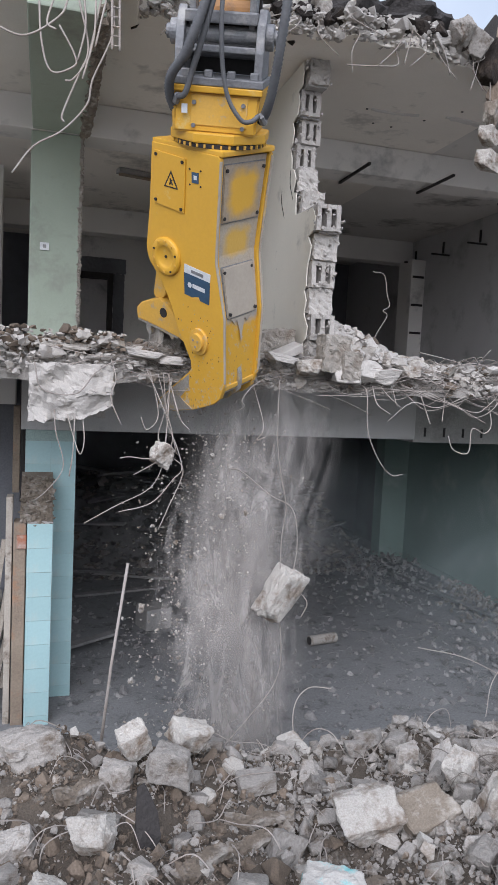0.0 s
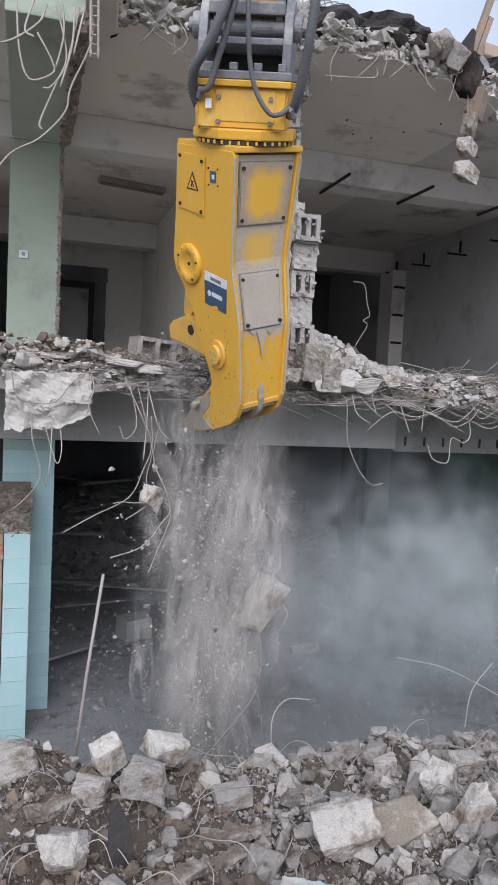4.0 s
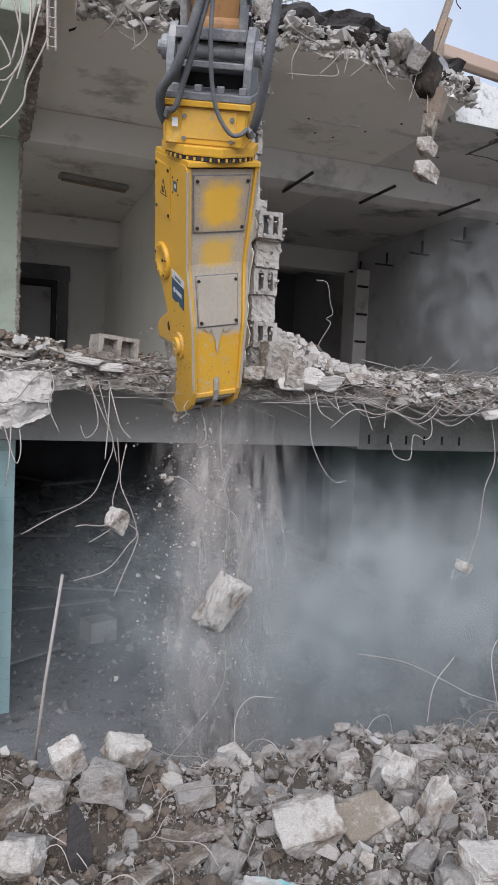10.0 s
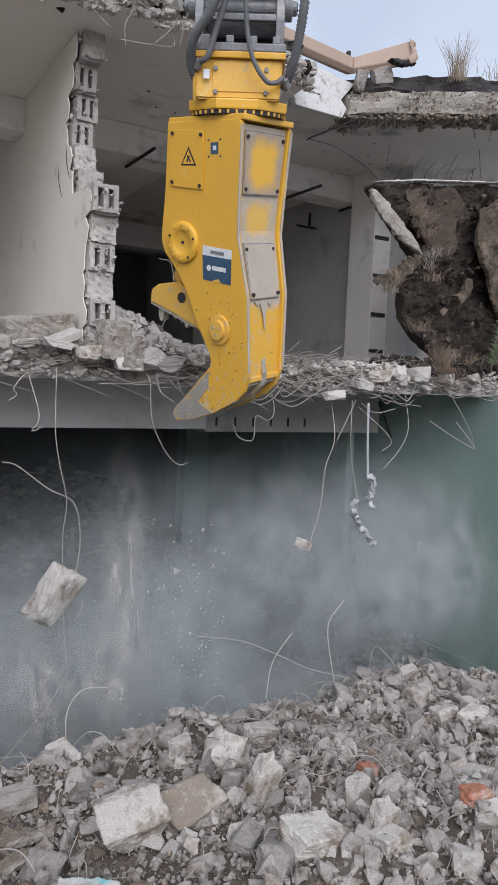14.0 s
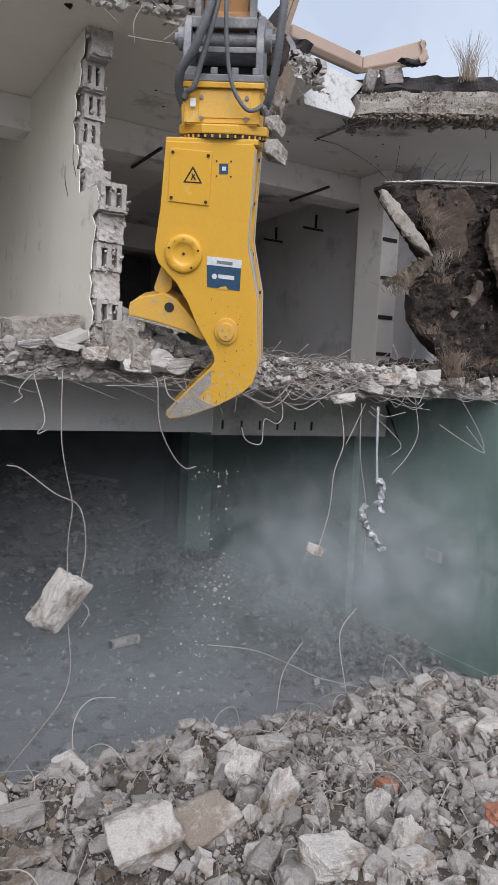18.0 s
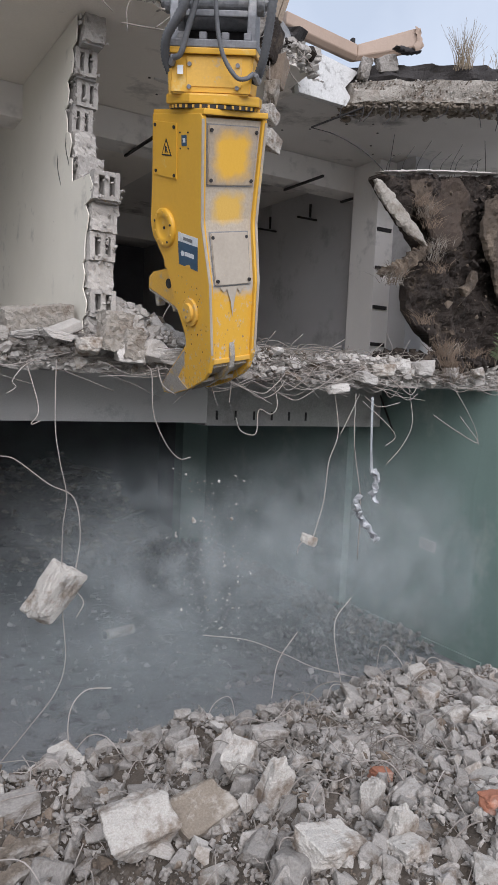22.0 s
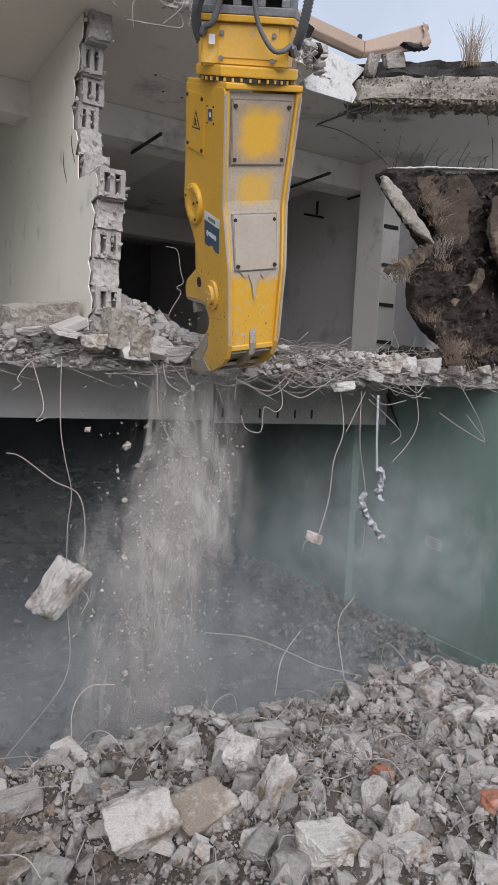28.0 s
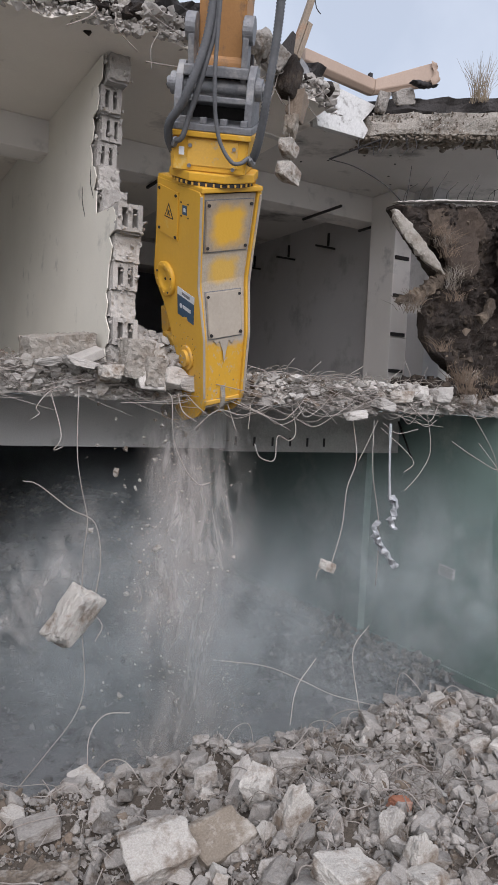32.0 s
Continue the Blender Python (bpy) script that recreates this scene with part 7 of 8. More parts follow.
foot = [(6.08 - abs(g8.gauss(0, 0.30)), g8.uniform(5.6, 9.2), g8.random(), min(0.07, 0.012 + 0.016 * g8.expovariate(1.0)), g8.randrange(100)) for _ in range(700)]
spread("wall_foot_rubble", [(x, y, 0.01 + 0.14 * u * max(0.0, 1 - (6.08 - x) / 0.6), s, k) for x, y, u, s, k in foot], STONE, lower_floor)
part("torn_pipe", tube([(5.95, 6.6, 2.75), (5.85, 6.2, 2.3)], 0.012, 6), IRON, wall_lr)

# door posts beside the tiled column
spread("jamb_crumb", [(g8.uniform(0.03, 0.27), y, 1.66 + (y - 6.02) * 0.80 + g8.uniform(-0.01, 0.02), g8.uniform(0.008, 0.03), g8.randrange(100)) for y in (g8.uniform(6.0, 6.4) for _ in range(260))], EARTHY, jamb, squash=0.6)
posts = empty("door_posts")
tagged(posts, "splintered wooden door posts beside the tiled column", "door frame")
part("post", make_box(-0.07, -0.01, 6.75, 6.9, 1.78, 2.545, 0.006), WOOD, posts)
part("post", make_box(-0.005, 0.035, 6.75, 6.9, 1.7, 2.50, 0.006), TAR, posts)
part("post", make_box(-0.085, -0.035, 6.05, 6.2, -0.1, 1.86, 0.006), PALE_WOOD, posts, "pale weathered board")
part("post", make_box(-0.025, 0.07, 6.02, 6.2, -0.1, 1.66, 0.01), WOOD, posts, "splintered brown wood and brick")
part("brick", make_box(0.0, 0.075, 6.0, 6.12, 1.45, 1.56, 0.008), BRICK, posts)
for k in range(5):
    ob = link_mesh("leaning_batten", make_box(-0.02, 0.02, -0.01, 0.01, 0, 1.2 + 0.1 * k, 0.003), PALE_WOOD)
    ob.matrix_basis = pose(-0.30 + 0.045 * k, 6.1 + 0.05 * k, 0.2, 0, 5 + 2 * k, 10)
    tagged(ob, "pale splintered batten leaning beside the column", "batten", "leaning battens")
spread("outside_rubble", [(rng5.uniform(-3.5, -0.2), rng5.uniform(6.0, 14), rng5.uniform(-0.2, 0.9), rng5.uniform(0.05, 0.22), rng5.randrange(100)) for _ in range(700)], STONE, ground)

# ---- bars and wires in the rubble heap ----
HEAP_BARS = [[(1.39, 3.3, 1.05), (1.43, 3.45, 1.21), (1.52, 3.5, 1.29), (1.65, 3.5, 1.28)], [(2.14, 3.5, 1.47), (2.42, 3.5, 1.40), (2.64, 3.45, 1.30), (2.80, 3.4, 1.22), (3.00, 3.3, 1.17)], [(2.99, 3.4, 1.1), (3.0, 3.5, 1.40), (3.11, 3.5, 1.55)], [(2.52, 3.4, 1.10), (2.62, 3.5, 1.25), (2.74, 3.5, 1.40)]]
for b in HEAP_BARS:
    part("wire", tube(curve(b, 6), 0.0026, 5), REBAR, mound)
g6 = random.Random(31)
for k in range(300):
    x, y = g6.uniform(0.0, 3.9), g6.uniform(1.6, 3.15)
    if k % 3 == 0:
        x, y = g6.gauss(2.2, 0.35), g6.gauss(2.5, 0.25)
    l_, a = g6.uniform(0.08, 0.35), g6.uniform(0, 2 * math.pi)
    c, s_ = math.cos(a) * l_, math.sin(a) * l_
    z = mound_height(x, y)
    part("wire", tube(curve([(x, y, z - 0.01), (x + c * 0.3, y + s_ * 0.3, z + g6.uniform(0.03, 0.09)), (x + c * 0.7 + g6.uniform(-0.04, 0.04), y + s_ * 0.7, z + g6.uniform(0.01, 0.08)), (x + c, y + s_, mound_height(x + c, y + s_) + g6.uniform(0, 0.08))], 5), g6.uniform(0.0013, 0.0026), 4), REBAR if k % 3 else OLD_WIRE, mound)
pole = link_mesh("leaning_pole", tube([(0.44, 3.25, 1.05), (0.50, 3.33, 1.55), (0.565, 3.38, 2.0)], 0.0075, 7), REBAR, None, "", True)
tagged(pole, "thin pale rod standing in the rubble", "rod")
for k, (x, y, l_, w, a) in enumerate(((0.95, 2.5, 0.32, 0.05, 15), (1.0, 2.62, 0.26, 0.05, -10), (0.72, 2.35, 0.22, 0.06, 30), (1.25, 2.2, 0.24, 0.04, 5), (0.35, 2.75, 0.2, 0.06, 20))):
    bm = rough_box(-l_ / 2, l_ / 2, -w / 2, w / 2, -0.015, 0.015, 0.012, 0.008, k)
    for v in bm.verts:
        v.co += Vector((noise.noise(v.co * 9 + Vector((k, 0, 0))), noise.noise(v.co * 11), noise.noise(v.co * 13))) * 0.012
    ob = link_mesh("wood_piece", bm, OLD_WOOD)
    ob.matrix_basis = pose(x, y, mound_height(x, y) + 0.018, 6, -5, a)
    tagged(ob, "splintered brown wood piece in the rubble", "wood", "wood pieces in the heap")
# ---- motion of the tool ----
TOOL_ROWS = [
    (0, 1.150, 4.441, 4.249, 25.46, -5.66, -53.58),
    (0.5, 1.145, 4.427, 4.283, 24.79, -6.04, -54.72),
    (1, 1.139, 4.421, 4.307, 25.10, -5.73, -54.17),
    (1.5, 1.144, 4.428, 4.329, 25.33, -5.37, -56.08),
    (2, 1.144, 4.409, 4.346, 25.55, -5.15, -57.97),
    (2.5, 1.144, 4.393, 4.350, 25.44, -5.12, -59.18),
    (4.5, 1.422, 4.108, 4.215, 20.48, -6.64, -69.31),
    (5, 1.467, 4.201, 4.240, 21.47, -6.49, -69.97),
    (5.5, 1.514, 4.431, 4.189, 23.17, -6.90, -70.51),
    (6, 1.526, 4.588, 4.136, 24.48, -7.98, -71.61),
    (6.5, 1.537, 4.631, 4.143, 24.24, -7.53, -72.73),
    (7, 1.536, 4.626, 4.184, 24.12, -7.48, -72.66),
    (7.5, 1.531, 4.621, 4.222, 24.39, -7.24, -74.21),
    (8, 1.513, 4.596, 4.249, 24.62, -7.26, -76.16),
    (8.5, 1.502, 4.568, 4.276, 24.73, -6.85, -80.08),
    (9, 1.490, 4.552, 4.297, 24.88, -6.62, -82.55),
    (9.5, 1.489, 4.533, 4.297, 25.24, -6.43, -82.78),
    (10, 1.475, 4.480, 4.263, 25.28, -7.00, -81.45),
    (10.5, 1.456, 4.325, 4.254, 22.83, -6.39, -82.23),
    (11, 1.411, 4.106, 4.253, 19.91, -5.91, -82.11),
    (11.5, 1.420, 3.937, 4.328, 13.00, -5.36, -82.24),
    (12, 1.618, 3.798, 4.390, 11.00, -5.49, -97.00),
    (12.5, 2.012, 3.637, 4.349, 8.50, -6.53, -92.03),
    (13, 2.204, 3.570, 4.364, 9.50, -8.85, -71.90),
    (13.5, 2.317, 3.755, 4.527, 13.06, -7.93, -67.67),
    (14, 2.515, 3.971, 4.337, 11.40, -7.20, -68.16),
    (14.5, 2.585, 4.134, 4.269, 10.62, -6.71, -69.23),
    (16.5, 2.446, 4.263, 4.446, 13.37, -8.80, -70.38),
    (17, 2.485, 4.363, 4.414, 13.78, -9.05, -63.05),
    (17.5, 2.633, 4.483, 4.436, 13.89, -9.24, -36.00),
    (18, 2.643, 4.507, 4.376, 13.66, -8.71, -34.00),
    (18.5, 2.643, 4.515, 4.369, 13.61, -8.69, -34.50),
    (19, 2.645, 4.513, 4.374, 13.71, -8.80, -35.00),
    (19.5, 2.660, 4.514, 4.459, 14.02, -8.79, -35.00),
    (20, 2.651, 4.474, 4.514, 15.61, -9.78, -49.55),
    (20.5, 2.629, 4.422, 4.523, 16.14, -10.34, -52.52),
    (21, 2.615, 4.381, 4.511, 16.17, -10.44, -57.95),
    (21.5, 2.590, 4.349, 4.470, 15.73, -10.12, -62.39),
    (22, 2.509, 4.317, 4.399, 14.74, -8.90, -82.32),
    (22.5, 2.365, 4.393, 4.326, 14.83, -8.56, -86.91),
    (23, 2.368, 4.481, 4.259, 16.49, -8.23, -87.16),
    (23.5, 2.337, 4.447, 4.290, 16.12, -8.59, -85.62),
    (24, 2.349, 4.439, 4.336, 17.31, -8.66, -86.78),
    (24.5, 2.332, 4.407, 4.363, 16.76, -8.85, -86.64),
    (26.5, 2.283, 4.067, 4.252, 18.49, -9.14, -88.49),
    (27, 2.314, 3.984, 4.378, 20.00, -9.46, -88.86),
    (27.5, 2.309, 3.916, 4.404, 19.39, -9.87, -89.84),
    (28, 2.503, 3.983, 4.445, 20.38, -10.79, -91.73),
    (28.5, 2.623, 4.037, 4.413, 18.48, -10.53, -92.18),
    (29, 2.598, 4.234, 4.128, 17.93, -9.82, -90.12),
    (29.5, 2.588, 4.294, 4.190, 18.60, -9.84, -91.15),
    (30, 2.522, 4.427, 4.298, 20.59, -10.00, -89.20),
    (30.5, 2.502, 4.613, 4.216, 22.00, -10.75, -79.99),
    (31, 2.515, 4.631, 4.208, 22.62, -10.81, -78.31),
    (31.5, 2.511, 4.616, 4.236, 23.13, -10.67, -79.43),
    (32, 2.512, 4.602, 4.257, 23.75, -10.78, -80.89),
]
tool, tool_body, tool_jaw = build_tool()
tool_up = build_upper(tool)
tool.scale = (0.93, 0.93, 0.93)


def heading(t):
    """Heading of the arm: it follows the tool along the building."""
    k = [(0, -20), (4.5, -22), (11, -24), (13.5, -30), (19, -34), (32, -34)]
    for (a, p), (b, q) in zip(k, k[1:]):
        if t <= b:
            return p + (q - p) * max(0.0, (t - a) / (b - a))
    return k[-1][1]


def tool_pose(t, x, y, z, rx, ry, yaw):
    return Matrix.Translation((x, y, z)) @ pose(0, 0, 0, rx) @ pose(0, 0, 0, 0, ry) @ pose(0, 0, 0, 0, 0, yaw)




# ---- falling dust, grit and drifting haze ----
def dust_material(name, hu, hv, density, stretch, scale, lo, hi, color, curl=0.9):
    """Thin airborne dust: light is let through where the dust is thin; it fades out towards the rim of its wisp."""
    m = bpy.data.materials.new(name)
    m.use_nodes = True
    n, l = m.node_tree.nodes, m.node_tree.links
    n.clear()
    out = n.new("ShaderNodeOutputMaterial")
    mixs = n.new("ShaderNodeMixShader")
    clear = n.new("ShaderNodeBsdfTransparent")
    both = n.new("ShaderNodeMixShader")
    dif, tra = n.new("ShaderNodeBsdfDiffuse"), n.new("ShaderNodeBsdfTranslucent")
    dif.inputs["Color"].default_value = tra.inputs["Color"].default_value = (*color, 1)
    both.inputs[0].default_value = 0.4
    l.new(dif.outputs[0], both.inputs[1])
    l.new(tra.outputs[0], both.inputs[2])
    tc, sep = n.new("ShaderNodeTexCoord"), n.new("ShaderNodeSeparateXYZ")
    l.new(tc.outputs["Object"], sep.inputs[0])

    def mn(op, a, b=None):
        k = n.new("ShaderNodeMath")
        k.operation = op
        for i, v in enumerate((a, b)):
            if v is None:
                continue
            if isinstance(v, (int, float)):
                k.inputs[i].default_value = v
            else:
                l.new(v, k.inputs[i])
        return k.outputs[0]
    u = mn("DIVIDE", sep.outputs["X"], hu)
    v = mn("DIVIDE", sep.outputs["Z"], hv)
    r2 = mn("ADD", mn("MULTIPLY", u, u), mn("MULTIPLY", v, v))
    rim = mn("POWER", mn("MAXIMUM", mn("SUBTRACT", 1.0, r2), 0.0), 1.8)
    mp = n.new("ShaderNodeMapping")
    mp.inputs["Scale"].default_value = (scale, scale, scale * stretch)
    l.new(tc.outputs["Object"], mp.inputs["Vector"])
    oi = n.new("ShaderNodeObjectInfo")
    nz = n.new("ShaderNodeTexNoise")
    nz.noise_dimensions = "4D"
    nz.inputs["Scale"].default_value, nz.inputs["Detail"].default_value, nz.inputs["Roughness"].default_value, nz.inputs["Distortion"].default_value = 1.0, 5.0, 0.56, curl
    l.new(mp.outputs[0], nz.inputs["Vector"])
    l.new(mn("MULTIPLY", oi.outputs["Random"], 40.0), nz.inputs["W"])
    mr = n.new("ShaderNodeMapRange")
    mr.inputs["From Min"].default_value, mr.inputs["From Max"].default_value = lo, hi
    l.new(nz.outputs["Fac"], mr.inputs["Value"])
    l.new(mn("MULTIPLY", mn("MULTIPLY", rim, mr.outputs["Result"]), density), mixs.inputs[0])
    l.new(clear.outputs[0], mixs.inputs[1])
    l.new(both.outputs[0], mixs.inputs[2])
    l.new(mixs.outputs[0], out.inputs["Surface"])
    return m


PLUME = dust_material("falling_dust", 0.52, 1.10, 0.74, 0.34, 4.2, 0.42, 0.74, (0.60, 0.565, 0.53), 1.6)
HAZE = dust_material("drifting_dust", 1.5, 1.15, 0.38, 0.8, 2.6, 0.40, 0.76, (0.52, 0.557, 0.56), 1.2)
VEIL = dust_material("thin_dust", 2.4, 1.4, 0.17, 0.8, 1.2, 0.25, 0.75, (0.485, 0.56, 0.57))


def wisp_mesh(name, hu, hv, bend, seed, material, n=14):
    V = []
    for j in range(n + 1):
        for i in range(n + 1):
            x, z = hu * (2 * i / n - 1), hv * (2 * j / n - 1)
            V.append((x, bend * noise.noise(Vector((x * 1.5 / hu + seed, z * 1.2 / hv, seed))), z))
    F = [(j * (n + 1) + i, j * (n + 1) + i + 1, (j + 1) * (n + 1) + i + 1, (j + 1) * (n + 1) + i) for j in range(n) for i in range(n)]
    me = mesh_from(name, V, F, material)
    me.polygons.foreach_set("use_smooth", [True] * len(F))
    return me


def jaw_at(t):
    """Where the jaws crush the slab at t seconds."""
    for a, b in zip(TOOL_ROWS, TOOL_ROWS[1:]):
        if t <= b[0]:
            w = max(0.0, (t - a[0]) / (b[0] - a[0]))
            p = [tool_pose(*r) @ Vector((0.0, 0.0, -1.7)) for r in (a, b)]
            return p[0].lerp(p[1], w)
    return tool_pose(*TOOL_ROWS[-1]) @ Vector((0.0, 0.0, -1.7))


def level(t, steps):
    for (a, p), (b, q) in zip(steps, steps[1:]):
        if t <= b:
            return p + (q - p) * (t - a) / (b - a)
    return steps[-1][1]


FALL = [(0, 1.0), (2.5, 0.9), (5, 1.0), (11.6, 1.0), (12.3, 0.35), (13.0, 0.2), (14.3, 0.12), (15.0, 0.0), (22.5, 0.0), (22.9, 0.16), (24.0, 0.16), (24.6, 0.4), (25.6, 1.0), (27.6, 1.0), (29, 0.7), (32, 0.8)]
ASIDE = [(0, 0.3), (2, 0.35), (4, -0.05), (5.5, -0.05), (7, 0.15), (9, 0.24), (11.2, 0.16), (12, -0.15), (13, -0.5), (22, -0.1), (24, -0.1), (26, -0.1), (27, -0.22), (28, -0.05), (28.7, 0.25), (29.3, 0.25), (30, -0.1), (31, -0.12), (32, 0.0)]
CHUNK_FALL = [(0, 0.5), (2.5, 0.8), (5.5, 0.8), (6.5, 0.3), (10.0, 0.4), (11.5, 0.6), (12.3, 0.1), (13, 0.0), (22.3, 0.0), (22.8, 0.3), (24.5, 0.6), (26.5, 0.8), (28, 0.7), (30, 0.8), (32, 1.0)]
CHUNK_ASIDE = [(0, 0.0), (2, -0.1), (5, -0.25), (7, -0.2), (10, 0.0), (22, -0.2), (24.5, -0.3), (27, -0.15), (29, -0.45), (32, -0.4)]
GRIT_FALL = [(0, 1.0), (12.0, 1.0), (12.6, 0.2), (14.0, 0.1), (15.0, 0.0), (16.8, 0.1), (17.4, 0.25), (19.2, 0.2), (20.0, 0.3), (21.5, 0.3), (22, 0.1), (22.8, 0.45), (24.5, 0.5), (26, 1.0), (32, 0.7)]


def falling(count, period, top, bottom, v0, steps, wide, aside, keys=4):
    """Rows for pieces that fall one after another from the jaws, and rest below the floor between falls."""
    out = []
    for k in range(count):
        g = random.Random(300 + k)
        rows, t0 = [], -period * (k + 0.5) / count
        last = None
        while t0 < 32.0:
            c = t0 + period
            on = level(max(0, min(32, t0)), steps) > (k * 7 % count) / count + 0.02
            j = jaw_at(max(0.0, min(32.0, t0)))
            dx, dy, rz = g.uniform(-wide, wide), g.uniform(0.0, 0.18), g.uniform(-25, 25)
            x, y = j.x + level(max(0, min(32, t0)), aside) + dx, max(4.78, j.y - 0.12) + 2.2 * dy
            for q in range(keys + 1):
                s = q / keys
                t = t0 + (period - 1.0 / FPS) * s
                fall = (v0 * s + (1 - v0) * s * s) * (top - bottom)
                z = top - fall if on else bottom
                rows.append((t, x + 0.04 * s * math.sin(k * 3 + t0), y, z, rz + 6 * s))
            t0 = c
        out.append(rows)
    return out


def rows_in_clip(rows):
    """Cut the rows to the clip, with one at its start and one at its end."""
    res, seen = [], set()
    def at(t):
        for a, b in zip(rows, rows[1:]):
            if a[0] <= t <= b[0]:
                w = (t - a[0]) / max(1e-6, b[0] - a[0])
                return (t, *[p + (q - p) * w for p, q in zip(a[1:], b[1:])])
        return (t, *rows[-1][1:])
    for r in [at(0.0), *[r for r in rows if 0 < r[0] < 32.0], at(32.0)]:
        if frame(r[0]) not in seen:
            seen.add(frame(r[0]))
            res.append((r[0], pose(r[1], r[2], r[3], 0, 0, r[4])))
    return res


PLUMES, GRITS, PUFFS = [], [], []
plume_meshes = [wisp_mesh("wisp", 0.52, 1.10, 0.12, 3.0 * k, PLUME) for k in range(3)]
for k in range(19):
    p = empty("dust_plume")
    tagged(p, "pale plume of concrete dust falling from the jaws", "dust", "falling dust", "stuff")
    for q in range(3):
        w = new("wisp", plume_meshes[(k + q) % 3])
        w.parent = p
        w.matrix_basis = pose(0.15 * (q - 1) + 0.08 * math.sin(k * 2 + q), 0.10 * (q - 1), 0.25 * math.sin(q * 2 + k), 0, 9 * math.sin(3 * k + q), -28 + 16 * (q - 1) + 6 * math.sin(k)) @ Matrix.Diagonal((0.35 + 0.25 * ((k + q) % 3), 1, 0.6 + 0.25 * (q % 3), 1))
    PLUMES.append(p)
for k in range(9):
    g = random.Random(500 + k)
    spots_ = []
    for _ in range(330):
        s = min(0.022, 0.0018 + 0.0026 * g.expovariate(1.0))
        spots_.append((g.gauss(-0.04, 0.19), g.gauss(0, 0.10), g.uniform(-0.75, 0.75), s, g.randrange(100)))
    p = spread("falling_grit", spots_, PALE_STONE, None, "concrete crumbs falling from the crusher jaws")
    tagged(p, category="debris", group="falling crumbs")
    GRITS.append(p)

CHUNKS = []
for k in range(7):
    g = random.Random(800 + k)
    spots_ = [(g.gauss(0, 0.24), g.gauss(0, 0.10), g.uniform(-0.8, 0.8), min(0.034, 0.006 + 0.006 * g.expovariate(1.0)), g.randrange(100)) for _ in range(26)]
    p = spread("falling_chunk", spots_, PALE_STONE, None, "pale concrete chunks falling from the slab edge", coarse=False)
    tagged(p, category="debris", group="falling crumbs")
    CHUNKS.append(p)

puff_meshes = [wisp_mesh("wisp", 1.5, 1.15, 0.35, 5.0 * k + 1, HAZE) for k in range(4)]
# x, y, z when up, and the spans of time (rise from, settle by) when it hangs in the air
HAZES = [
    (0.9, 5.5, 1.05, [(5.3, 10.5), (11.6, 15.0)]), (2.0, 5.3, 1.15, [(0.6, 16.0)]), (3.1, 5.5, 1.1, [(0.2, 17.0)]), (4.2, 5.4, 1.0, [(0.9, 18.0)]), (5.2, 5.6, 1.1, [(3.0, 17.0)]),
    (1.6, 5.7, 0.6, [(4.6, 10.5), (11.8, 14.5), (26.0, 29.6)]), (2.6, 5.0, 1.4, [(1.2, 15.5)]), (3.7, 5.8, 1.2, [(1.6, 29)]), (2.9, 5.2, 0.5, [(3.0, 16.5), (25.0, 35)]),
    (4.7, 5.9, 1.2, [(4.0, 35)]), (1.4, 5.2, 1.3, [(5.0, 10.3), (11.6, 15.8), (29.8, 35)]), (3.6, 5.1, 1.0, [(3.5, 14.5)]), (5.6, 5.3, 0.9, [(4.5, 35)]), (2.4, 6.0, 0.9, [(11.5, 15.5), (27.5, 35)]), (2.2, 5.6, 1.2, [(28.5, 35)]),
    (1.25, 5.3, 0.4, [(26.2, 28.9)]), (2.5, 5.4, 1.15, [(20.2, 27.0)]), (2.9, 5.2, 1.25, [(27.8, 31.0)]), (2.3, 3.95, 0.85, [(3.2, 10.0)])]
for k, (x, y, z, spans) in enumerate(HAZES):
    p = empty("dust_haze")
    tagged(p, "bluish grey dust cloud drifting before the open storey", "dust", "drifting dust", "stuff")
    for q in range(3):
        w = new("wisp", puff_meshes[(k + q) % 4])
        w.parent = p
        w.matrix_basis = pose(0.25 * math.sin(k + q * 2), 0.16 * (q - 1), 0.12 * math.cos(k * 2 + q), 0, 20 * math.sin(k + q), -24 + 8 * math.sin(k * 1.7 + q))
    PUFFS.append(p)


VEILS, VEIL_AT = [], ((1.75, 5.9, 0.85), (4.2, 7.4, 1.35), (2.9, 9.0, 1.4), (4.6, 5.7, 1.1), (2.6, 6.2, 1.1), (1.6, 4.75, 0.75), (3.4, 4.8, 0.85), (5.4, 5.6, 1.5), (5.2, 5.3, 0.55))
for k, (x, y, z) in enumerate(VEIL_AT):
    p = empty("dust_veil", pose(x, y, z, 0, 0, -22))
    VEILS.append(p)
    tagged(p, "thin dust hanging in the dark ground storey", "dust", "hanging dust", "stuff")
    w = new("wisp", wisp_mesh("wisp", 2.4, 1.4, 0.3, 9.0 + k, VEIL))
    w.parent = p
upper_haze = empty("dust_haze")
tagged(upper_haze, "bluish grey dust drifting into the upper room", "dust", "drifting dust", "stuff")
for q in range(3):
    w = new("wisp", puff_meshes[q])
    w.parent = upper_haze
    w.matrix_basis = pose(0.3 * (q - 1), 0.15 * q, 0.1 * q, 0, 15 * q, -24)


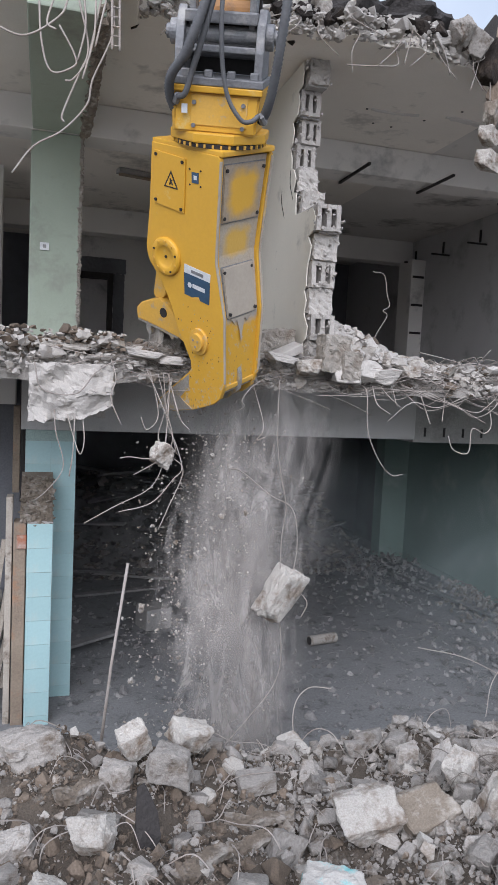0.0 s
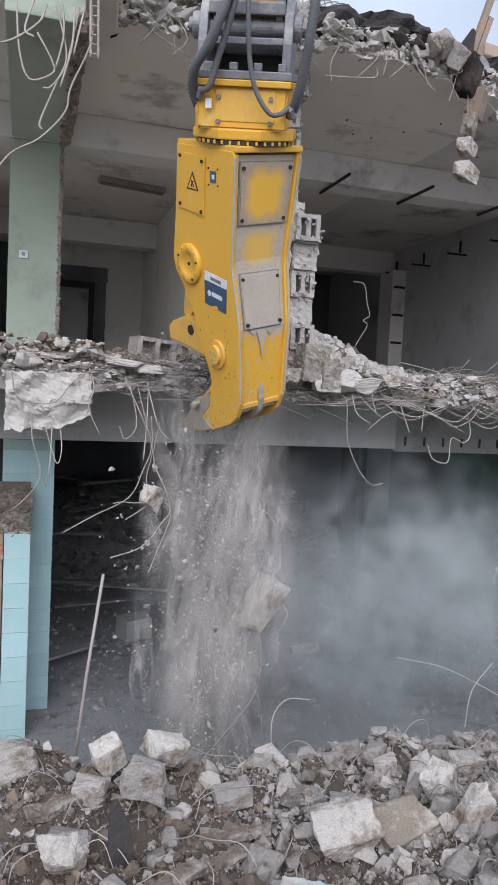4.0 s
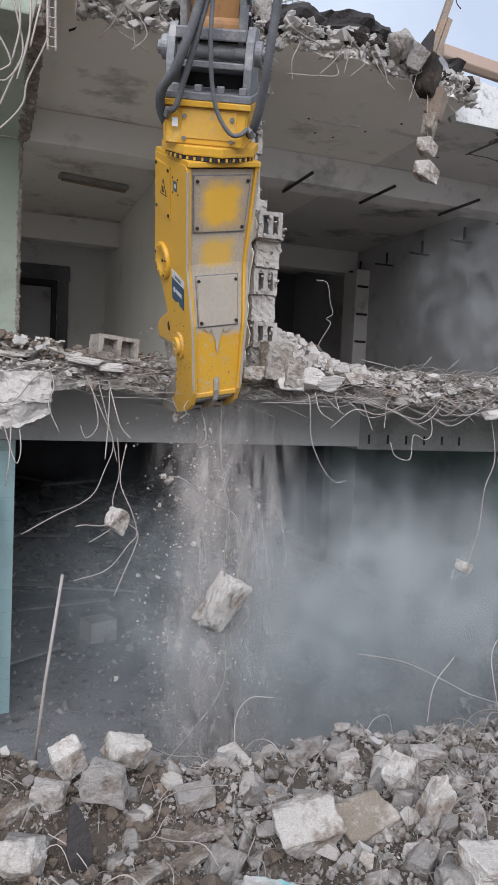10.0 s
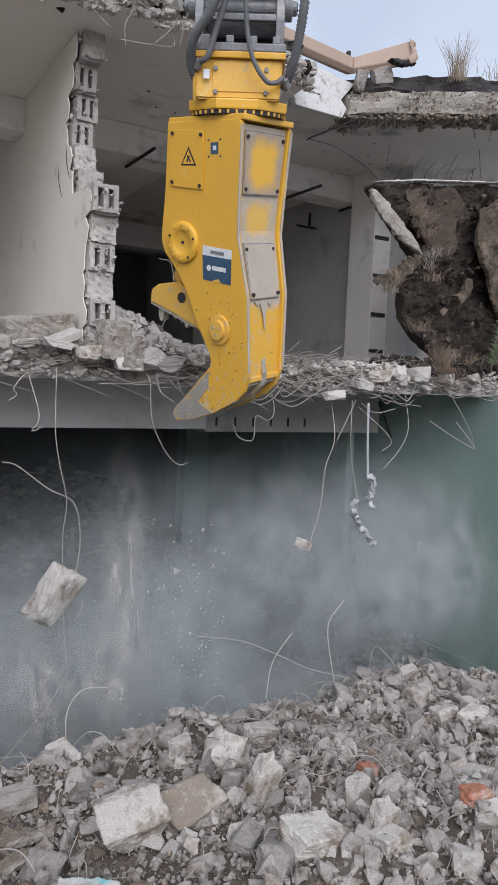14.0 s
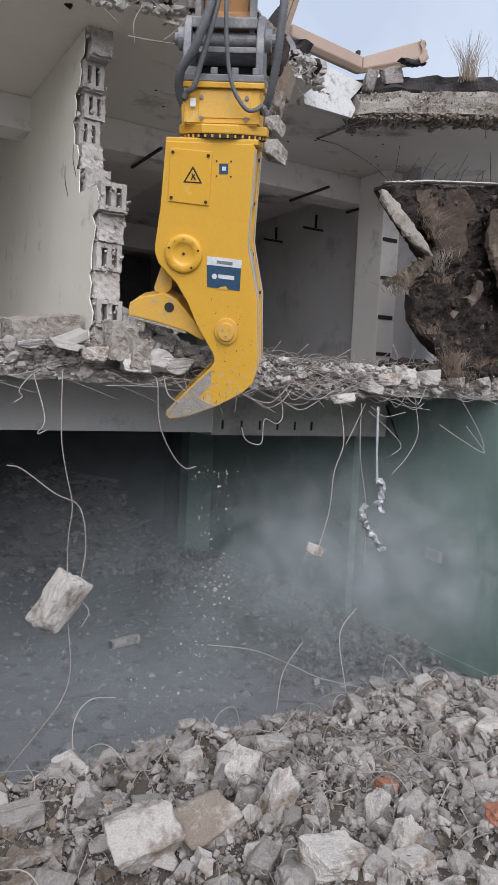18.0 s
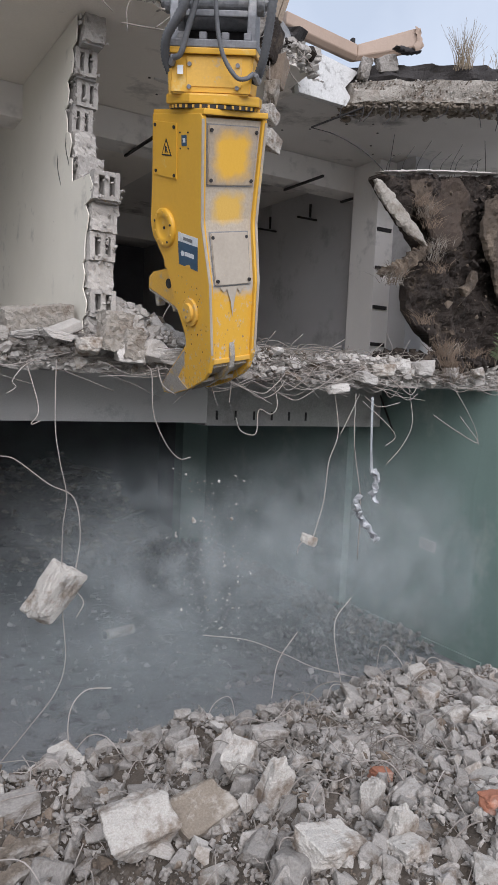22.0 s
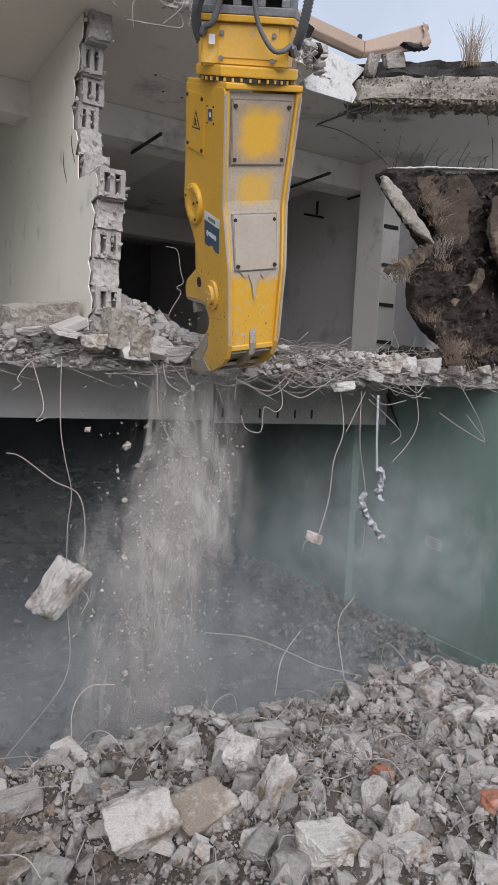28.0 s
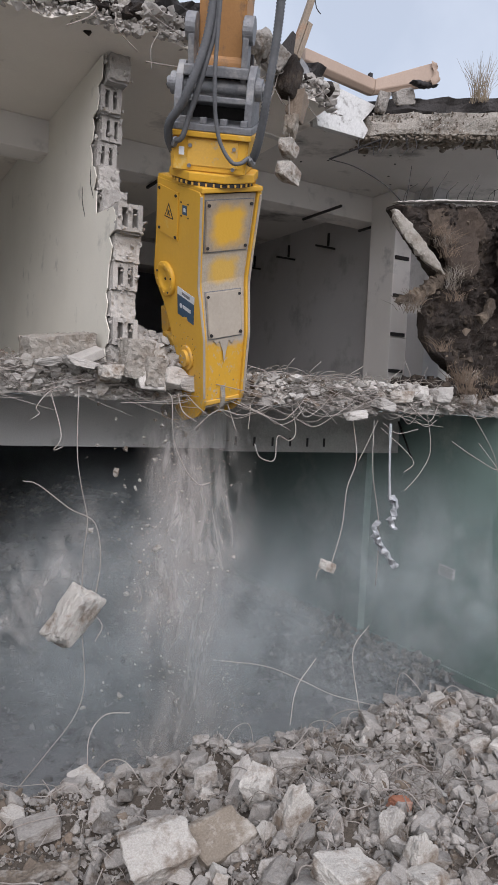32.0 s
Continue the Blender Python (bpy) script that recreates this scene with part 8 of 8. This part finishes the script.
# curls of dust that drift aside from the fall: x, z when up, span of time
SWIRLS = [(1.35, 1.75, 25.6, 28.4), (1.75, 1.55, 30.0, 34.0), (1.45, 1.25, 30.6, 34.0), (1.35, 1.6, 3.6, 8.5), (2.9, 1.6, 4.5, 9.5), (2.9, 1.6, 10.5, 13.5), (3.2, 1.5, 28.0, 31.5)]
CURLS = []
for k in range(len(SWIRLS)):
    p = empty("dust_curl")
    tagged(p, "pale curl of dust drifting aside from the fall", "dust", "drifting dust", "stuff")
    for q in range(2):
        w = new("wisp", plume_meshes[(k + q) % 3])
        w.parent = p
        w.matrix_basis = pose(0.12 * q, 0.06 * q, 0.1 * q, 0, 24 * math.sin(2 * k + q), -25 + 10 * q) @ Matrix.Diagonal((0.5, 1, 0.5, 1))
    CURLS.append(p)


def curl_rows(k):
    x, z, a, b = SWIRLS[k]
    rows = []
    for i in range(65):
        t = 0.5 * i
        e = max(0.0, min(1.0, (t - a) / 1.0, (b - t) / 1.0))
        e = e * e * (3 - 2 * e)
        rows.append((t, pose(x + 0.05 * math.sin(t + k), 5.35, -1.2 + (z + 1.2) * e, 0, 8 * math.sin(0.6 * t + k), 0)))
    return rows


def haze_rows(k):
    x, y, z, spans = HAZES[k]
    low = -1.55
    def at(t):
        zz = low
        for a, b in spans:
            up = max(0.0, min(1.0, (t - a) / 1.6))
            down = max(0.0, min(1.0, (b - t) / 2.6))
            e = min(up, down)
            e = e * e * (3 - 2 * e)
            zz = max(zz, low + (z - low) * e)
        s = math.sin(0.35 * t + k)
        return pose(x + 0.25 * s + 0.02 * t, y + 0.06 * math.cos(0.3 * t + k), zz + 0.05 * math.sin(0.5 * t + 2 * k), 0, 4 * s, 3 * s)
    return [(0.5 * i, at(0.5 * i)) for i in range(65)]


def lump_motions():
    """The lumps drop, sway and turn a little as the slab is bitten."""
    walk(small_lump, [(t, pose(x, 4.93, z, 0, 0, r)) for t, x, z, r in ((0, 0.95, 2.34, 0), (0.5, 1.02, 2.38, 12), (1.0, 0.99, 2.38, 4), (1.5, 1.01, 2.41, 8), (2.5, 1.0, 2.44, 2), (3.6, 1.02, 2.36, 0), (4.4, 1.04, 1.90, 24), (5.0, 1.05, 1.89, 10), (5.5, 1.07, 1.94, 0), (6.0, 1.05, 1.91, 14), (7.0, 1.07, 1.93, 2), (8.0, 1.08, 1.96, 8), (9.5, 1.09, 1.98, 0), (10.5, 1.03, 1.93, 8), (12.5, 1.03, 1.92, 0), (32, 1.03, 1.92, 0))])
    walk(large_lump, [(t, pose(x, 4.93, z, 0, a, 0)) for t, x, z, a in ((0, 1.85, 1.33, 0), (2.5, 1.855, 1.33, 0), (10.2, 1.83, 1.33, 2), (12.5, 1.785, 1.325, 4), (16.5, 1.79, 1.315, 4), (30.5, 1.79, 1.315, 4), (31.0, 1.80, 1.315, 3), (32, 1.785, 1.32, 4))])
    walk(flat_lump, [(t, pose(x, 4.93, 1.53, 0, 0, 0)) for t, x in ((0, 3.87), (4.5, 3.89), (5.5, 3.86), (6.5, 3.89), (7.5, 3.86), (9, 3.89), (10, 3.85), (11, 3.88), (14, 3.82), (17, 3.85), (20, 3.855), (23, 3.845), (28, 3.85), (32, 3.85))])


def dust_motions():
    for p, rows in zip(PLUMES, falling(len(PLUMES), 1.3, 2.2, -1.3, 0.7, FALL, 0.27, ASIDE)):
        walk(p, rows_in_clip(rows))
    for p, rows in zip(GRITS, falling(len(GRITS), 0.9, 2.55, -0.65, 0.35, GRIT_FALL, 0.26, [(0, 0.06), (32, 0.06)])):
        walk(p, rows_in_clip(rows))
    for p, rows in zip(CHUNKS, falling(len(CHUNKS), 0.95, 2.55, -0.75, 0.3, CHUNK_FALL, 0.15, CHUNK_ASIDE)):
        walk(p, rows_in_clip(rows))
    for k, p in enumerate(PUFFS):
        walk(p, haze_rows(k))
    for k, (p, (x, y, z)) in enumerate(zip(VEILS, VEIL_AT)):
        if k in (0, 4, 5, 6, 7):
            walk(p, [(t, pose(x, y, z - 3.2 * low, 0, 0, -22)) for t, low in ((0, 1), (2.5, 0.8), (6, 0), (14.0, 0), (16.5, 0.10), (21.5, 0.10), (23.5, 0.12), (25.5, 0.2), (28, 0.1), (32, 0.05))])
    for k, p in enumerate(CURLS):
        walk(p, curl_rows(k))
    walk(upper_haze, [(t, pose(x, 5.95, 3.75)) for t, x in ((0, 11), (2, 11), (4.5, 6.0), (6, 5.2), (9, 5.0), (10.5, 5.6), (12, 8.5), (13, 11), (32, 11))])


# swing of the moving jaw about its pin: it bites, opens and bites again
JAW_SWING = [(0, -9), (1, -16), (2, -24), (2.5, -24), (4.5, -8), (5, -7), (7, -6), (8, -14), (9, -22), (10, -20), (11, -12), (12, -2), (13, 9), (14, 4), (17, 1), (19, 1), (20, 1), (22, -1), (23, -9), (24, -14), (26.5, -20), (28, -22), (29, -14), (30, -10), (31, -18), (32, -24)]


def motions():
    walk(tool, [(r[0], tool_pose(*r[:6], heading(r[0]))) for r in TOOL_ROWS])
    walk(tool_body, [(r[0], pose(0, 0, 0, 0, 0, r[6] - heading(r[0]))) for r in TOOL_ROWS])
    pin = Matrix.Translation((0.066, 0, -1.26))
    walk(tool_jaw, [(r[0], pose(0, 0, 0, 0, 0, r[6] - heading(r[0])) @ Matrix.Translation((0, 0, -0.025)) @ pin @ pose(0, 0, 0, 0, level(r[0], JAW_SWING)) @ pin.inverted()) for r in TOOL_ROWS])
    lump_motions()
    dust_motions()


motions()
